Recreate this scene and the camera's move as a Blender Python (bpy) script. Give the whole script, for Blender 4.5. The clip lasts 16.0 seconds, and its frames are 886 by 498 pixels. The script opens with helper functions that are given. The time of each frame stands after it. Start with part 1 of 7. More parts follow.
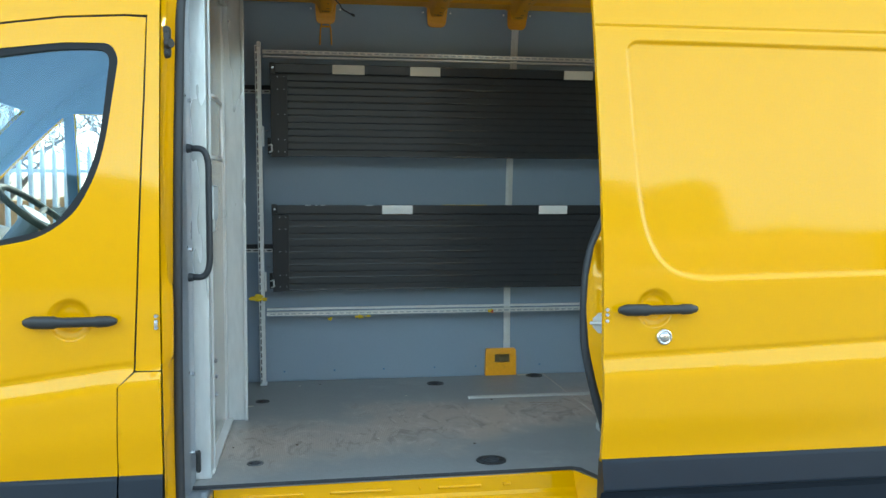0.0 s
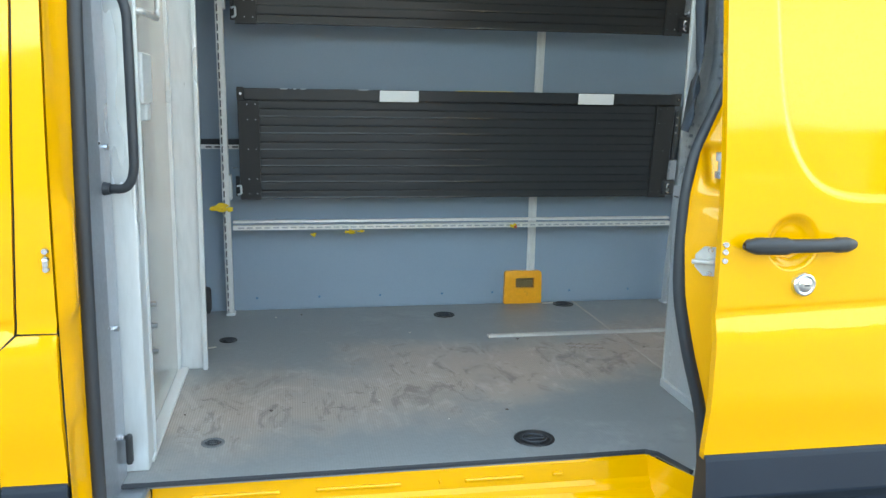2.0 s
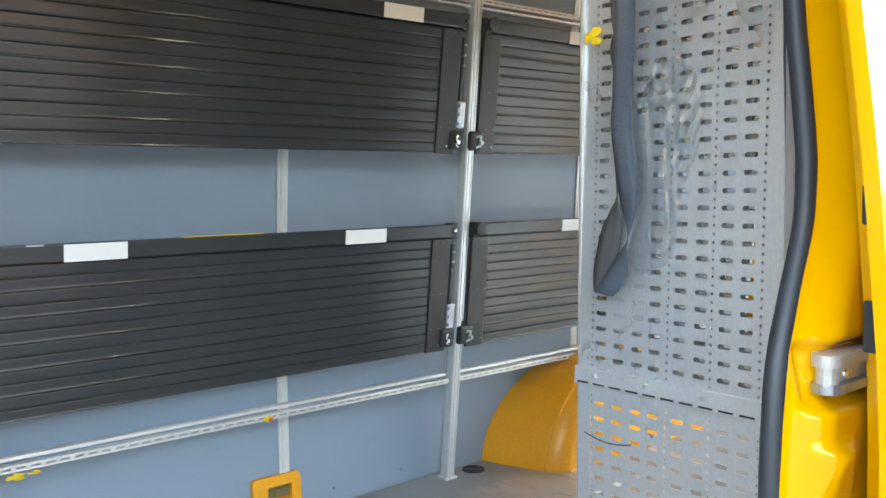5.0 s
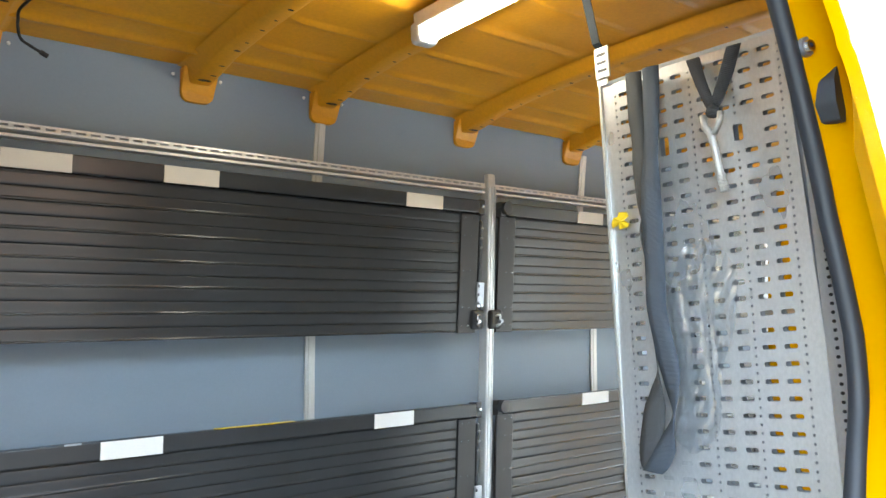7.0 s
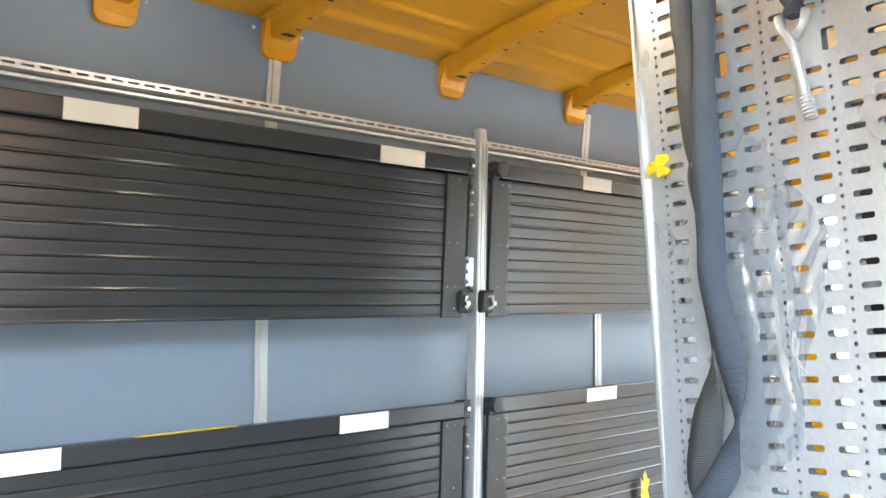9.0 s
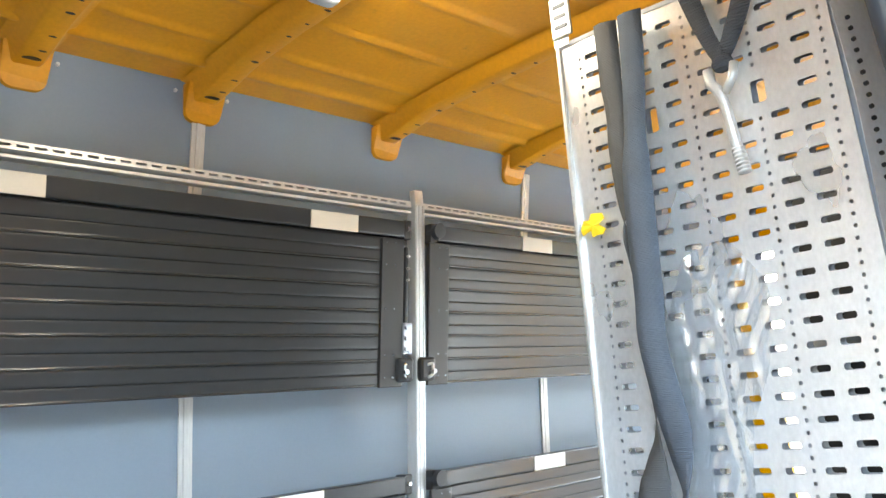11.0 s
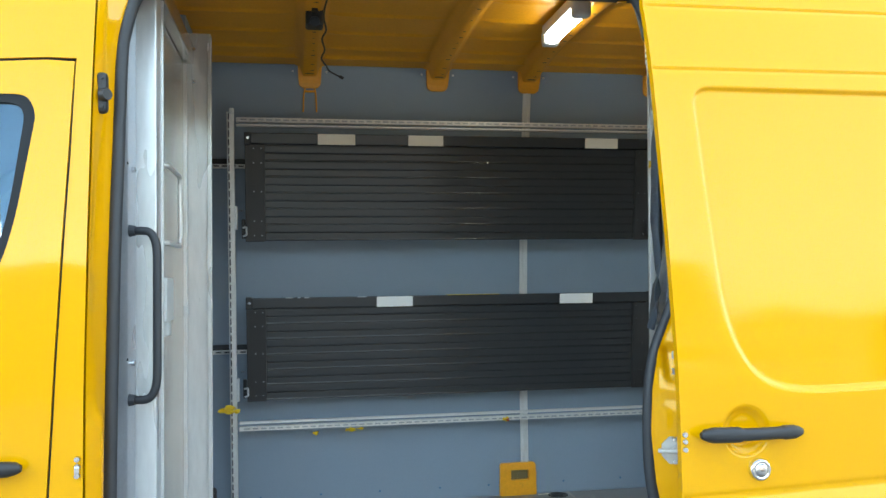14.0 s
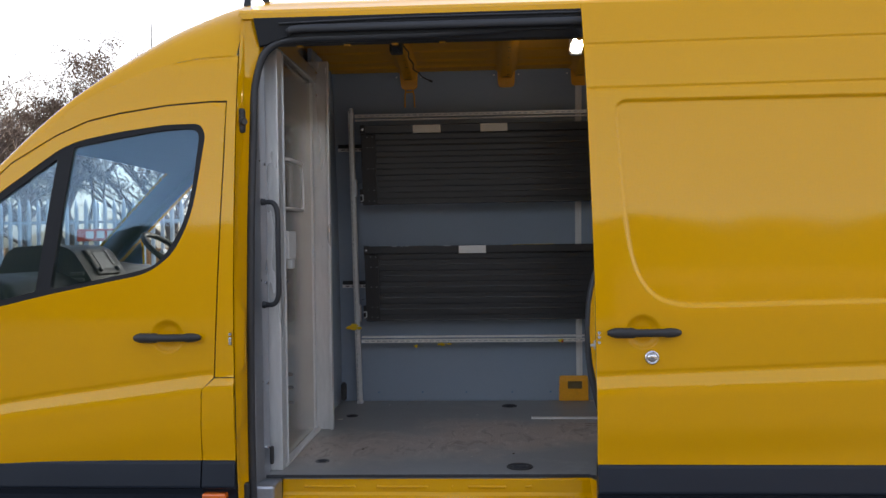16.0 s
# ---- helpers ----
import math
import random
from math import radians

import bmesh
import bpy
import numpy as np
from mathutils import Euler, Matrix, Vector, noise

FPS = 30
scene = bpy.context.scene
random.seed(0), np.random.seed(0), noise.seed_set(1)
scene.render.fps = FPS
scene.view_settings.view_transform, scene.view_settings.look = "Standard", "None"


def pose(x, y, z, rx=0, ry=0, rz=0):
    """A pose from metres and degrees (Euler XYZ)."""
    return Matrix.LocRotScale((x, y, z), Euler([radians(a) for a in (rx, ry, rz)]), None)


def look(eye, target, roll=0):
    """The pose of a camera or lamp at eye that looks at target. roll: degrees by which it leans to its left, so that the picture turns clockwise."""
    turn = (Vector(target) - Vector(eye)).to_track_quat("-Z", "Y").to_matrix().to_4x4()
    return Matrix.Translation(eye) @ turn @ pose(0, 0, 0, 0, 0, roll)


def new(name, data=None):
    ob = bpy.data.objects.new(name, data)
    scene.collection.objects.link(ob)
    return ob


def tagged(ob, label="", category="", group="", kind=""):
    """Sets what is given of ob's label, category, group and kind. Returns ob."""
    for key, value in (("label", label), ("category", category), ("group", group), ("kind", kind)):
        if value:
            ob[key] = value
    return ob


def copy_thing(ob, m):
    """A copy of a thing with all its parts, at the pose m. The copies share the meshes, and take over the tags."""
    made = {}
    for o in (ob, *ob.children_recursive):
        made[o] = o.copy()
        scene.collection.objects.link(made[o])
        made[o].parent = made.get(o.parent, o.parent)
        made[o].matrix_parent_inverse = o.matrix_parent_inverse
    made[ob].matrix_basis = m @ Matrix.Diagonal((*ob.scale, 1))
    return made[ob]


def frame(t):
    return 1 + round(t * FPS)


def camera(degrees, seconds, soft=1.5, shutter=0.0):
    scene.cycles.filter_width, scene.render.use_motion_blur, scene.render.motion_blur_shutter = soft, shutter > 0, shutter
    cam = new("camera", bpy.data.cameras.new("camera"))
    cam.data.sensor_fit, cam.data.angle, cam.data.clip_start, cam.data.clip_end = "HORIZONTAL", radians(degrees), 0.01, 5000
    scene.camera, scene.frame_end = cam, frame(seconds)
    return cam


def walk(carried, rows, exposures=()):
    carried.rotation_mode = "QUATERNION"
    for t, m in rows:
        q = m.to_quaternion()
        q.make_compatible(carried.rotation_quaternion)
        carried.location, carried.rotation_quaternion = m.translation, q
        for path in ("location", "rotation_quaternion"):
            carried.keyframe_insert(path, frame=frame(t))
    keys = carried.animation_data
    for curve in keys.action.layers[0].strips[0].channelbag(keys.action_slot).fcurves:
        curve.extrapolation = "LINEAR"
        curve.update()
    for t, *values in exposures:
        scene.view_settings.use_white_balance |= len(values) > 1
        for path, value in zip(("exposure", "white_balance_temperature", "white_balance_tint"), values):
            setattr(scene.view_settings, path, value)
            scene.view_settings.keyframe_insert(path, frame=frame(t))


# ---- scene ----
from mathutils import geometry

cam = camera(55.3, 16.0)
PATH = [
    (0, (0.057, 0.111, 1.669), (0.361, 2.085, 1.551), 0.1),
    (0.5, (0.064, 0.236, 1.645), (0.353, 2.21, 1.506), 0.3),
    (1, (0.108, 0.487, 1.627), (0.363, 2.461, 1.425), 0.3),
    (1.5, (0.118, 0.758, 1.601), (0.367, 2.723, 1.326), 0.3),
    (2, (0.068, 1.048, 1.629), (0.412, 2.985, 1.266), 0.9),
    (2.5, (0.01, 1.342, 1.634), (0.421, 3.262, 1.257), 0.8),
    (3, (-0.084, 1.605, 1.631), (0.47, 3.482, 1.218), 0.7),
    (3.5, (-0.239, 1.815, 1.66), (0.608, 3.577, 1.237), 1.8),
    (4, (-0.217, 2.018, 1.675), (0.805, 3.682, 1.244), 1.6),
    (4.5, (-0.168, 2.2, 1.696), (0.957, 3.823, 1.375), -0.5),
    (5, (-0.201, 2.286, 1.763), (1.07, 3.824, 1.62), -0.8),
    (5.2, (-0.223, 2.303, 1.783), (1.095, 3.805, 1.7), -1.0),
    (7.3, (-0.337, 2.331, 1.799), (0.94, 3.844, 2.087), -2.6),
    (7.5, (-0.34, 2.332, 1.801), (0.893, 3.881, 2.087), -2.6),
    (8, (-0.329, 2.388, 1.785), (0.827, 3.999, 2.045), -2.2),
    (8.5, (-0.173, 2.53, 1.767), (1.0, 4.133, 2.002), -2.3),
    (9, (-0.004, 2.707, 1.793), (1.328, 4.181, 2.027), -3.0),
    (9.5, (0.093, 2.881, 1.83), (1.658, 4.106, 2.053), -4.0),
    (9.7, (0.119, 2.921, 1.838), (1.727, 4.082, 2.098), -4.0),
    (11.8, (-0.042, 2.436, 1.772), (1.122, 4.01, 2.183), -4.9),
    (12, (-0.076, 2.333, 1.762), (1.007, 3.976, 2.12), -4.2),
    (12.5, (-0.054, 2.001, 1.744), (0.663, 3.841, 2.061), -2.3),
    (13, (-0.037, 1.595, 1.737), (0.556, 3.483, 2.027), -2.0),
    (13.5, (-0.053, 1.196, 1.724), (0.54, 3.092, 1.959), -1.8),
    (13.9, (0.05, 0.852, 1.677), (0.432, 2.81, 1.813), -0.9),
    (14, (0.065, 0.781, 1.692), (0.407, 2.75, 1.772), -0.8),
    (14.5, (0.11, 0.33, 1.67), (0.419, 2.305, 1.741), -1.2),
    (15, (0.263, -0.015, 1.667), (0.442, 1.977, 1.682), -1.1),
    (15.5, (0.507, -0.251, 1.661), (0.506, 1.749, 1.653), -0.9),
    (16, (0.618, -0.468, 1.659), (0.5, 1.528, 1.642), -0.8),
]
EXPO = [(0.0, 2.88, 6250, -8), (1.0, 2.94, 6100, -6), (2.0, 3.50, 6500, -3), (2.5, 3.60, 6700, 1), (3.0, 3.62, 6800, 4), (3.5, 3.68, 6850, 6), (4.0, 4.00, 6800, 5), (4.5, 3.96, 6800, 4), (5.0, 4.05, 6700, 4),
        (7.5, 4.40, 6600, 4), (8.5, 4.72, 6600, 5), (9.0, 4.68, 6600, 7), (9.7, 4.80, 6650, 9),
        (12.0, 4.74, 6550, 4), (12.6, 4.68, 6550, 5), (13.0, 4.28, 6550, 6), (13.5, 3.85, 6550, 5), (14.0, 3.2, 6400, -2), (14.5, 3.14, 6150, -7), (15.0, 2.66, 6250, -10), (15.5, 1.92, 7100, 18), (16.0, 1.76, 7050, 16)]
walk(cam, [(t, look(eye, target, roll)) for t, eye, target, roll in PATH], EXPO)

# ---- world and light ----
world = bpy.data.worlds.new("world")
scene.world = world
world.use_nodes = True
wn, wl = world.node_tree.nodes, world.node_tree.links
wn.clear()
sky = wn.new("ShaderNodeTexSky")
sky.sky_type, sky.sun_disc = "NISHITA", False
sky.sun_elevation, sky.sun_rotation = radians(24), radians(36)
sky.air_density, sky.dust_density, sky.ozone_density = 1.0, 3.0, 1.0
pale = wn.new("ShaderNodeHueSaturation")
pale.inputs["Saturation"].default_value = 0.62
back = wn.new("ShaderNodeBackground")
back.inputs["Strength"].default_value = 0.15
wout = wn.new("ShaderNodeOutputWorld")
wl.new(sky.outputs[0], pale.inputs["Color"])
wl.new(pale.outputs[0], back.inputs["Color"])
wl.new(back.outputs[0], wout.inputs["Surface"])

sun_data = bpy.data.lights.new("sun", "SUN")
sun_data.energy, sun_data.angle, sun_data.color = 1.0, radians(20), (1.0, 0.96, 0.9)
sun = new("sun", sun_data)
sun.matrix_world = look((16, 25, 13), (0, 3, 1))


# ---- materials ----
def surf(name, col, col2=None, rough=0.5, metal=0.0, big=1.5, fine=60.0, bump=0.0, coat=0.0, rough_var=0.1,
         speck=None, speck_amount=0.0, stretch=(1, 1, 1), bump_scale=None, grain=0.16, soft_speck=0.12):
    """A surface with two scales of colour variation, uneven gloss, fine relief and optional specks of dirt."""
    m = bpy.data.materials.new(name)
    m.use_nodes = True
    n, l = m.node_tree.nodes, m.node_tree.links
    b = n["Principled BSDF"]
    tc = n.new("ShaderNodeTexCoord")
    mp = n.new("ShaderNodeMapping")
    mp.inputs["Scale"].default_value = stretch
    l.new(tc.outputs["Object"], mp.inputs["Vector"])

    def noise_tex(scale, detail=4.0, r=0.55):
        t = n.new("ShaderNodeTexNoise")
        t.inputs["Scale"].default_value, t.inputs["Detail"].default_value, t.inputs["Roughness"].default_value = scale, detail, r
        l.new(mp.outputs[0], t.inputs["Vector"])
        return t

    def ramp(src, a, z, ca, cz):
        r = n.new("ShaderNodeValToRGB")
        r.color_ramp.elements[0].position, r.color_ramp.elements[1].position = a, z
        r.color_ramp.elements[0].color, r.color_ramp.elements[1].color = (*ca, 1), (*cz, 1)
        l.new(src, r.inputs[0])
        return r

    def mix(fac, a, c, mode="MIX"):
        x = n.new("ShaderNodeMix")
        x.data_type, x.blend_type = "RGBA", mode
        for sock, v in ((x.inputs["Factor"], fac), (x.inputs["A"], a), (x.inputs["B"], c)):
            if hasattr(v, "node"):
                l.new(v, sock)
            else:
                sock.default_value = v if isinstance(v, float) else (*v, 1)
        return x.outputs["Result"]

    col2 = col2 or tuple(c * 0.82 for c in col)
    n_big, n_fine = noise_tex(big), noise_tex(fine)
    c = ramp(n_big.outputs[0], 0.22, 0.78, col, col2).outputs[0]
    c = mix(grain, c, ramp(n_fine.outputs[0], 0.3, 0.7, tuple(v * 0.55 for v in col), tuple(min(1, v * 1.25) for v in col)).outputs[0])
    if speck:
        s = noise_tex(big * 3.1, 8.0, 0.7)
        mask = ramp(s.outputs[0], 0.62 - speck_amount, 0.62 + soft_speck - speck_amount, (0, 0, 0), (1, 1, 1))
        c = mix(mask.outputs[0], c, speck)
    l.new(c, b.inputs["Base Color"])
    rr = n.new("ShaderNodeMapRange")
    rr.inputs["To Min"].default_value, rr.inputs["To Max"].default_value = max(0.02, rough - rough_var), min(1.0, rough + rough_var)
    rr.inputs["From Min"].default_value, rr.inputs["From Max"].default_value = 0.15, 0.85
    l.new(n_big.outputs[0], rr.inputs["Value"])
    l.new(rr.outputs[0], b.inputs["Roughness"])
    b.inputs["Metallic"].default_value = metal
    b.inputs["Coat Weight"].default_value, b.inputs["Coat Roughness"].default_value = coat, 0.04
    if bump:
        bp = n.new("ShaderNodeBump")
        bp.inputs["Strength"].default_value, bp.inputs["Distance"].default_value = bump, 0.002
        src = noise_tex(bump_scale or fine, 3.0)
        l.new(src.outputs[0], bp.inputs["Height"])
        l.new(bp.outputs[0], b.inputs["Normal"])
    return m


def clear_mat(name, tint, sheen, rough=0.0, sheen_tint=(1, 1, 1)):
    """A thin clear layer: tinted and see-through, with a share of mirror-like reflection."""
    m = bpy.data.materials.new(name)
    m.use_nodes = True
    n, l = m.node_tree.nodes, m.node_tree.links
    n.clear()
    thru, gloss, mixer, out = n.new("ShaderNodeBsdfTransparent"), n.new("ShaderNodeBsdfGlossy"), n.new("ShaderNodeMixShader"), n.new("ShaderNodeOutputMaterial")
    thru.inputs["Color"].default_value = (*tint, 1)
    gloss.inputs["Color"].default_value = (*sheen_tint, 1)
    gloss.inputs["Roughness"].default_value = rough
    mixer.inputs[0].default_value = sheen
    l.new(thru.outputs[0], mixer.inputs[1])
    l.new(gloss.outputs[0], mixer.inputs[2])
    l.new(mixer.outputs[0], out.inputs["Surface"])
    return m


def glow_mat(name, col, power):
    m = bpy.data.materials.new(name)
    m.use_nodes = True
    b = m.node_tree.nodes["Principled BSDF"]
    b.inputs["Base Color"].default_value = (*col, 1)
    b.inputs["Emission Color"].default_value, b.inputs["Emission Strength"].default_value = (*col, 1), power
    return m


YELLOW = surf("yellow_body_paint", (0.735, 0.362, 0.001), (0.715, 0.352, 0.001), 0.075, big=2.0, fine=140, bump=0.0, coat=0.14, rough_var=0.03, grain=0.02)
YELLOW.node_tree.nodes["Principled BSDF"].inputs["Specular IOR Level"].default_value = 0.45
YELLOW.node_tree.nodes["Principled BSDF"].inputs["Specular Tint"].default_value = (1.0, 0.91, 0.66, 1)
YELLOW_IN = surf("yellow_primer_paint", (0.80, 0.362, 0.011), (0.74, 0.325, 0.011), 0.45, big=2.4, fine=90, bump=0.015, coat=0.12,
                 speck=(0.42, 0.22, 0.03), speck_amount=-0.05)
LINING = surf("grey_blue_wall_lining", (0.25, 0.313, 0.392), (0.225, 0.283, 0.357), 0.5, big=1.3, fine=140, bump=0.03, rough_var=0.08, grain=0.05)
SHELF = surf("anthracite_shelf_coating", (0.035, 0.0375, 0.0415), (0.037, 0.0395, 0.0435), 0.24, big=25, fine=200, bump=0.0, rough_var=0.015, grain=0.03)
SHELF_LIP = surf("polished_anthracite_lip", (0.035, 0.0375, 0.0415), (0.037, 0.0395, 0.0435), 0.10, big=25, fine=200, bump=0.0, rough_var=0.015, grain=0.03)
SHELF_END = surf("dark_grey_steel_plate", (0.020, 0.0205, 0.0225), (0.017, 0.0175, 0.0195), 0.42, big=25, fine=200, bump=0.01, rough_var=0.02, grain=0.05)
GALV = surf("galvanised_steel", (0.72, 0.73, 0.745), (0.57, 0.59, 0.615), 0.36, metal=0.55, big=9, fine=160, bump=0.05, rough_var=0.10,
            speck=(0.88, 0.90, 0.93), speck_amount=-0.02, soft_speck=0.4, stretch=(1, 1, 0.6))
BRACE = surf("blue_grey_brace_paint", (0.032, 0.040, 0.047), (0.026, 0.033, 0.040), 0.6, big=8, fine=120, bump=0.05)
PANEL = surf("scuffed_galvanised_sheet", (0.81, 0.82, 0.835), (0.62, 0.64, 0.665), 0.34, metal=0.70, big=4.5, fine=150, bump=0.05, rough_var=0.20,
             speck=(0.93, 0.95, 0.97), speck_amount=-0.01, soft_speck=0.2, stretch=(1, 1, 0.6))
# dulled yellow, with the bracket opening's shade put into the colour
OLIVE = surf("shaded_yellow_steel", (0.17, 0.135, 0.055), (0.12, 0.10, 0.05), 0.6, big=20, fine=120, bump=0.05)
RAIL = surf("dull_aluminium_rail", (0.58, 0.58, 0.56), (0.46, 0.455, 0.44), 0.45, metal=0.5, big=5, fine=90, bump=0.05)
# the blue here stands in for sky reflected in the cab glass
HEADLINER = surf("headlining_with_sky_blue", (0.095, 0.195, 0.33), (0.082, 0.172, 0.295), 0.8, big=3, fine=200, bump=0.1)
ALU = surf("extruded_aluminium", (0.76, 0.76, 0.75), (0.66, 0.66, 0.66), 0.4, metal=0.35, big=4, fine=180, bump=0.03, stretch=(1, 1, 0.2))
BULK = surf("bulkhead_steel_sheet", (0.66, 0.63, 0.575), (0.56, 0.54, 0.495), 0.22, metal=0.82, big=3, fine=60, bump=0.04, stretch=(1, 1, 0.25))
BULK_EDGE = surf("pale_aluminium_section", (0.66, 0.685, 0.70), (0.61, 0.635, 0.66), 0.30, metal=0.4, big=3, fine=60, bump=0.03, stretch=(1, 1, 0.2))
PLATE = surf("grey_steel_cover", (0.42, 0.45, 0.50), (0.36, 0.39, 0.44), 0.32, metal=0.75, big=3, fine=90, bump=0.05)
RUBBER = surf("black_rubber", (0.022, 0.025, 0.031), (0.032, 0.036, 0.044), 0.5, big=9, fine=150, bump=0.1)
PLASTIC = surf("black_plastic", (0.018, 0.019, 0.022), (0.028, 0.029, 0.032), 0.5, big=5, fine=300, bump=0.15)
SKIRT = surf("grained_dark_grey_plastic", (0.011, 0.017, 0.028), (0.015, 0.022, 0.034), 0.40, big=4, fine=400, bump=0.1, rough_var=0.05)
LABEL = surf("cream_paper_label", (0.72, 0.68, 0.60), (0.66, 0.62, 0.55), 0.7, big=9, fine=200, bump=0.05, grain=0.05)
TAPE = surf("yellow_tape", (0.80, 0.56, 0.01), (0.62, 0.42, 0.01), 0.5, big=40, fine=200, bump=0.1)
RED = surf("red_tape", (0.5, 0.05, 0.02), None, 0.5)
ORANGE = surf("orange_lens", (0.85, 0.16, 0.01), None, 0.15, coat=1.0)
WEB = surf("grey_webbing", (0.084, 0.106, 0.140), (0.055, 0.069, 0.091), 0.7, big=7, fine=400, bump=0.5)
WEB_DARK = surf("black_webbing", (0.035, 0.039, 0.048), (0.05, 0.055, 0.066), 0.8, big=12, fine=400, bump=0.5)
WEB_BROWN = surf("soiled_grey_webbing", (0.070, 0.076, 0.086), (0.060, 0.056, 0.048), 0.7, big=5, fine=400, bump=0.4)
CHROME = surf("zinc_plated_steel", (0.75, 0.76, 0.78), (0.6, 0.61, 0.63), 0.22, metal=1.0, big=20, fine=100)
WHITE_BOX = surf("pale_grey_plastic", (0.62, 0.65, 0.66), (0.56, 0.58, 0.6), 0.45, big=6, fine=100)
TRIM_IN = surf("grey_cab_trim", (0.34, 0.37, 0.40), (0.30, 0.33, 0.36), 0.7, big=3, fine=200, bump=0.1)
DASH = surf("dark_dashboard_plastic", (0.016, 0.018, 0.021), (0.024, 0.026, 0.03), 0.62, big=5, fine=300, bump=0.15)
SCREEN = surf("radio_screen", (0.03, 0.035, 0.042), (0.025, 0.03, 0.036), 0.5)
TYRE = surf("tyre_rubber", (0.02, 0.02, 0.021), (0.03, 0.03, 0.031), 0.8, big=9, fine=80, bump=0.2)
FENCE = surf("galvanised_palisade", (0.42, 0.48, 0.53), (0.35, 0.41, 0.46), 0.5, metal=0.3, big=3, fine=40, bump=0.1)
TIMBER = surf("weathered_timber", (0.42, 0.22, 0.09), (0.28, 0.14, 0.06), 0.75, big=3, fine=30, bump=0.3, stretch=(6, 6, 1))
CUP_GREY = surf("dusty_grey_plastic", (0.15, 0.156, 0.16), (0.11, 0.115, 0.12), 0.6, big=20, fine=150, bump=0.1)
MUD = surf("dried_dark_mud", (0.25, 0.215, 0.19), (0.31, 0.265, 0.235), 0.85, big=30, fine=200, bump=0.2)
LABEL_WHITE = surf("white_paper_label", (0.82, 0.82, 0.81), (0.76, 0.76, 0.755), 0.65, big=9, fine=200, bump=0.05, grain=0.05)
RUBBED = surf("rubbed_pale_zinc", (0.60, 0.63, 0.65), (0.50, 0.53, 0.55), 0.6, big=30, fine=200, bump=0.05)
CHIPPED = surf("bright_scuffed_zinc", (0.84, 0.86, 0.88), (0.74, 0.76, 0.78), 0.5, big=30, fine=200, bump=0.05)
TIMBER_GREY = surf("joint_filler", (0.50, 0.46, 0.42), (0.36, 0.33, 0.30), 0.7, big=9, fine=80)
BARK = surf("bark", (0.11, 0.085, 0.075), (0.14, 0.11, 0.095), 0.9, big=6, fine=40, bump=0.5)
LEAF = surf("dry_brown_leaves", (0.10, 0.064, 0.044), (0.075, 0.056, 0.036), 0.8, big=0.6, fine=8)
HEDGE = surf("evergreen_leaves", (0.045, 0.06, 0.03), (0.07, 0.06, 0.035), 0.8, big=0.4, fine=6)
ASPHALT = surf("weathered_tarmac", (0.135, 0.132, 0.128), (0.105, 0.103, 0.10), 0.85, big=0.5, fine=120, bump=0.5, speck=(0.06, 0.06, 0.058), speck_amount=-0.05)
BRICK = surf("brown_brickwork", (0.26, 0.15, 0.10), (0.21, 0.12, 0.085), 0.85, big=0.8, fine=20, bump=0.3)
# mirror share tinted blue, in place of a bluer sky than the world's
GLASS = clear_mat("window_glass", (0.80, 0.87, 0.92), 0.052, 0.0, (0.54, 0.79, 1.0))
FILM = clear_mat("clear_film", (0.93, 0.95, 0.97), 0.20, 0.06)
LAMP_GLOW = glow_mat("lamp_tube", (1.0, 0.94, 0.80), 3.4)


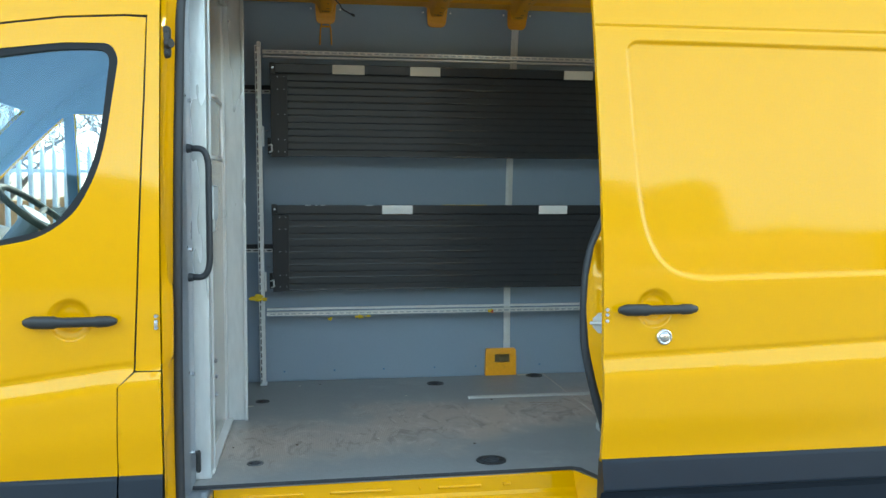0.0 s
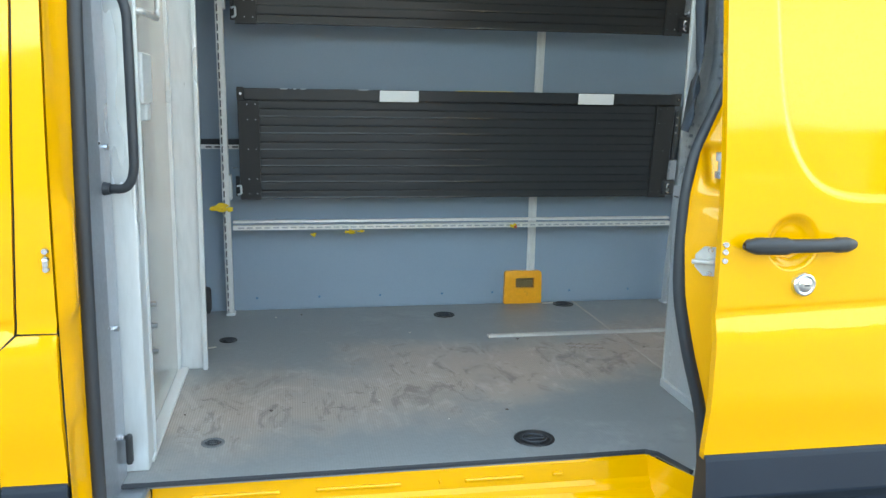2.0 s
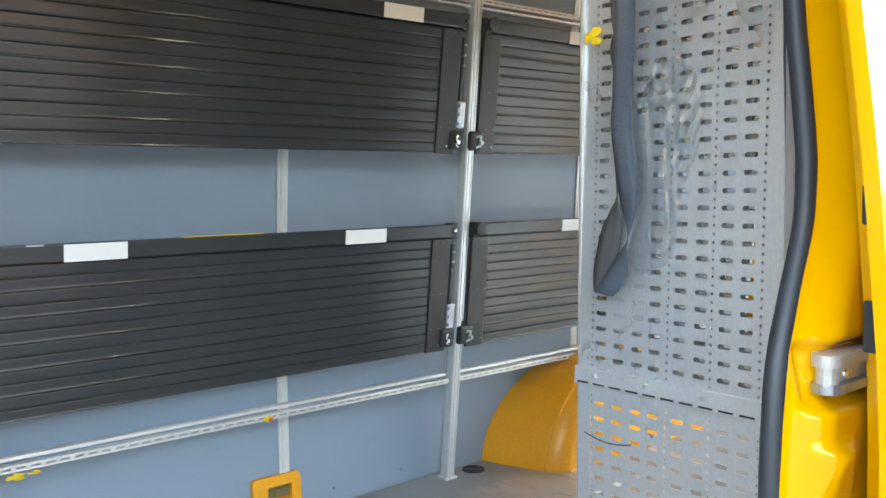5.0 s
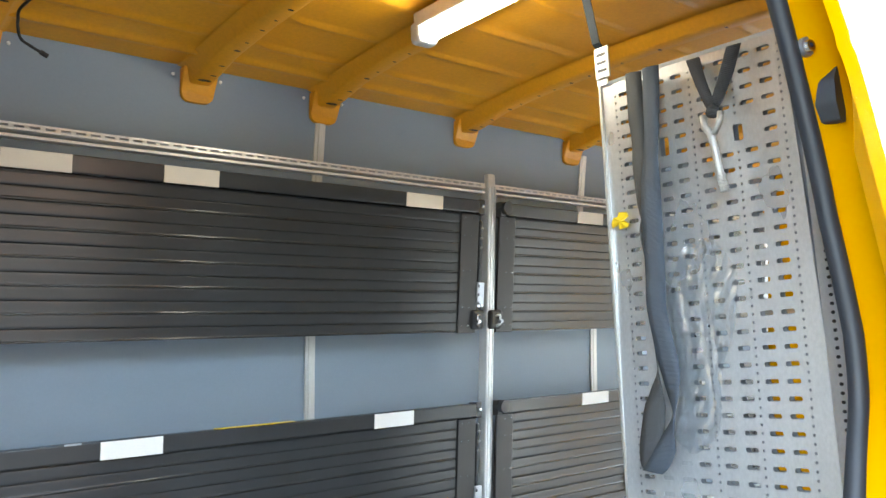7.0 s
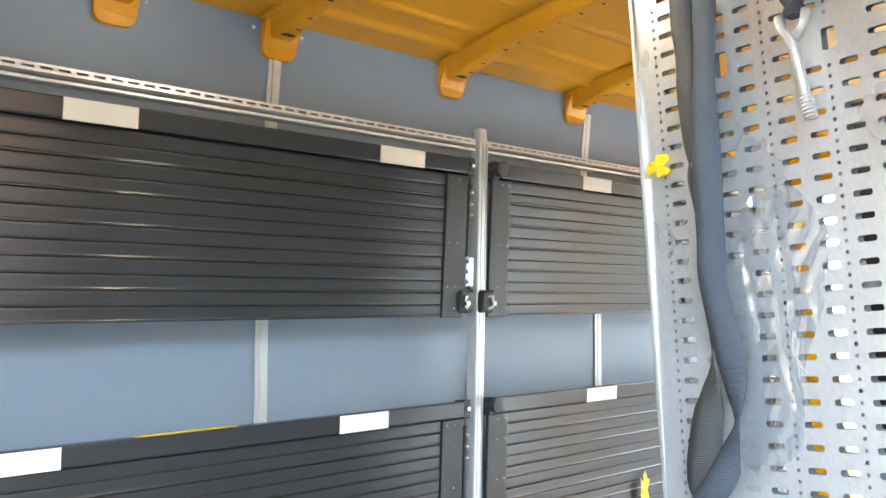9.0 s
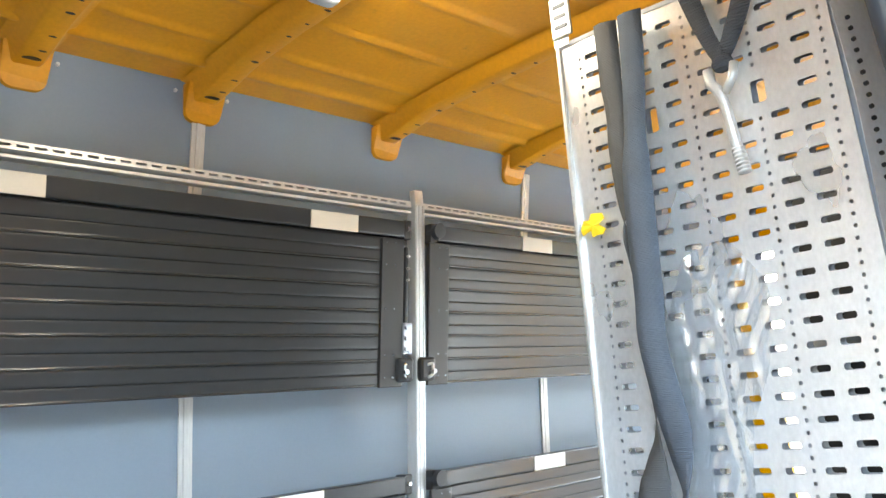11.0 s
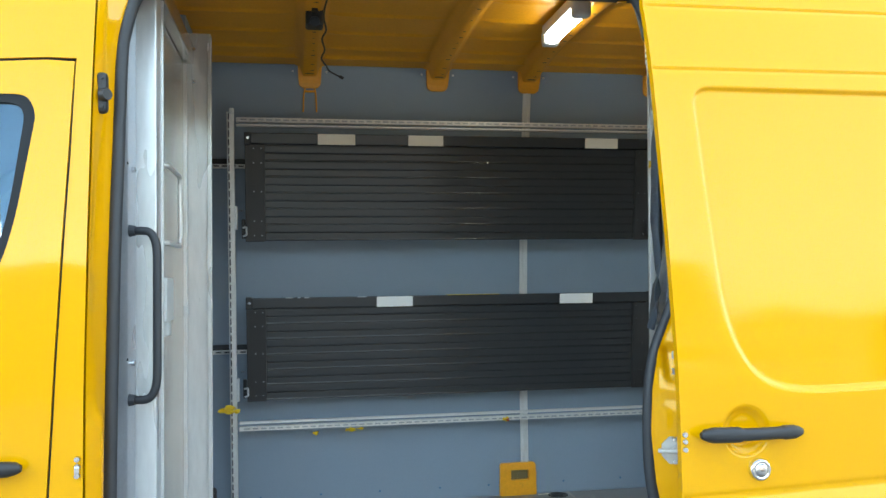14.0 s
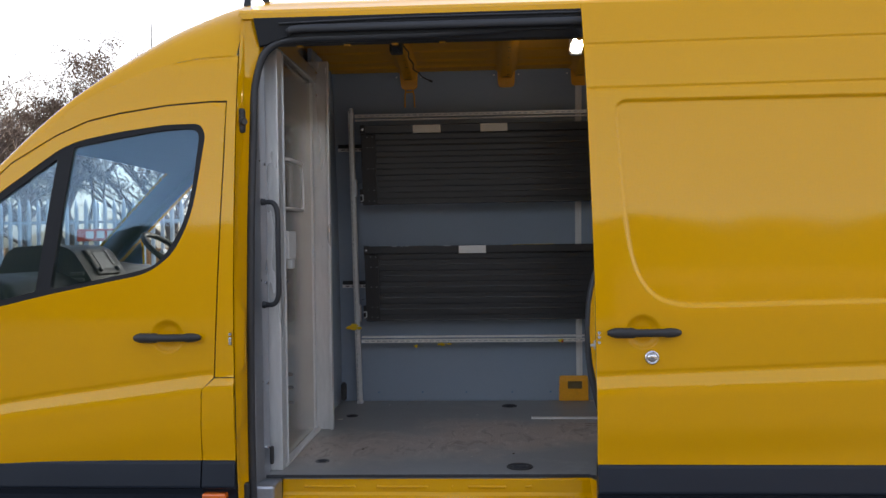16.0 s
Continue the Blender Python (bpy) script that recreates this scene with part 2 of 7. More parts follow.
def floor_material():
    m = surf("anti_slip_floor", (0.222, 0.235, 0.238), (0.262, 0.272, 0.275), 0.42, big=1.6, fine=90, bump=0.0, rough_var=0.1)
    n, l = m.node_tree.nodes, m.node_tree.links
    b = n["Principled BSDF"]
    base = b.inputs["Base Color"].links[0].from_socket
    tc = n.new("ShaderNodeTexCoord")
    sep = n.new("ShaderNodeSeparateXYZ")
    l.new(tc.outputs["Object"], sep.inputs[0])

    def math_node(op, a, c=None):
        x = n.new("ShaderNodeMath")
        x.operation = op
        for sock, v in zip(x.inputs, (a, c)):
            if v is None:
                continue
            if hasattr(v, "node"):
                l.new(v, sock)
            else:
                sock.default_value = v
        return x.outputs[0]

    def noise(scale, detail, rough=0.55, distort=0.0, size=(1, 1, 1), turn=0.0):
        mp = n.new("ShaderNodeMapping")
        mp.inputs["Scale"].default_value, mp.inputs["Rotation"].default_value = size, (0, 0, radians(turn))
        l.new(tc.outputs["Object"], mp.inputs["Vector"])
        x = n.new("ShaderNodeTexNoise")
        x.inputs["Scale"].default_value, x.inputs["Detail"].default_value = scale, detail
        x.inputs["Roughness"].default_value, x.inputs["Distortion"].default_value = rough, distort
        l.new(mp.outputs[0], x.inputs["Vector"])
        return x.outputs[0]

    def step(src, lo, hi):
        r = n.new("ShaderNodeMapRange")
        r.interpolation_type = "SMOOTHSTEP"
        r.inputs["From Min"].default_value, r.inputs["From Max"].default_value = lo, hi
        l.new(src, r.inputs["Value"])
        return r.outputs[0]

    def blend(fac, under, col):
        x = n.new("ShaderNodeMix")
        x.data_type = "RGBA"
        x.inputs["B"].default_value = (*col, 1)
        l.new(fac, x.inputs["Factor"])
        l.new(under, x.inputs["A"])
        return x.outputs["Result"]

    # trodden mud: a broad soft band along the middle of the floor, smeared by boots
    line = math_node("ADD", math_node("MULTIPLY", sep.outputs["X"], 0.30), 3.60)
    away = math_node("ABSOLUTE", math_node("SUBTRACT", sep.outputs["Y"], line))
    band = math_node("SUBTRACT", 0.95, math_node("MULTIPLY", away, 1.40))
    cloud = math_node("MULTIPLY", math_node("SUBTRACT", noise(2.1, 6.0, 0.6), 0.5), 1.5)
    mud = step(math_node("ADD", band, cloud), 0.34, 0.84)
    c = blend(step(noise(1.3, 5.0), 0.5, 0.72), base, (0.27, 0.28, 0.285))
    c = blend(math_node("MULTIPLY", mud, 0.85), c, (0.44, 0.365, 0.305))
    smear = noise(8.0, 9.0, 0.70, 0.9, (2.4, 0.9, 1), 24)
    swirl = noise(5.5, 9.0, 0.74, 1.3, (1.9, 0.9, 1), -12)
    c = blend(math_node("MULTIPLY", math_node("MULTIPLY", step(smear, 0.52, 0.68), mud), 0.72), c, (0.53, 0.47, 0.43))
    c = blend(math_node("MULTIPLY", math_node("MULTIPLY", step(swirl, 0.52, 0.62), mud), 0.66), c, (0.155, 0.127, 0.110))
    c = blend(math_node("MULTIPLY", math_node("MULTIPLY", step(noise(2.6, 10.0, 0.62, 4.0, (1.6, 1.0, 1), 60), 0.56, 0.62), mud), 0.30), c, (0.58, 0.53, 0.49))
    c = blend(math_node("MULTIPLY", step(noise(19.0, 4.0, 0.6, 0.6, (1.0, 1.8, 1)), 0.66, 0.71), math_node("MULTIPLY", mud, 0.85)), c, (0.085, 0.07, 0.062))
    c = blend(math_node("MULTIPLY", step(noise(3.4, 8.0, 0.75, 0.8), 0.53, 0.74), 0.40), c, (0.44, 0.44, 0.435))
    c = blend(math_node("MULTIPLY", step(noise(4.2, 8.0, 0.74), 0.54, 0.74), 0.40), c, (0.12, 0.12, 0.12))
    # fine anti-slip ribs pressed into the resin film; grooves darkened for shade and mud
    wave = n.new("ShaderNodeTexWave")
    wave.wave_type, wave.bands_direction = "BANDS", "X"
    wave.inputs["Scale"].default_value, wave.inputs["Distortion"].default_value = 42.0, 0.0
    l.new(tc.outputs["Object"], wave.inputs["Vector"])
    c = blend(math_node("MULTIPLY", step(wave.outputs[0], 0.55, 0.1), math_node("ADD", math_node("MULTIPLY", mud, 0.20), 0.05)), c, (0.10, 0.097, 0.095))
    l.new(c, b.inputs["Base Color"])
    bp = n.new("ShaderNodeBump")
    bp.inputs["Strength"].default_value, bp.inputs["Distance"].default_value = 0.16, 0.002
    l.new(math_node("ADD", math_node("MULTIPLY", wave.outputs[0], 0.6), math_node("MULTIPLY", noise(60.0, 5.0, 0.6), 0.4)), bp.inputs["Height"])
    l.new(bp.outputs[0], b.inputs["Normal"])
    return m


SHELF.node_tree.nodes["Principled BSDF"].inputs["Specular IOR Level"].default_value = 0.46
SHELF_LIP.node_tree.nodes["Principled BSDF"].inputs["Specular IOR Level"].default_value = 1.0
SKIRT.node_tree.nodes["Principled BSDF"].inputs["Specular IOR Level"].default_value = 0.28
for m in (DASH, SCREEN, BRACE):
    m.node_tree.nodes["Principled BSDF"].inputs["Specular IOR Level"].default_value = 0.2
FLOOR = floor_material()


def add_ribs(m, direction, scale, strength):
    """Adds a fine woven or ribbed relief to a material."""
    n, l = m.node_tree.nodes, m.node_tree.links
    tc = n.new("ShaderNodeTexCoord")
    w = n.new("ShaderNodeTexWave")
    w.wave_type, w.bands_direction = "BANDS", direction
    w.inputs["Scale"].default_value = scale
    l.new(tc.outputs["Object"], w.inputs["Vector"])
    bp = n.new("ShaderNodeBump")
    bp.inputs["Strength"].default_value, bp.inputs["Distance"].default_value = strength, 0.002
    l.new(w.outputs[0], bp.inputs["Height"])
    l.new(bp.outputs[0], n["Principled BSDF"].inputs["Normal"])


add_ribs(WEB, "Z", 115.0, 0.55)
add_ribs(WEB_BROWN, "Z", 115.0, 0.4)
add_ribs(WEB_DARK, "Z", 70.0, 0.6)


# ---- builders ----
def part(name, bm, material, parent=None, label="", smooth=False):
    """Links a bmesh as one mesh object, under a thing or a part."""
    me = bpy.data.meshes.new(name)
    bm.normal_update()
    bm.to_mesh(me)
    bm.free()
    if smooth:
        me.polygons.foreach_set("use_smooth", [True] * len(me.polygons))
    me.materials.append(material)
    ob = new(name, me)
    if parent:
        ob.parent = parent
        if parent.type == "EMPTY":
            ob.matrix_parent_inverse = Matrix.Translation(-parent.location)
    return tagged(ob, label)


def thing(name, label, category, at=(0, 0, 0), group="", kind=""):
    ob = new(name)
    ob.empty_display_size = 0.1
    ob.location = at
    return tagged(ob, label, category, group, kind)


def box(bm, x0, x1, y0, y1, z0, z1, bev=0.0, seg=2):
    r = bmesh.ops.create_cube(bm, size=1, matrix=Matrix.LocRotScale(((x0 + x1) / 2, (y0 + y1) / 2, (z0 + z1) / 2), None, (x1 - x0, y1 - y0, z1 - z0)))
    if bev:
        edges = list({e for v in r["verts"] for e in v.link_edges})
        bmesh.ops.bevel(bm, geom=edges, offset=bev, segments=seg, affect="EDGES", profile=0.5)
    return bm


def boxed(*a, **k):
    return box(bmesh.new(), *a, **k)


def cyl(bm, a, b, r, r2=None, seg=16):
    a, b = Vector(a), Vector(b)
    q = (b - a).to_track_quat("Z", "Y").to_matrix().to_4x4()
    bmesh.ops.create_cone(bm, cap_ends=True, segments=seg, radius1=r, radius2=r if r2 is None else r2, depth=(b - a).length,
                          matrix=Matrix.Translation((a + b) / 2) @ q)
    return bm


def tube(bm, pts, r, seg=8, closed=False, flat=1.0, side=None):
    """A round or flattened section swept along points; side: the direction along which the section is flattened."""
    pts = [Vector(p) for p in pts]
    rings = []
    n = len(pts)
    ref = Vector(side) if side else Vector((0, 0, 1))
    for i, p in enumerate(pts):
        d = (pts[(i + 1) % n] - pts[i - 1]) if closed else (pts[min(i + 1, n - 1)] - pts[max(i - 1, 0)])
        d.normalize()
        u = ref - d * ref.dot(d)
        if u.length < 0.05:
            u = Vector((1, 0.3, 0)) - d * d.dot(Vector((1, 0.3, 0)))
        u.normalize()
        v = d.cross(u)
        rings.append([bm.verts.new(p + (u * math.cos(k * math.tau / seg) * flat + v * math.sin(k * math.tau / seg)) * r) for k in range(seg)])
    for i in range(n if closed else n - 1):
        a, b = rings[i], rings[(i + 1) % n]
        for k in range(seg):
            bm.faces.new((a[k], a[(k + 1) % seg], b[(k + 1) % seg], b[k]))
    if not closed:
        bm.faces.new(rings[0][::-1])
        bm.faces.new(rings[-1])
    return bm


def rounded(pts, r, steps=5, closed=True):
    """A polyline in a plane with its corners rounded; r may be one radius or one for each corner."""
    out, n = [], len(pts)
    for i, p in enumerate(pts):
        rr = r[i] if isinstance(r, (list, tuple)) else r
        p = Vector(p)
        if rr <= 0 or (not closed and i in (0, n - 1)):
            out.append(p)
            continue
        a, b = Vector(pts[i - 1]) - p, Vector(pts[(i + 1) % n]) - p
        ta, tb = min(rr, a.length * 0.49), min(rr, b.length * 0.49)
        p0, p1 = p + a.normalized() * ta, p + b.normalized() * tb
        for k in range(steps + 1):
            s = k / steps
            out.append(p0 * (1 - s) ** 2 + p * 2 * s * (1 - s) + p1 * s * s)
    return out


def sheet(bm, rows):
    """A surface through rows of points."""
    vs = [[bm.verts.new(p) for p in row] for row in rows]
    for a, b in zip(vs, vs[1:]):
        for i in range(len(a) - 1):
            bm.faces.new((a[i], a[i + 1], b[i + 1], b[i]))
    return bm


def thick(bm, d):
    """Gives an open surface a thickness of d along its normals."""
    bm.normal_update()
    bmesh.ops.solidify(bm, geom=bm.faces[:], thickness=d)
    return bm


def dense(poly, step, closed=True):
    out, n = [], len(poly)
    for i in range(n if closed else n - 1):
        a, b = np.array(poly[i], float), np.array(poly[(i + 1) % n], float)
        k = max(1, int(math.ceil(np.linalg.norm(b - a) / step)))
        out += [tuple(a + (b - a) * j / k) for j in range(k)]
    return out if closed else out + [tuple(poly[-1])]


def inside(p, poly):
    p, poly = np.asarray(p, float), np.asarray(poly, float)
    x, y = p[:, 0], p[:, 1]
    res = np.zeros(len(p), bool)
    for (x0, y0), (x1, y1) in zip(poly, np.roll(poly, -1, 0)):
        cut = (y0 > y) != (y1 > y)
        with np.errstate(divide="ignore", invalid="ignore"):
            res ^= cut & (x < (x1 - x0) * (y - y0) / (y1 - y0) + x0)
    return res


def near_line(p, poly, closed=True):
    """The distance of each point from a polyline."""
    p, q = np.asarray(p, float), np.asarray(poly, float)
    best = np.full(len(p), 1e9)
    ends = zip(q, np.roll(q, -1, 0)) if closed else zip(q[:-1], q[1:])
    for a, b in ends:
        d = b - a
        s = np.clip(((p - a) @ d) / max(d @ d, 1e-12), 0, 1)
        best = np.minimum(best, np.linalg.norm(p - a - s[:, None] * d, axis=1))
    return best


def skin(outer, holes, depth, step=0.02, flange=0.0, extra=(), place=None):
    """A pressed sheet: the plane shape outer less holes, each point (a, b) laid at place(a, b, depth(a, b)); its edges turned in by flange."""
    loops = [dense(outer, step)] + [dense(h, step) for h in holes]
    pts, edges = [], []
    for lp in loops:
        k = len(pts)
        pts += lp
        edges += [(k + i, k + (i + 1) % len(lp)) for i in range(len(lp))]
    o = np.array(outer, float)
    lo, hi = o.min(0), o.max(0)
    gx, gy = np.meshgrid(np.arange(lo[0], hi[0], step), np.arange(lo[1], hi[1], step))
    g = np.stack([gx.ravel() + 0.25 * step * (np.arange(gx.size) // gx.shape[1] % 2), gy.ravel()], 1)
    if len(extra):
        ex = np.array(extra, float)
        far = np.array([((ex - p) ** 2).sum(1).min() for p in g]) > (0.55 * step) ** 2
        g = np.concatenate([g[far], ex])
    ok = inside(g, outer)
    for h in holes:
        ok &= ~inside(g, h)
    g = g[ok]
    for lp in loops:
        g = g[near_line(g, lp) > 0.3 * min(step, 0.01)]
    pts += [tuple(p) for p in g]
    v2, _, f2, *_ = geometry.delaunay_2d_cdt([Vector(p) for p in pts], edges, [], 0, 1e-6)
    c = np.array([[sum(v2[i][k] for i in f) / len(f) for k in (0, 1)] for f in f2])
    ok = inside(c, outer)
    for h in holes:
        ok &= ~inside(c, h)
    q = np.array([tuple(v) for v in v2])
    dd = depth(q[:, 0], q[:, 1])
    place = place or (lambda a, b, d: (a, d, b))
    bm = bmesh.new()
    vs = [bm.verts.new(place(a, b, d)) for (a, b), d in zip(q, dd)]
    for f, k in zip(f2, ok):
        if k:
            try:
                bm.faces.new([vs[i] for i in f]).smooth = True
            except ValueError:
                pass
    bmesh.ops.delete(bm, geom=[v for v in bm.verts if not v.link_faces], context="VERTS")
    if flange:
        edge = [e for e in bm.edges if e.is_boundary]
        for e in edge:
            e.smooth = False
        new_geom = bmesh.ops.extrude_edge_only(bm, edges=edge)["geom"]
        shift = Vector(place(0, 0, flange)) - Vector(place(0, 0, 0))
        bmesh.ops.translate(bm, verts=[v for v in new_geom if isinstance(v, bmesh.types.BMVert)], vec=shift)
    return bm


def curve_fn(points):
    xs, ys = zip(*points)
    return lambda v: np.interp(v, xs, ys)


def smooth_fn(points, width=0.06):
    """A softened polyline."""
    f = curve_fn(points)
    return lambda v: sum(f(np.asarray(v) + width * k / 4) for k in range(-4, 5)) / 9


def ramp01(v):
    v = np.clip(v, 0, 1)
    return v * v * (3 - 2 * v)


def finer(rows, k=6):
    """Smooth in-between values of rows of numbers (Catmull-Rom)."""
    r = np.array(rows, float)
    out = []
    for i in range(len(r) - 1):
        p0, p1, p2, p3 = r[max(i - 1, 0)], r[i], r[i + 1], r[min(i + 2, len(r) - 1)]
        for j in range(k):
            s = j / k
            out.append(0.5 * (2 * p1 + (p2 - p0) * s + (2 * p0 - 5 * p1 + 4 * p2 - p3) * s * s + (3 * p1 - p0 - 3 * p2 + p3) * s ** 3))
    return np.array(out + [r[-1]])

# ---- shape of the van ----
FLOOR_Z, MID_Y = 0.675, 3.82
side_y = smooth_fn([(0.2, 2.90), (0.45, 2.86), (0.8, 2.835), (1.14, 2.826), (1.35, 2.826), (1.5, 2.832), (1.8, 2.857), (2.2, 2.905), (2.42, 2.945), (2.6, 2.985), (2.8, 3.03)])
wall_y = smooth_fn([(0.5, 4.755), (1.3, 4.75), (1.9, 4.705), (2.35, 4.64), (2.66, 4.582), (2.8, 4.555)], 0.12)
contour = smooth_fn([(-3.2, 0.70), (-3.0, 0.98), (-2.6, 1.16), (-2.15, 1.30), (-1.9, 1.50), (-1.464, 1.944), (-1.213, 2.19), (-0.965, 2.386), (-0.842, 2.466), (-0.72, 2.545),
                     (-0.478, 2.640), (-0.38, 2.660), (-0.2, 2.66), (4.2, 2.66)], 0.08)
roll = curve_fn([(-1.1, 0.22), (-0.4, 1.0)])


def shoulder(x):
    """The height at which the side begins to turn into the roof."""
    return contour(x) - 0.22 * roll(x)


def crease(x, z, zc, out=0.015):
    """The waist crease: the sheet turns in above the line z = zc and runs out again on a shallow slope below it."""
    d = zc - z
    above = 0.0045 * np.clip(1 + d / 0.016, 0, 1) ** 2
    below = 0.0045 - (0.0045 + out) * np.clip(d / 0.080, 0, 1) * (2 - np.clip(d / 0.080, 0, 1)) * 0.5 - (0.0045 + out) * 0.5 * ramp01(d / 0.085)
    return np.where(d < 0, above, below * (1 - ramp01((d - 0.2) / 0.15)))


# ---- large structure ----
def build_ground():
    bm = bmesh.new()
    rows = []
    for j in range(41):
        y = -300 + 600 * (j / 40)
        rows.append([(-300 + 15 * i, y, 0.0) for i in range(41)])
    sheet(bm, rows)
    tagged(part("ground", bm, ASPHALT), "weathered grey concrete yard under the van", "ground", kind="structure")


def build_floor():
    outline = [(-0.40, 4.752), (-0.40, 3.085), (-0.285, 3.085), (1.005, 3.105), (1.035, 3.085), (1.075, 2.965), (1.32, 2.975), (3.98, 2.975), (3.98, 4.752)]
    top = skin(outline, [], lambda a, b: 0 * a + FLOOR_Z, 0.12, -0.018, place=lambda a, b, d: (a, b, d))
    fl = part("floor", top, FLOOR)
    tagged(fl, "worn grey anti-slip ply floor with dried brown mud", "floor", kind="structure")
    edge = bmesh.new()
    tube(edge, [(-0.40, 3.083, 0.668), (-0.285, 3.083, 0.668), (1.005, 3.103, 0.668), (1.035, 3.083, 0.668), (1.075, 2.963, 0.668)], 0.007, 6)
    part("edge_strip", edge, RUBBER, fl, "black rubber edging")
    seam = boxed(1.344, 1.353, 2.99, 4.75, FLOOR_Z - 0.002, FLOOR_Z + 0.0015)
    part("seam", seam, TIMBER_GREY, fl, "pale sealed joint between floor sheets")


def build_far_wall():
    bm = bmesh.new()
    zs = np.linspace(FLOOR_Z - 0.02, 2.70, 60)
    sheet(bm, [[(x, float(wall_y(z)), z) for x in np.linspace(-0.42, 3.98, 45)] for z in zs])
    for f in bm.faces:
        f.smooth = True
    w = part("wall_north", thick(bm, 0.012), LINING)
    tagged(w, "grey-blue painted ply side wall lining", "wall", kind="structure")
    for x in (-0.102, 0.170, 0.441, 0.725, 0.960, 1.33, 1.62):
        part("screw", cyl(bmesh.new(), (x, float(wall_y(0.73)) + 0.002, 0.728), (x, float(wall_y(0.73)) - 0.003, 0.728), 0.006, 0.004, 10), HEADLINER, w)
    for x in (0.055, 0.205, 0.637, 0.783, 1.070, 1.216):
        part("screw", cyl(bmesh.new(), (x, float(wall_y(2.648)) + 0.002, 2.648), (x, float(wall_y(2.648)) - 0.004, 2.648), 0.006, 0.004, 10), LABEL_WHITE, w)
    # joint covers between the lining sheets: a shallow ribbed profile
    for x0, z0, z1 in ((1.137, 0.825, 2.60), (2.565, 0.70, 2.30), (2.445, 2.32, 2.62)):
        bm = bmesh.new()
        z = np.linspace(z0, z1, 40)
        prof = [(-0.0185, 0.0), (-0.0185, -0.005), (-0.008, -0.0055), (-0.006, -0.0085), (0.006, -0.0085), (0.008, -0.0055), (0.0185, -0.005), (0.0185, 0.0)]
        sheet(bm, [[(x0 + px, float(wall_y(v)) + py - 0.001, v) for px, py in prof] for v in z])
        part("joint_cover", bm, ALU, w, "pale ribbed aluminium joint strip")


def ceiling_z(y):
    return np.interp(y, [3.02, 3.06, 3.12, 3.25, 3.5, 3.82, 4.2, 4.45, 4.60], [2.58, 2.615, 2.652, 2.686, 2.706, 2.714, 2.706, 2.688, 2.674])


RIBS = (0.13, 0.710, 1.143, 1.762, 2.365, 2.93, 3.5)


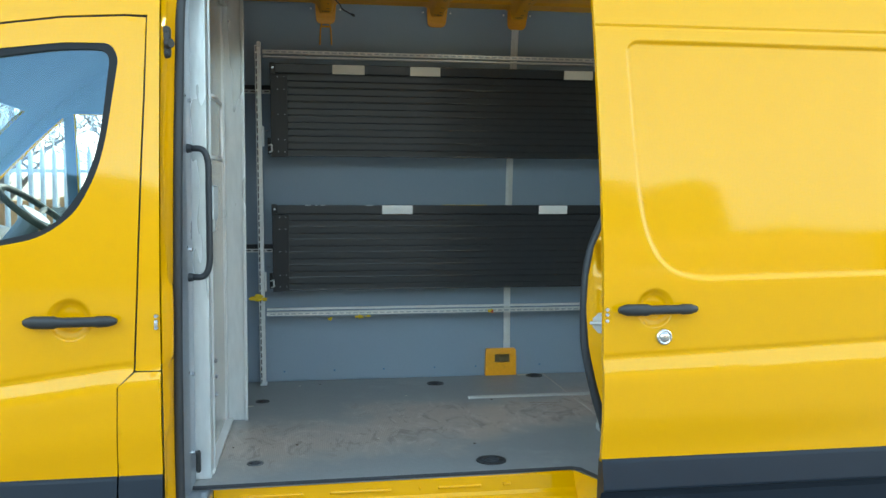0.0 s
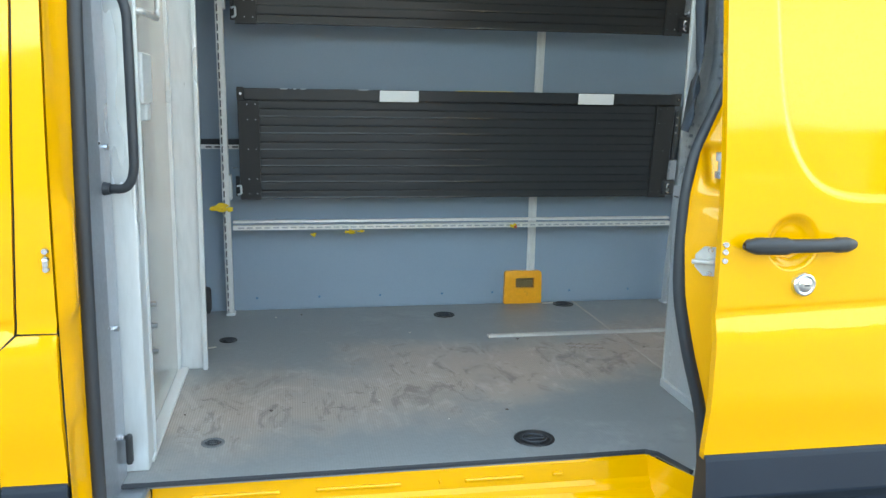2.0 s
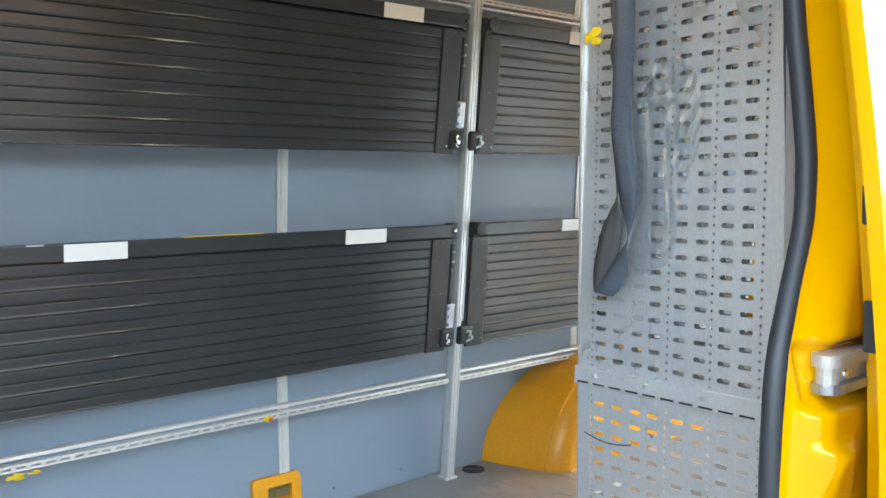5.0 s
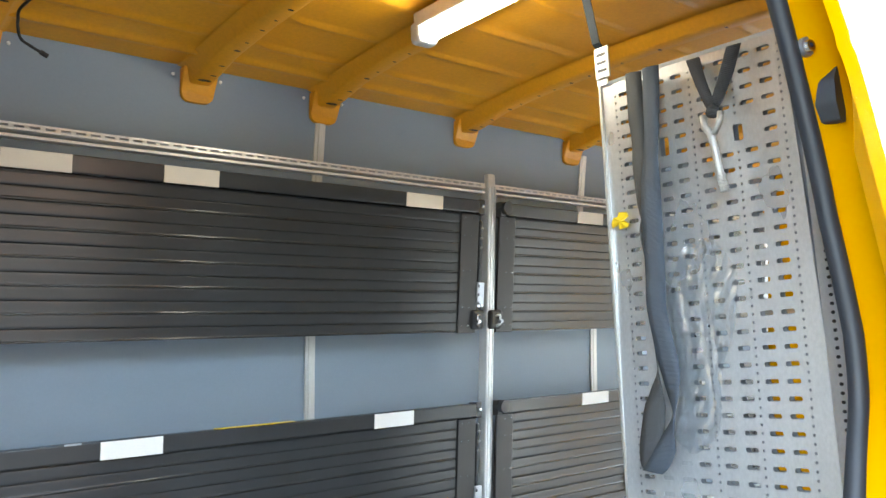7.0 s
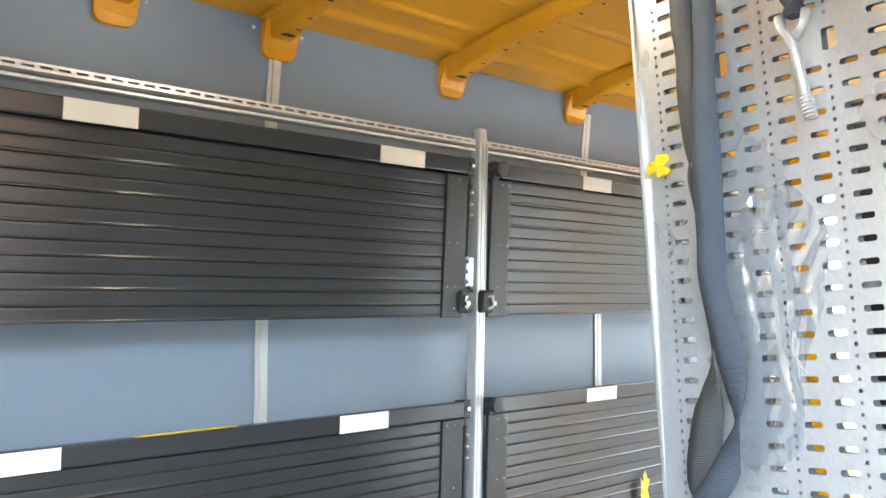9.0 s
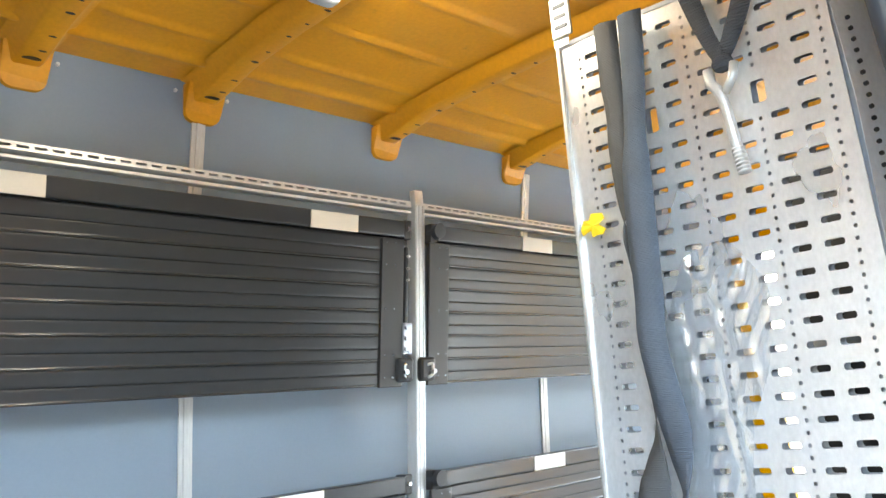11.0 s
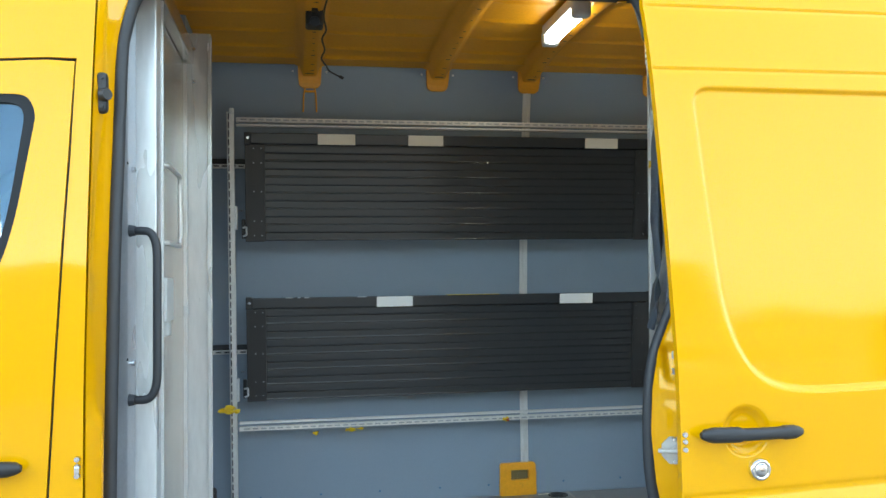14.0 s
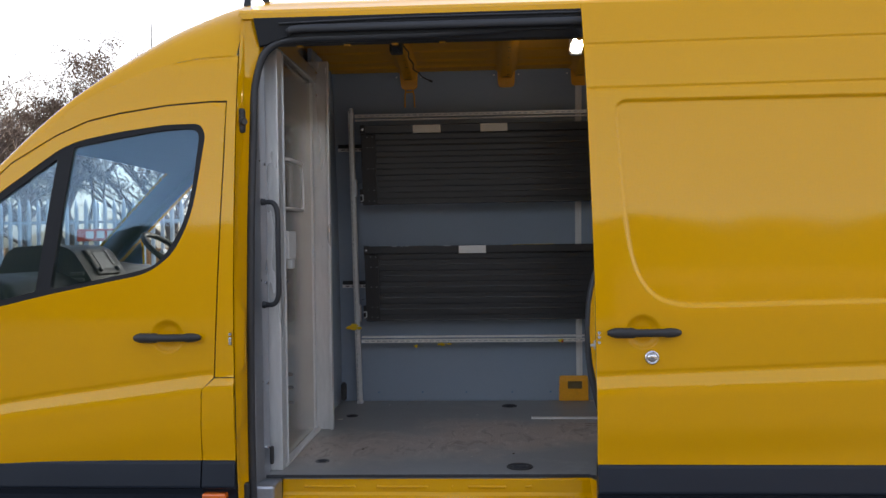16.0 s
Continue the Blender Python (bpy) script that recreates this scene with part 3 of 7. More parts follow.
def build_ceiling():
    bm = bmesh.new()
    ys = np.linspace(3.02, 4.60, 150)
    beads = (3.30, 3.52, 3.74, 3.96, 4.18, 4.36)

    def height(x, y):
        z = float(ceiling_z(y))
        gap = min(abs(x - r) for r in RIBS)
        for b in beads:
            z -= 0.009 * math.exp(-((y - b) / 0.011) ** 2) * float(ramp01((gap - 0.085) / 0.03))
        z -= 0.010 * math.exp(-((y - 4.475) / 0.016) ** 2)
        return z
    xs = []
    for x in np.linspace(-0.40, 3.98, 90):
        xs.append(float(x))
    sheet(bm, [[(x, float(y), height(x, float(y))) for y in ys] for x in xs])
    # roof bows: hat sections that run across, with feet down on the lining
    for r in RIBS:
        w, fw = 0.044, 0.053
        rows = []
        for y in np.linspace(3.06, 4.575, 44):
            z = float(ceiling_z(y))
            drop = 0.036 + 0.018 * float(ramp01((y - 4.35) / 0.2))
            rows.append([(r - w - 0.02, y, z - 0.004), (r - w - 0.005, y, z - 0.008), (r - w + 0.012, y, z - drop + 0.004), (r - w + 0.018, y, z - drop),
                         (r + w - 0.018, y, z - drop), (r + w - 0.012, y, z - drop + 0.004), (r + w + 0.005, y, z - 0.008), (r + w + 0.02, y, z - 0.004)])
        sheet(bm, rows)
        foot = rounded([(r - fw, 2.665), (r + fw, 2.665), (r + fw * 0.90, 2.574), (r - fw * 0.90, 2.574)], [0, 0, 0.028, 0.028], 6)
        a = [bm.verts.new((p.x, float(wall_y(p.y)) - 0.014 - 0.02 * float(ramp01((p.y - 2.60) / 0.05)), p.y)) for p in foot]
        b = [bm.verts.new((p.x, float(wall_y(p.y)) + 0.002, p.y)) for p in foot]
        bm.faces.new(a)
        for i in range(len(a)):
            bm.faces.new((a[i], b[i], b[(i + 1) % len(b)], a[(i + 1) % len(a)]))
    ob = part("ceiling", bm, YELLOW_IN, smooth=False)
    for p in ob.data.polygons:
        p.use_smooth = len(p.vertices) == 4 and p.area < 0.004
    tagged(ob, "orange-yellow painted steel roof with pressed beads and cross bows", "ceiling", kind="structure")
    holes = bmesh.new()
    for r in RIBS:
        for k, y in enumerate((4.535, 4.50, 4.445, 4.352, 4.296, 4.211, 4.141, 4.066, 3.99, 3.86, 3.72, 3.5)):
            z = float(ceiling_z(y)) - 0.036 - 0.018 * float(ramp01((y - 4.35) / 0.2)) - 0.0008
            rad = (0.014, 0.006, 0.006, 0.007, 0.004, 0.005, 0.004, 0.006, 0.005, 0.004, 0.006, 0.005)[k]
            bmesh.ops.create_circle(holes, cap_ends=True, segments=12, radius=rad, matrix=pose(r + 0.010 * (k > 0), y, z) @ Matrix.Diagonal((1.5, 0.8, 1, 1)))
    part("bow_holes", holes, PLASTIC, ob, "dark punched holes in the roof bows")
    # the thin wire guide under the front bow, on the lining
    u = bmesh.new()
    for s in (-1, 1):
        tube(u, [(0.13 + s * 0.020, float(wall_y(2.575)) - 0.006, 2.578), (0.13 + s * 0.027, float(wall_y(2.54)) - 0.006, 2.545), (0.13 + s * 0.03, float(wall_y(2.47)) - 0.003, 2.470)], 0.004, 6)
    tube(u, [(0.108, float(wall_y(2.57)) - 0.006, 2.560), (0.152, float(wall_y(2.57)) - 0.006, 2.560)], 0.005, 6)
    part("foot_bracket", u, YELLOW_IN, ob)


def build_near_wall():
    """The inner lining behind the slid door, on the near side."""
    bm = bmesh.new()
    zs = np.linspace(FLOOR_Z - 0.02, 2.60, 30)
    sheet(bm, [[(x, 2.985 + max(0.0, (z - 1.7)) * 0.05, z) for x in np.linspace(1.30, 3.98, 20)] for z in zs])
    w = part("wall_south", thick(bm, 0.01), LINING)
    tagged(w, "grey-blue lining of the near side wall", "wall", kind="structure")
    bm = bmesh.new()
    box(bm, 3.96, 4.02, 2.94, 3.12, 0.6, 2.62, 0.01)
    box(bm, 3.96, 4.02, 4.45, 4.76, 0.6, 2.70, 0.01)
    box(bm, 3.96, 4.02, 3.12, 4.45, 2.46, 2.74, 0.01)
    w2 = part("wall_east", bm, YELLOW)
    tagged(w2, "yellow frame of the open rear doorway", "wall", kind="structure")


build_ground()
build_floor()
build_far_wall()
build_ceiling()
build_near_wall()

# ---- the van ----
van = thing("van", "bright yellow high-roof panel van with its side door slid open", "van", (0, 2.83, 0))

DOOR_REAR = [(-0.456, 2.236), (-0.463, 2.0), (-0.472, 1.75), (-0.485, 1.376), (-0.497, 1.132), (-0.545, 1.084), (-0.553, 0.80)]
DOOR_TOP = [(-1.70, 1.62), (-1.55, 1.80), (-1.343, 2.000), (-1.161, 2.110), (-1.029, 2.168), (-0.901, 2.197), (-0.703, 2.226), (-0.52, 2.238)]
WIN_OUT = rounded([(-0.537, 2.104), (-0.558, 2.152), (-0.70, 2.150), (-0.90, 2.124), (-1.06, 2.093), (-1.14, 2.060), (-1.393, 1.880), (-1.58, 1.70), (-1.60, 1.385),
                   (-1.402, 1.414), (-1.186, 1.466), (-0.76, 1.548), (-0.66, 1.625), (-0.60, 1.745), (-0.573, 1.85)], [0.02, 0.03, 0.02, 0.05, 0.05, 0.04, 0.05, 0.02, 0.02, 0.1, 0.1, 0.06, 0.05, 0.05, 0.05])
WIN_MAIN = rounded([(-1.083, 2.066), (-0.72, 2.130), (-0.560, 2.132), (-0.594, 1.83), (-0.641, 1.700), (-0.726, 1.582), (-0.81, 1.556), (-1.166, 1.488)],
                   [0.015, 0.1, 0.05, 0.1, 0.06, 0.06, 0.06, 0.015])
WIN_QUARTER = rounded([(-1.150, 2.020), (-1.39, 1.848), (-1.56, 1.685), (-1.575, 1.415), (-1.40, 1.440), (-1.225, 1.482)], 0.012)


def cab_crease_z(x):
    return np.interp(x, [-1.6, -1.379, -1.143, -0.909, -0.562, -0.3], [1.0, 1.036, 1.070, 1.101, 1.147, 1.17])


def cab_depth(x, z):
    d = side_y(z) + crease(x, z, cab_crease_z(x))
    # the dished finger space behind the handle
    r = np.hypot(x + 0.681, z - 1.298)
    return d + 0.022 * ramp01(1.5 * (1 - (r / 0.066) ** 2))


def along(points, offs, step=0.02, closed=True):
    """Extra points along a line and beside it, so that a fold keeps its edge."""
    p = np.array(dense(points, step, closed))
    t = np.roll(p, -1, 0) - np.roll(p, 1, 0) if closed else np.gradient(p, axis=0)
    nrm = np.stack([-t[:, 1], t[:, 0]], 1) / np.maximum(np.linalg.norm(t, axis=1), 1e-9)[:, None]
    return [tuple(v) for o in offs for v in p + nrm * o]


def ring(cx, cz, radii, n=40):
    return [(cx + r * math.cos(k * math.tau / n), cz + r * math.sin(k * math.tau / n)) for r in radii for k in range(n)]


def handle_bm(x0, x1, z, y):
    """A bar grip with a thicker end and a joint ring."""
    bm = bmesh.new()
    n = 50
    rings = []
    for i in range(n + 1):
        s = i / n
        x = x0 + (x1 - x0) * s
        end = min(1.0, (min(s, 1 - s) / 0.10)) ** 0.5 if 0 < s < 1 else 0.12
        h = float(np.interp(s, [0, 0.12, 0.34, 0.38, 0.77, 0.80, 1.0], [0.017, 0.0195, 0.0195, 0.0155, 0.0150, 0.0178, 0.0165])) * (0.35 + 0.65 * end)
        d = 0.017 * (0.3 + 0.7 * end)
        bow = -0.012 * math.sin(math.pi * s)
        rings.append([bm.verts.new((x, y + bow + d * math.sin(k * math.tau / 14), z + h * math.copysign(abs(math.cos(k * math.tau / 14)) ** 0.7, math.cos(k * math.tau / 14)))) for k in range(14)])
    for a, b in zip(rings, rings[1:]):
        for k in range(14):
            bm.faces.new((a[k], a[(k + 1) % 14], b[(k + 1) % 14], b[k]))
    bm.faces.new(rings[0])
    bm.faces.new(rings[-1][::-1])
    return bm


def rubbing_panel(x0, x1, off):
    """A plastic panel along the lower side, with a bright upper face and an undercut."""
    bm = bmesh.new()
    rows = []
    for z, d in ((0.801, 0.03), (0.801, -0.004), (0.797, -0.009), (0.788, -0.012), (0.74, -0.023), (0.705, -0.031), (0.697, -0.030), (0.687, -0.010), (0.66, 0.004), (0.55, 0.012), (0.44, 0.022), (0.42, 0.04)):
        rows.append([(x, float(side_y(z)) + d + off, z) for x in np.linspace(x0, x1, 16)])
    sheet(bm, rows)
    for s in (0, -1):
        ends = [bm.verts.new(r[s]) for r in rows]
        bm.faces.new(ends)
    return bm


def glass_pane(name, outline, parent, depth_fn, label):
    bm = skin(outline, [], depth_fn, 0.05)
    for f in bm.faces:
        f.smooth = False
    ob = part(name, thick(bm, 0.004), GLASS, parent, label)
    ob.visible_shadow = False
    return ob


def build_cab_side():
    outer = DOOR_TOP + DOOR_REAR + [(-0.553, 0.790), (-1.70, 0.790)]
    fold = [(x, float(cab_crease_z(x))) for x in np.linspace(-1.68, -0.5, 60)]
    extra = along(fold, (-0.082, -0.06, -0.035, -0.012, 0.0, 0.006, 0.012, 0.018), 0.02, False) + ring(-0.681, 1.298, (0.03, 0.036, 0.045, 0.055, 0.064, 0.07))
    bm = skin(outer, [WIN_OUT], cab_depth, 0.022, 0.02, extra)
    door = part("cab_door", bm, YELLOW, van, "yellow front cab door with a black window surround")
    frame_bm = skin(WIN_OUT, [WIN_MAIN, WIN_QUARTER], lambda a, b: side_y(b) + 0.004, 0.03, 0.03)
    part("window_seal", frame_bm, DASH, door, "black rubber window surround")
    glass_pane("window_pane", WIN_MAIN, door, lambda a, b: side_y(b) + 0.011, "clear side glass with a blue-tinted reflection of the sky")
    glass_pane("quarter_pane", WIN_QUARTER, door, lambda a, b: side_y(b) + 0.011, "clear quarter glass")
    h = part("handle", handle_bm(-0.808, -0.537, 1.295, float(side_y(1.3)) - 0.026), PLASTIC, door, "black plastic bar handle", smooth=True)
    for x in (-0.79, -0.56):
        part("foot", cyl(bmesh.new(), (x, 2.835, 1.295), (x, 2.80, 1.295), 0.011, 0.011, 10), PLASTIC, h)
    # dark tubes added behind the shut lines, for the shade in the gaps
    shut = [(x + 0.003, float(side_y(z)) + 0.019 + float(crease(np.array(x), np.array(z), cab_crease_z(x))), z) for x, z in dense(DOOR_REAR, 0.03, False)]
    part("rear_shut_seal", tube(bmesh.new(), shut, 0.011, 8, side=(0, 1, 0)), DASH, door, "dark tube that stands for the shade in the door gap", smooth=True)
    shut = [(x, float(side_y(z)) + 0.018, z + 0.004) for x, z in dense(DOOR_TOP + [(-0.455, 2.242)], 0.03, False)]
    part("top_shut_seal", tube(bmesh.new(), shut, 0.010, 8, side=(0, 1, 0)), DASH, door, smooth=True)
    part("flap_shut_seal", tube(bmesh.new(), [(x, float(side_y(1.13)) + 0.012, 1.132) for x in np.linspace(-0.50, -0.415, 5)], 0.009, 8, side=(0, 1, 0)), DASH, van, smooth=True)
    skirt = rubbing_panel(-1.70, -0.553, 0)
    part("lower_trim", skirt, SKIRT, door, "dark grey plastic rubbing panel")
    # fixed sheet above and behind the door
    top = [(x, float(shoulder(x))) for x in np.linspace(-0.415, -1.80, 40)]
    gap = [(x, z + 0.007) for x, z in DOOR_TOP]
    rear = [(x + 0.006, z) for x, z in DOOR_REAR[1:5]]
    fixed = [(-0.415, 1.134)] + top + [(-1.80, 1.50)] + gap + [(-0.452, 2.244)] + rear[:-1] + [(-0.491, 1.134)]

    def fixed_depth(x, z):
        line = np.abs(z - np.interp(x, [-1.1, -0.41], [2.40, 2.425]))
        return side_y(z) + 0.0035 * ramp01((0.012 - line) / 0.010) * ramp01((x + 0.80) / 0.1) + crease(x, z, cab_crease_z(x))
    extra = along([(x, float(np.interp(x, [-1.1, -0.41], [2.40, 2.425]))) for x in np.linspace(-0.85, -0.42, 20)], (-0.012, -0.006, 0, 0.006, 0.012), 0.02, False)
    part("body_side_front", skin(fixed, [], fixed_depth, 0.025, 0.03, extra), YELLOW, van)
    flap = skin([(-0.4925, 1.1295), (-0.415, 1.1300), (-0.416, 0.790), (-0.5495, 0.790), (-0.5415, 1.0855)], [], lambda a, b: side_y(b) + crease(a, b, cab_crease_z(a)), 0.02, 0.02)
    part("fuel_flap", flap, YELLOW, van, "yellow fuel filler flap")
    sk = rubbing_panel(-0.547, -0.416, 0)
    part("sill_trim", sk, SKIRT, van, "dark grey plastic sill end")
    part("side_marker", boxed(-0.548, -0.450, 2.808, 2.85, 0.60, 0.674, 0.008), ORANGE, van, "orange side marker lamp")
    pin = part("key_pin", boxed(-0.432, -0.420, 2.815, 2.835, 1.272, 1.290, 0.003), CHROME, van, "small zinc door guide")
    box_bm = bmesh.new()
    for z in (1.305, 1.288, 1.268):
        cyl(box_bm, (-0.426, 2.822, z), (-0.426, 2.816, z), 0.008, 0.006, 10)
    part("rivet", box_bm, CHROME, pin)


def build_shell():
    """Roof, windscreen frame and far side as one shell."""
    def section(x, inset=0.0):
        k, c = float(roll(x)), float(contour(x))
        y0 = float(side_y(c - 0.22 * k)) + inset
        pts = [(y0, c - 0.22 * k), (y0 + 0.03 * k, c - 0.13 * k), (y0 + 0.075 * k, c - 0.06 * k - inset * 0.5), (y0 + 0.145 * k, c - inset), (y0 + 0.265 * k + 0.02, c + 0.045 * k - inset)]
        if x > -0.41:
            pts[0], pts[1] = (pts[2][0] - 0.012, pts[2][1] - 0.004), (pts[2][0] - 0.006, pts[2][1] - 0.002)
        lift = 0.03 * float(ramp01((x + 0.85) / 0.43))
        pts[3], pts[4] = (pts[3][0], pts[3][1] + lift * 0.5), (pts[4][0], pts[4][1] + lift)
        far = 2 * MID_Y
        crown = [(y, c + 0.045 * k + 0.055 * k * math.sin(math.pi * s) + lift - inset) for s in np.linspace(0.12, 0.88, 9) for y in [pts[-1][0] + (far - 2 * pts[-1][0]) * s]]
        right = [(far - y, z) for y, z in pts[::-1]]
        if x > -0.41:
            right = [(y, z + 0.045) for y, z in right]
        low = c - 0.12
        down = [(far - float(side_y(z)) - inset, min(z, low)) for z in DOWN]
        return pts + crown + right + down
    DOWN = (2.42, 2.25, 2.10, 1.95, 1.80, 1.65, 1.50, 1.30, 1.0, 0.75, 0.45)
    xs = [-3.15, -3.0, -2.8, -2.6, -2.4, -2.2] + list(np.linspace(-2.05, -1.05, 21)) + list(np.linspace(-0.95, -0.42, 10)) + [-0.405] + list(np.linspace(-0.3, 4.0, 16))
    shell, lining = bmesh.new(), bmesh.new()
    for bm, inset in ((shell, 0.0), (lining, 0.035)):
        use = [x for x in xs if not inset or -2.1 < x < -0.40]
        vs = [[bm.verts.new((x, y, z)) for y, z in section(x, inset)] for x in use]
        for i in range(len(use) - 1):
            xm = (use[i] + use[i + 1]) / 2
            for k in range(len(vs[i]) - 1):
                glazed = -2.05 < xm < -1.31 and 4 <= k < 13
                door_glass = -1.60 < xm < -0.62 and 21 <= k < 25
                mirror_bar = -1.22 < xm < -1.16
                if glazed or (door_glass and not mirror_bar):
                    continue
                bm.faces.new((vs[i][k], vs[i][k + 1], vs[i + 1][k + 1], vs[i + 1][k])).smooth = True
    part("roof", shell, YELLOW, van, "yellow roof and far body side")
    part("headliner", lining, HEADLINER, van, "grey cab headlining and pillar trim, coloured blue for the reflected sky")
    scr = bmesh.new()
    sheet(scr, [[(x, y, float(contour(x)) + 0.008) for y in np.linspace(2.98, 4.66, 12)] for x in np.linspace(-2.05, -1.29, 14)])
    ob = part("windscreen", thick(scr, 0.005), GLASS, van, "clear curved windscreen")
    ob.visible_shadow = False
    # front end, closed below the screen
    nose = bmesh.new()
    sheet(nose, [[(-3.18 + 0.06 * abs(y - MID_Y), y, z) for y in np.linspace(2.86, 4.78, 10)] for z in np.linspace(0.35, 0.98, 6)])
    part("bonnet_front", thick(nose, 0.02), YELLOW, van)
    wing = skin([(-1.708, 0.42), (-1.708, 1.60), (-1.80, 1.49), (-2.15, 1.26), (-2.6, 1.12), (-3.0, 0.94), (-3.15, 0.66), (-3.15, 0.42), (-2.42, 0.42), (-2.36, 0.66), (-2.1, 0.80), (-1.86, 0.66), (-1.80, 0.42)],
                [], lambda a, b: side_y(b), 0.05, 0.03)
    part("wing", wing, YELLOW, van)
    rear = skin([(1.16, 0.42), (1.16, 2.44), (3.98, 2.44), (3.98, 0.42), (3.4, 0.42), (3.3, 0.7), (3.0, 0.82), (2.7, 0.7), (2.6, 0.42)], [], lambda a, b: side_y(b), 0.06, 0.05)
    part("body_side_rear", rear, YELLOW, van)
    # sheet above the side door, over the guide rail
    head = skin([(-0.405, 2.590), (-0.405, 2.612), (1.2, 2.612), (1.2, 2.590), (-0.385, 2.590)], [], lambda a, b: side_y(b) - 0.004, 0.05, 0.05)
    part("roof_rail", head, YELLOW, van)
    head2 = bmesh.new()
    sheet(head2, [[(x, float(side_y(z)) + dy, z) for x in np.linspace(-0.42, 4.0, 30)] for z, dy in ((2.60, -0.004), (2.615, -0.006), (2.63, 0.004), (2.66, 0.05))])
    part("gutter", head2, YELLOW, van)
    wheels = ((-2.1, 2.98), (3.0, 2.98), (-2.1, 4.66), (3.0, 4.66))
    for x, y in wheels:
        s = 1 if y < MID_Y else -1
        w = part("wheel", cyl(bmesh.new(), (x, y - 0.10, 0.345), (x, y + 0.10, 0.345), 0.345, 0.345, 40), TYRE, van, "black tyre on a steel rim")
        rim = bmesh.new()
        cyl(rim, (x, y - s * 0.103, 0.345), (x, y - s * 0.06, 0.345), 0.20, 0.16, 28)
        part("rim", rim, GALV, w, "grey steel rim")
    under = boxed(-2.9, 3.95, 2.95, 4.70, 0.36, 0.52, 0.03)
    part("underbody", under, PLASTIC, van, "black chassis and underbody")


SEAL_R = [(0.70, 2.524), (0.90, 2.536), (0.985, 2.515), (1.025, 2.455), (1.055, 2.37), (1.085, 2.25), (1.110, 2.12), (1.122, 2.0), (1.123, 1.9), (1.119, 1.8), (1.108, 1.70),
          (1.068, 1.60), (1.024, 1.50), (1.004, 1.40), (0.998, 1.28), (1.003, 1.15), (1.035, 1.0), (1.080, 0.84), (1.098, 0.70), (1.10, 0.55)]
SEAL_L = [(-0.382, 0.55), (-0.384, 0.9), (-0.382, 1.3), (-0.374, 1.9), (-0.366, 2.25), (-0.356, 2.34), (-0.330, 2.43), (-0.285, 2.481), (-0.222, 2.503), (-0.10, 2.510), (0.3, 2.512)]


def seal_y(z):
    return np.interp(z, [0.5, 1.4, 1.6, 1.8, 1.9, 2.0, 2.2, 2.55], [2.952, 2.953, 2.960, 2.964, 2.975, 2.986, 2.995, 3.005])


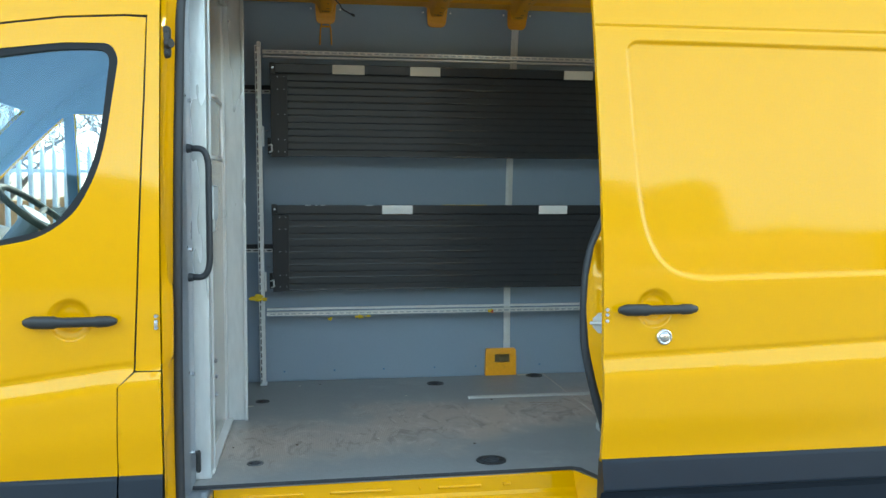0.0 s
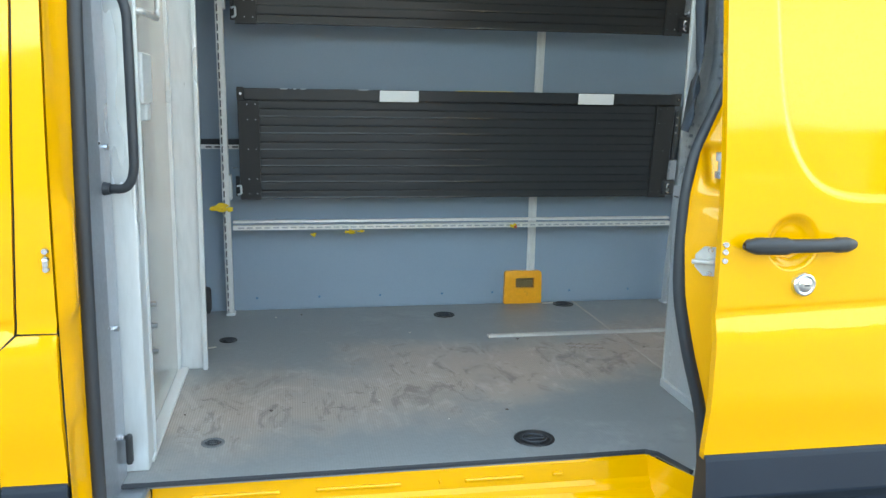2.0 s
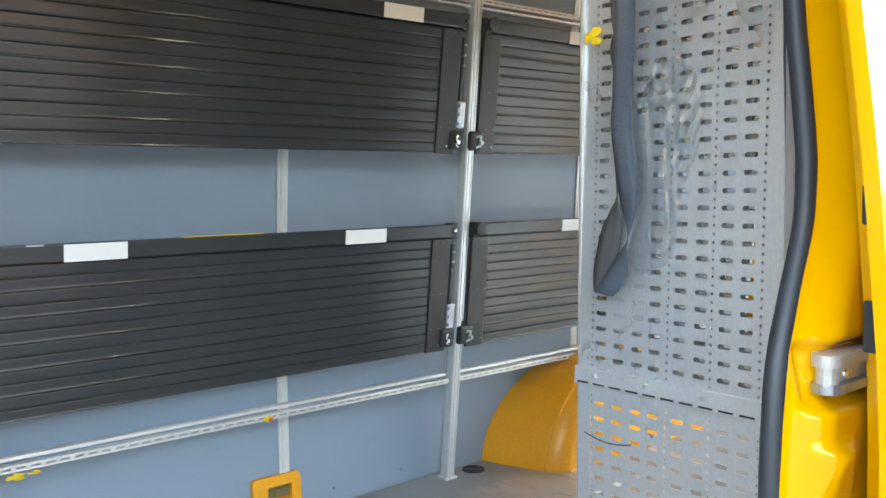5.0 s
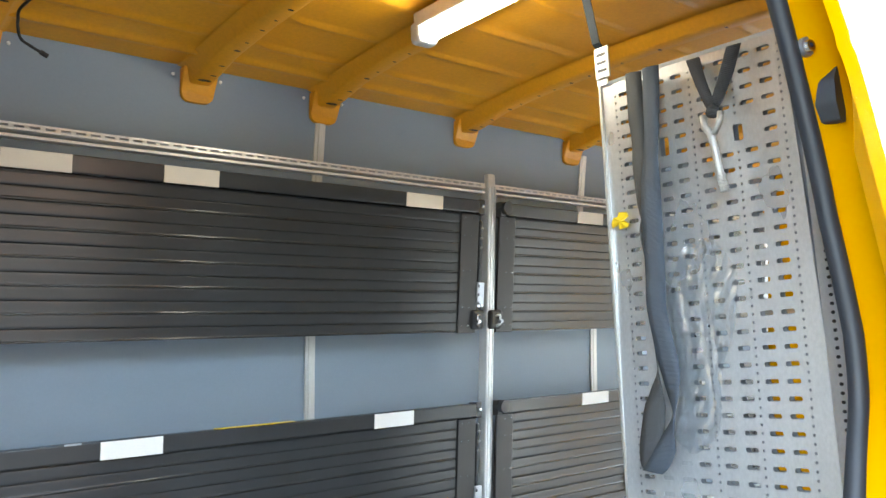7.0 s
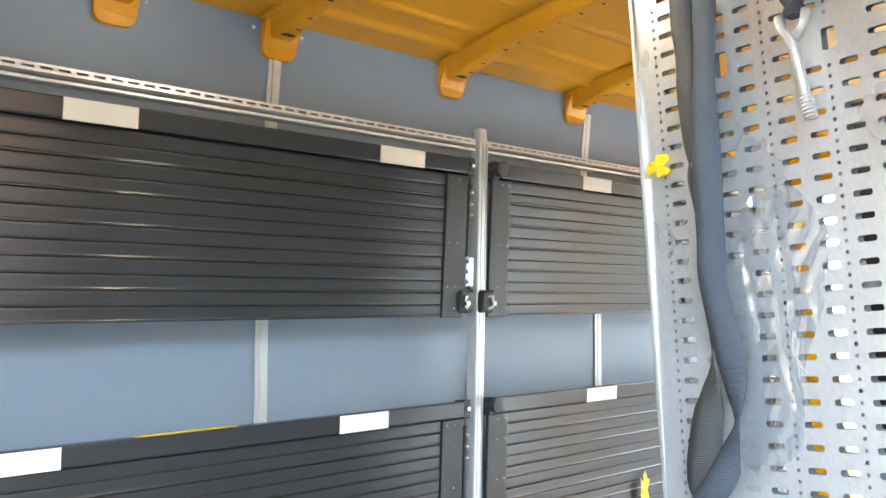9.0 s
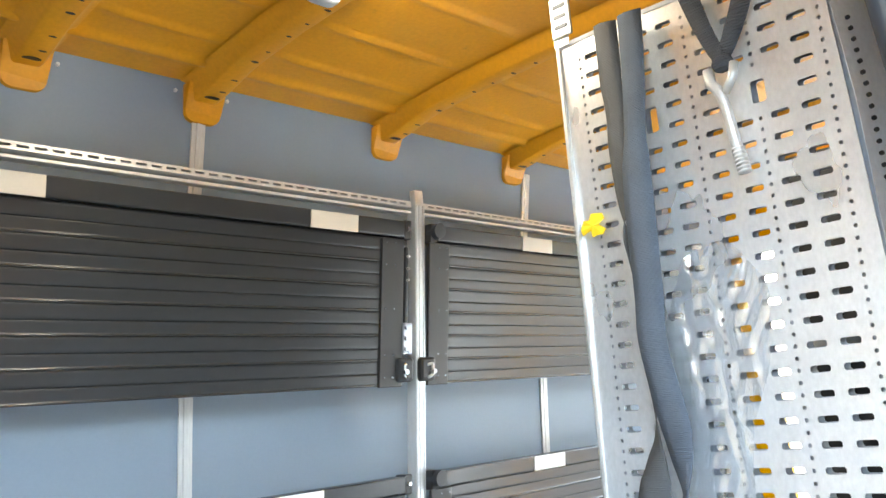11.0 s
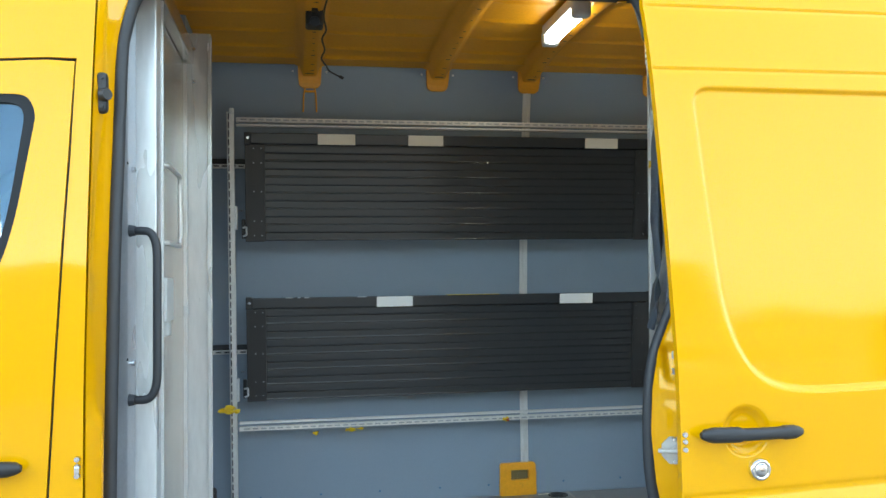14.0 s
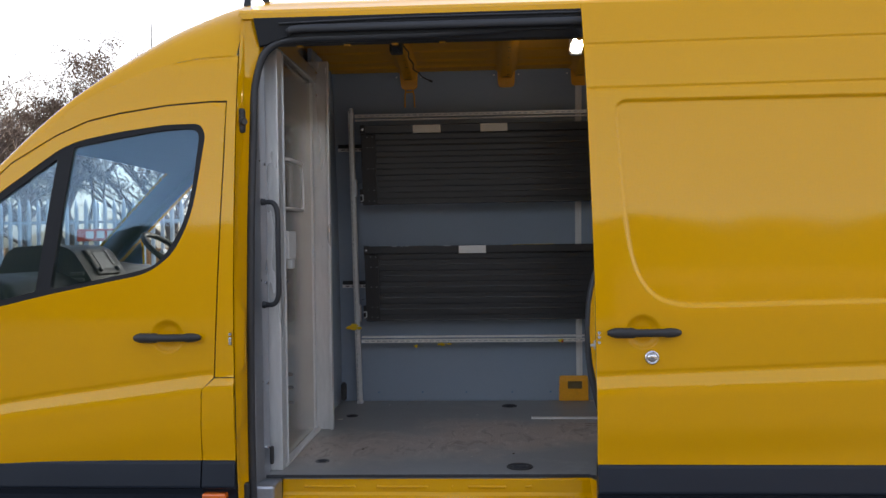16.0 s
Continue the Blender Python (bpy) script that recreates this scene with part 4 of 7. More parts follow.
def build_opening():
    line = [(p[0], float(seal_y(p[1])), p[1]) for p in finer(SEAL_L + SEAL_R, 4)]
    bm = bmesh.new()
    tube(bm, line, 0.0165, 14, side=(0, 1, 0))
    seal = part("door_seal", bm, RUBBER, van, "thick black rubber seal round the side opening", smooth=True)
    # left jamb: a stepped pressing between outer sheet and seal
    zs = np.linspace(0.45, 2.60, 120)
    rows = []
    for z in zs:
        lean = float(side_y(z)) - 2.826
        w = 0.006 * math.sin(z * 6.0) + 0.014 * float(ramp01((0.14 - abs(z - 1.28)) / 0.04)) + 0.008 * float(ramp01((0.10 - abs(z - 1.0)) / 0.05))
        xs = np.interp(z, [q[1] for q in SEAL_L[:7]], [q[0] for q in SEAL_L[:7]])
        ys = float(seal_y(z))
        yo = 2.829 + lean
        yi = ys - 0.012 - yo
        rows.append([(-0.411, yo, z), (-0.409, yo + 0.09 * yi, z), (-0.405 + w, yo + 0.25 * yi, z), (-0.402 + w, yo + 0.47 * yi, z),
                     (-0.396 + w * 0.5, yo + 0.70 * yi, z), (xs - 0.012, ys - 0.012, z), (xs + 0.0, ys + 0.03, z)])
    bm = bmesh.new()
    sheet(bm, rows)
    part("front_jamb", bm, YELLOW, van, "yellow stepped door pillar", smooth=True)
    latch = part("pillar_latch", boxed(-0.412, -0.384, 2.918, 2.948, 2.115, 2.215, 0.010), PLASTIC, van, "black door catch on the pillar")
    for z in (2.13, 2.20):
        part("screw", cyl(bmesh.new(), (-0.395, 2.920, z), (-0.395, 2.914, z), 0.005, 0.004, 10), RUBBER, latch)
    part("catch_eye", cyl(bmesh.new(), (-0.392, 2.920, 2.158), (-0.380, 2.910, 2.158), 0.017, 0.014, 14), PLASTIC, latch)
    part("lower_catch", boxed(-0.412, -0.385, 2.90, 2.93, 0.60, 0.69, 0.008), PLASTIC, van, "black lower door catch")
    # right jamb: pressed face behind the slid door
    outer = [(x, z) for x, z in SEAL_R[3:]] + [(1.42, 0.55), (1.42, 2.475), (1.022, 2.475)]

    def jamb_depth(x, z):
        s = np.array([np.interp(v, [q[1] for q in SEAL_R[::-1]], [q[0] for q in SEAL_R[::-1]]) for v in z])
        d = x - s
        y = seal_y(z) - 0.012 - 0.05 * ramp01(d / 0.07)
        # roller pocket and triangular swage
        pocket = ramp01((0.060 - np.abs(z - 1.465)) / 0.026) * ramp01((x - 1.028) / 0.03)
        y = y + 0.030 * pocket
        tri = np.clip(np.minimum(np.minimum((1.362 - z) / 0.016, (z - 1.26) / 0.085), (0.055 - np.abs(x - 1.082)) / 0.045), 0, 1)
        y = y - 0.022 * tri
        y = y + 0.02 * ramp01((x - 1.13) / 0.03) * ramp01((1.25 - z) / 0.04)
        return y - 0.006 * np.sin(z * 5.0 + 0.6)
    part("rear_jamb", skin(outer, [], jamb_depth, 0.008, 0.0), YELLOW, van, "yellow pressed rear door pillar")
    # roller arm of the sliding door
    def leaf(z0, z1):
        bm2 = bmesh.new()
        rim = [(1.185, 2.878), (1.185, 2.925)] + [(1.072 + 0.0235 * math.cos(v), 2.9015 + 0.0235 * math.sin(v)) for v in np.linspace(math.pi / 2, 1.5 * math.pi, 14)]
        lo, hi = [bm2.verts.new((x, y, z0)) for x, y in rim], [bm2.verts.new((x, y, z1)) for x, y in rim]
        bm2.faces.new(lo[::-1])
        bm2.faces.new(hi)
        for i in range(len(rim)):
            bm2.faces.new((lo[i], lo[(i + 1) % len(rim)], hi[(i + 1) % len(rim)], hi[i]))
        bmesh.ops.bevel(bm2, geom=[e for e in bm2.edges if e.calc_face_angle(0) > 0.6], offset=0.003, segments=2, affect="EDGES")
        return bm2
    arm = part("roller_bracket", leaf(1.482, 1.501), RAIL, van, "galvanised roller bracket of the sliding door")
    part("lower_leaf", leaf(1.441, 1.455), PLATE, arm)
    part("roller", cyl(bmesh.new(), (1.072, 2.902, 1.455), (1.072, 2.902, 1.482), 0.017, 0.017, 18), RAIL, arm)
    part("spacer", boxed(1.086, 1.185, 2.888, 2.93, 1.455, 1.482, 0.004), RAIL, arm)
    part("bolt", cyl(bmesh.new(), (1.100, 2.892, 1.468), (1.100, 2.884, 1.468), 0.008, 0.006, 12), CHROME, arm)
    octagon = [(1.041 + 0.032 * math.cos(a), 1.243 + 0.036 * math.sin(a)) for a in np.linspace(0.39, 0.39 + math.tau, 8, endpoint=False)]
    bm = skin(octagon, [], lambda a, b: 0 * a + 2.887, 0.02, 0.012)
    st = part("striker_plate", bm, RAIL, van, "zinc striker plate with a locking tongue")
    part("hub", cyl(bmesh.new(), (1.046, 2.89, 1.243), (1.046, 2.876, 1.243), 0.012, 0.010, 16), RAIL, st)
    part("tongue", boxed(1.004, 1.052, 2.864, 2.880, 1.239, 1.249, 0.003), RAIL, st)
    for z in (1.270, 1.215):
        part("screw", cyl(bmesh.new(), (1.042, 2.89, z), (1.042, 2.882, z), 0.007, 0.005, 12), CHROME, st)
    turn = Matrix.Translation((1.041, 2.887, 1.243)) @ Matrix.Rotation(radians(-26), 4, "Z") @ Matrix.Diagonal((1.12, 1, 1.05, 1)) @ Matrix.Translation((-1.041, -2.887, -1.243))
    for ob in [st] + list(st.children):
        ob.data.transform(turn)
    # bolt with its washer, and the rubber wedge that the closed door rests on
    at = (1.094, float(jamb_depth(np.array([1.094]), np.array([2.302]))[0]), 2.302)
    near = lambda d: (at[0] - 0.25 * d, at[1] - d, at[2])
    wash = part("washer", cyl(bmesh.new(), near(-0.004), near(0.004), 0.0185, 0.0165, 24), PLATE, van, "dark zinc washer on the pillar")
    part("bolt_head", cyl(bmesh.new(), near(0.003), near(0.010), 0.0125, 0.0095, 18), CHROME, wash, "domed steel bolt head")
    part("socket", cyl(bmesh.new(), near(0.008), near(0.0105), 0.0045, 0.0045, 6), PLASTIC, wash)
    wedge = bmesh.new()
    side = rounded([(1.112, 2.240), (1.130, 2.268), (1.146, 2.196), (1.140, 2.166), (1.120, 2.166), (1.110, 2.200)], 0.006)
    lo, hi = [wedge.verts.new((p.x, 2.985, p.y)) for p in side], [wedge.verts.new((p.x + 0.004, 2.946, p.y)) for p in side]
    wedge.faces.new(hi)
    for i in range(len(side)):
        wedge.faces.new((lo[i], lo[(i + 1) % len(side)], hi[(i + 1) % len(side)], hi[i]))
    bmesh.ops.recalc_face_normals(wedge, faces=wedge.faces[:])
    part("buffer", wedge, RUBBER, van, "black rubber wedge on the pillar")
    # guide rail over the opening, and the dark liner behind it
    housing = skin([(-0.357, 2.592), (-0.335, 2.478), (-0.30, 2.488), (-0.22, 2.514), (1.25, 2.516), (1.25, 2.592)], [], lambda a, b: 0 * a + 2.976 + 0.010 * (2.592 - b) / 0.1, 0.04, 0.02)
    gr = part("guide_rail", housing, DASH, van, "black upper door guide rail")
    nose_line = [(-0.215, 2.980, 2.530), (-0.200, 2.969, 2.538)] + [(x, 2.968, 2.542) for x in np.linspace(-0.16, 1.25, 20)]
    part("rail_lip", tube(bmesh.new(), nose_line, 0.016, 12, flat=0.6, side=(0, 1, 0)), RUBBER, gr, smooth=True)
    part("upper_lip", tube(bmesh.new(), [(x, 2.973, 2.566 + 0.012 * min(1.0, (x + 0.25) / 0.5)) for x in np.linspace(-0.25, 1.25, 20)], 0.004, 8, side=(0, 1, 0)), RUBBER, gr, smooth=True)
    bm = bmesh.new()
    sheet(bm, [[(x, y, z) for y, z in ((2.995, 2.545), (3.00, 2.512), (3.02, 2.492), (3.06, 2.490), (3.07, 2.58))] for x in np.linspace(-0.27, 1.06, 20)])
    head = part("head_liner", bm, PLASTIC, van, "dark trim strip inside the opening head")
    for x in (-0.18, 0.02, 0.22, 0.42, 0.99):
        part("tab", boxed(x - 0.014, x + 0.014, 3.045, 3.075, 2.486, 2.505, 0.004), YELLOW_IN, head, "yellow tab")
    part("head_panel", boxed(-0.40, 1.30, 3.012, 3.03, 2.535, 2.60, 0.004), YELLOW_IN, van)
    # step well under the opening
    bm = bmesh.new()
    sheet(bm, [[(x, y, z) for y, z in ((3.105, 0.662), (3.098, 0.652), (3.094, 0.600), (3.086, 0.588), (3.082, 0.572), (3.070, 0.560), (3.060, 0.545))] for x in np.linspace(-0.292, 1.035, 30)])
    ribs = []
    for x0, x1, z in ((-0.20, 0.02, 0.622), (0.11, 0.33, 0.622), (0.50, 0.66, 0.622), (0.74, 0.77, 0.624), (0.43, 0.436, 0.622)):
        ribs.append(boxed(x0, x1, 3.088, 3.10, z - 0.006, z + 0.006, 0.004))
    riser = part("step_riser", bm, YELLOW, van, "yellow ribbed riser under the floor edge")
    for rb in ribs:
        part("rib", rb, YELLOW, riser)
    bm = bmesh.new()
    sheet(bm, [[(1.010 + dx + 0.075 * s, 3.10 - 0.17 * s, z) for dx, z in ((0.0, 0.662), (0.004, 0.60), (0.0, 0.545))] for s in np.linspace(0, 1, 6)])
    part("step_end", bm, YELLOW, van)
    bm = bmesh.new()
    box(bm, -0.40, 1.12, 2.845, 3.08, 0.50, 0.545, 0.012)
    tread = part("step_tread", bm, SKIRT, van, "dark grey plastic step tread")
    for x in np.linspace(-0.33, 1.05, 24):
        part("grip_bar", boxed(x, x + 0.03, 2.88, 3.05, 0.543, 0.549), SKIRT, tread)
    part("step_side", boxed(-0.41, -0.294, 2.96, 3.10, 0.50, 0.662, 0.012), PLATE, van, "grey step end plate")


def build_sliding_door():
    x0, x1 = 0.992, 2.36
    outer = [(x0 - 0.012, 2.60), (x0 - 0.002, 2.25), (x0 + 0.012, 1.5), (x0 + 0.014, 0.790), (x1, 0.790), (x1, 2.60)]
    rec = rounded([(1.098, 2.197), (1.121, 1.76), (1.146, 1.575), (1.190, 1.478), (1.25, 1.424), (1.345, 1.404), (2.29, 1.420), (2.31, 2.197)], [0.05, 0.2, 0.1, 0.06, 0.06, 0.06, 0.10, 0.06], 6)
    rec = [tuple(p) for p in rec]

    def depth(x, z):
        p = np.stack([x, z], 1)
        sd = near_line(p, rec) * np.where(inside(p, rec), 1, -1)
        d = side_y(z) - 0.056 + 0.010 * ramp01((sd + 0.005) / 0.010)
        for zc in (2.247, 2.427):
            d = d + 0.004 * ramp01((0.006 - np.abs(z - zc - 0.006 * (x - 1))) / 0.005)
        d = d + crease(x, z, 1.146 + 0.036 * (x - 1.011))
        r = np.hypot(x - 1.181, z - 1.308)
        return d + 0.022 * ramp01(1.5 * (1 - (r / 0.066) ** 2))
    extra = along(rec, (-0.012, -0.0055, -0.002, 0.002, 0.0055, 0.012), 0.012)
    for zc in (2.247, 2.427):
        extra += along([(x, zc + 0.006 * (x - 1)) for x in np.linspace(x0 + 0.004, x1 - 0.004, 60)], (-0.012, -0.006, -0.0012, 0.0012, 0.006, 0.012), 0.02, False)
    extra += along([(x, 1.146 + 0.036 * (x - 1.011)) for x in np.linspace(x0 + 0.02, x1 - 0.02, 60)], (-0.082, -0.06, -0.035, -0.012, 0, 0.006, 0.012, 0.018), 0.02, False)
    extra += ring(1.181, 1.308, (0.03, 0.036, 0.045, 0.055, 0.064, 0.07))
    door = part("sliding_door", skin(outer, [], depth, 0.02, 0.022, extra), YELLOW, van, "yellow sliding side door, slid open along the body")
    h = part("handle", handle_bm(1.044, 1.318, 1.307, 2.742), PLASTIC, door, "black plastic bar handle", smooth=True)
    for x in (1.07, 1.30):
        part("foot", cyl(bmesh.new(), (x, 2.78, 1.307), (x, 2.745, 1.307), 0.011, 0.011, 10), PLASTIC, h)
    bm = bmesh.new()
    prof = [(0.029, 2.785), (0.0285, 2.763), (0.026, 2.757), (0.021, 2.754), (0.0185, 2.757), (0.0165, 2.757), (0.0150, 2.7535), (0.010, 2.7515), (0.0, 2.751)]
    sheet(bm, [[(1.212 + rr * math.cos(a), y, 1.211 + rr * math.sin(a)) for a in np.linspace(0, math.tau, 33)] for rr, y in prof])
    lock = part("lock", bm, CHROME, door, "round silver key lock", smooth=True)
    part("slot", boxed(1.206, 1.218, 2.7495, 2.755, 1.2095, 1.2125), PLASTIC, lock)
    skirt = rubbing_panel(x0 + 0.014, x1, -0.056)
    part("lower_trim", skirt, SKIRT, door, "dark grey plastic rubbing panel")
    inner = skin([(x0 + 0.09, 2.58), (x0 + 0.10, 0.82), (x1 - 0.02, 0.82), (x1 - 0.02, 2.58)], [], lambda a, b: side_y(b) - 0.004, 0.06, -0.03)
    part("inner_panel", inner, YELLOW, door)
    bm = bmesh.new()
    for z in (1.305, 1.288, 1.268):
        cyl(bm, (1.016, 2.772, z), (1.016, 2.766, z), 0.009, 0.006, 10)
    part("edge_guide", bm, CHROME, door, "small zinc guide on the door edge")
    for z0, z1, wd in ((1.70, 1.76, 0.022), (1.76, 1.95, 0.010), (1.505, 1.585, 0.010)):
        part("edge_seal", boxed(1.108 - wd, 1.108, 2.838, 2.862, z0, z1, 0.004), RUBBER, door, "black rubber stop on the door's edge")


build_shell()
build_cab_side()
build_opening()
build_sliding_door()


# ---- cab interior ----
def build_cab():
    bm = bmesh.new()
    prof = [(-2.0, 1.42), (-1.75, 1.52), (-1.55, 1.545), (-1.42, 1.50), (-1.36, 1.38), (-1.38, 1.10), (-1.5, 0.9)]
    sheet(bm, [[(x, y, z + 0.03 * math.exp(-((y - 4.25) / 0.25) ** 2)) for x, z in prof] for y in np.linspace(2.92, 4.72, 20)])
    dash = part("dashboard", thick(bm, 0.03), DASH, van, "dark grey dashboard with a raised centre console", smooth=True)
    hump = bmesh.new()
    outline = rounded([(-1.72, 1.52), (-1.66, 1.66), (-1.45, 1.672), (-1.34, 1.655), (-1.235, 1.49), (-1.20, 1.36), (-1.30, 1.10), (-1.6, 1.1)], [0, 0.06, 0.06, 0.05, 0.05, 0.05, 0, 0])
    a = [hump.verts.new((p.x, 3.56, p.y)) for p in outline]
    b = [hump.verts.new((p.x, 3.98, p.y)) for p in outline]
    hump.faces.new(a)
    hump.faces.new(b[::-1])
    for i in range(len(a)):
        hump.faces.new((a[i], b[i], b[(i + 1) % len(b)], a[(i + 1) % len(a)]))
    bmesh.ops.bevel(hump, geom=[e for e in hump.edges if e.calc_face_angle(0) > 1.2], offset=0.012, segments=2, affect="EDGES")
    con = part("centre_console", hump, DASH, dash, "dark console with a radio")
    # radio face on the sloping front of the console
    up = Vector((-0.105, 0, 0.165)).normalized()
    out = Vector((up.z, 0, -up.x))
    mid = Vector((-1.290, 3.77, 1.578))
    m = Matrix.Identity(4)
    for i, ax in enumerate((Vector((0, 1, 0)), up, out)):
        for k in range(3):
            m[k][i] = ax[k]
    m.translation = mid

    def placed(bm2):
        bmesh.ops.transform(bm2, matrix=m, verts=bm2.verts[:])
        return bm2
    part("radio", placed(boxed(-0.12, 0.12, -0.075, 0.075, -0.01, 0.012, 0.006)), DASH, dash, "black radio unit")
    part("screen", placed(boxed(-0.065, 0.065, -0.045, 0.055, 0.010, 0.014, 0.002)), SCREEN, dash, "grey radio screen")
    for s in (-1, 1):
        part("knob", placed(cyl(bmesh.new(), (s * 0.095, -0.05, 0.01), (s * 0.095, -0.05, 0.03), 0.014, 0.012, 16)), PLASTIC, dash, "black knob")
        for k in range(4):
            part("button", placed(boxed(s * 0.095 - 0.014, s * 0.095 + 0.014, -0.022 + k * 0.024, -0.006 + k * 0.024, 0.01, 0.016, 0.002)), PLASTIC, dash)
    part("side_trim", boxed(-1.60, -1.37, 3.545, 3.566, 1.16, 1.47, 0.02), TRIM_IN, dash, "light grey lower console trim")
    for k in range(4):
        part("vent_bar", boxed(-1.345, -1.275, 3.548, 3.564, 1.43 + 0.03 * k, 1.445 + 0.03 * k, 0.003), PLASTIC, dash)
    for ob in dash.children_recursive:
        ob.data.transform(Matrix.Translation((-0.105, 0, 0)))
    bm = bmesh.new()
    ctr, axis = Vector((-1.20, 4.26, 1.60)), Vector((0.62, 0, 0.78)).normalized()
    u = Vector((0, 1, 0))
    v = axis.cross(u)
    tube(bm, [ctr + (u * math.cos(k * math.tau / 40) + v * math.sin(k * math.tau / 40)) * 0.20 for k in range(40)], 0.016, 8, closed=True)
    for ang in (0.15, math.pi - 0.15, 1.5 * math.pi):
        tube(bm, [ctr - axis * 0.03, ctr + (u * math.cos(ang) + v * math.sin(ang)) * 0.195], 0.014, 6)
    sw = part("steering_wheel", bm, DASH, van, "black four-spoke steering wheel", smooth=True)
    hub = bmesh.new()
    cyl(hub, ctr - axis * 0.20, ctr - axis * 0.035, 0.05, 0.05, 16)
    cyl(hub, ctr - axis * 0.04, ctr - axis * 0.005, 0.085, 0.07, 24)
    part("hub", hub, TRIM_IN, sw, "grey steering wheel hub")
    for y in (3.25, 4.28):
        sb = boxed(-0.98, -0.50, y - 0.24, y + 0.24, 0.98, 1.14, 0.05, 3)
        seat = part("seat", sb, DASH, van, "dark grey fabric cab seat")
        bk = boxed(-0.07, 0.07, -0.24, 0.24, 0.0, 0.62, 0.05, 3)
        bmesh.ops.transform(bk, matrix=pose(-0.56, y, 1.10, 0, 12, 0), verts=bk.verts[:])
        part("backrest", bk, DASH, seat)
    bm = bmesh.new()
    sheet(bm, [[(-0.415, y, z) for y in (float(side_y(z)) + 0.06, 2 * MID_Y - float(side_y(z)) - 0.06)] for z in np.linspace(0.5, 2.62, 12)])
    part("cab_rear_trim", thick(bm, 0.01), TRIM_IN, van)
    part("cab_floor", boxed(-1.9, -0.42, 2.88, 4.74, 0.70, 0.74), DASH, van)
    part("sticker", boxed(-1.262, -1.166, 4.690, 4.694, 1.572, 1.624), LABEL, van, "white sticker on the far window")
    for s, y in ((1, 2.80), (-1, 4.84)):
        arm = boxed(-1.86, -1.74, y - 0.16 * s - 0.10, y - 0.16 * s + 0.10, 1.42, 1.80, 0.04, 3)
        mir = part("mirror", arm, PLASTIC, van, "black door mirror")
        part("mirror_arm", boxed(-1.83, -1.77, min(y, y - 0.1 * s), max(y, y - 0.1 * s) + 0.05, 1.45, 1.50, 0.01), PLASTIC, mir)
        part("mirror_glass", boxed(-1.743, -1.737, y - 0.16 * s - 0.085, y - 0.16 * s + 0.085, 1.46, 1.76, 0.002), CHROME, mir)
    ant = bmesh.new()
    cyl(ant, (-1.13, 3.82, 2.28), (-1.131, 3.82, 2.81), 0.005, 0.003, 8)
    part("aerial", ant, PLASTIC, van, "thin black roof aerial")
    fin = bmesh.new()
    low = [fin.verts.new(p) for p in ((-0.490, 3.27, 2.66), (-0.350, 3.27, 2.66), (-0.350, 3.40, 2.68), (-0.490, 3.40, 2.68))]
    high = [fin.verts.new(p) for p in ((-0.478, 3.29, 2.86), (-0.392, 3.29, 2.86), (-0.392, 3.36, 2.86), (-0.478, 3.36, 2.86))]
    fin.faces.new(high)
    for i in range(4):
        fin.faces.new((low[i], low[(i + 1) % 4], high[(i + 1) % 4], high[i]))
    bmesh.ops.bevel(fin, geom=fin.edges[:], offset=0.006, segments=2, affect="EDGES")
    part("roof_fin", fin, SKIRT, van, "small blue-grey roof fin")


build_cab()


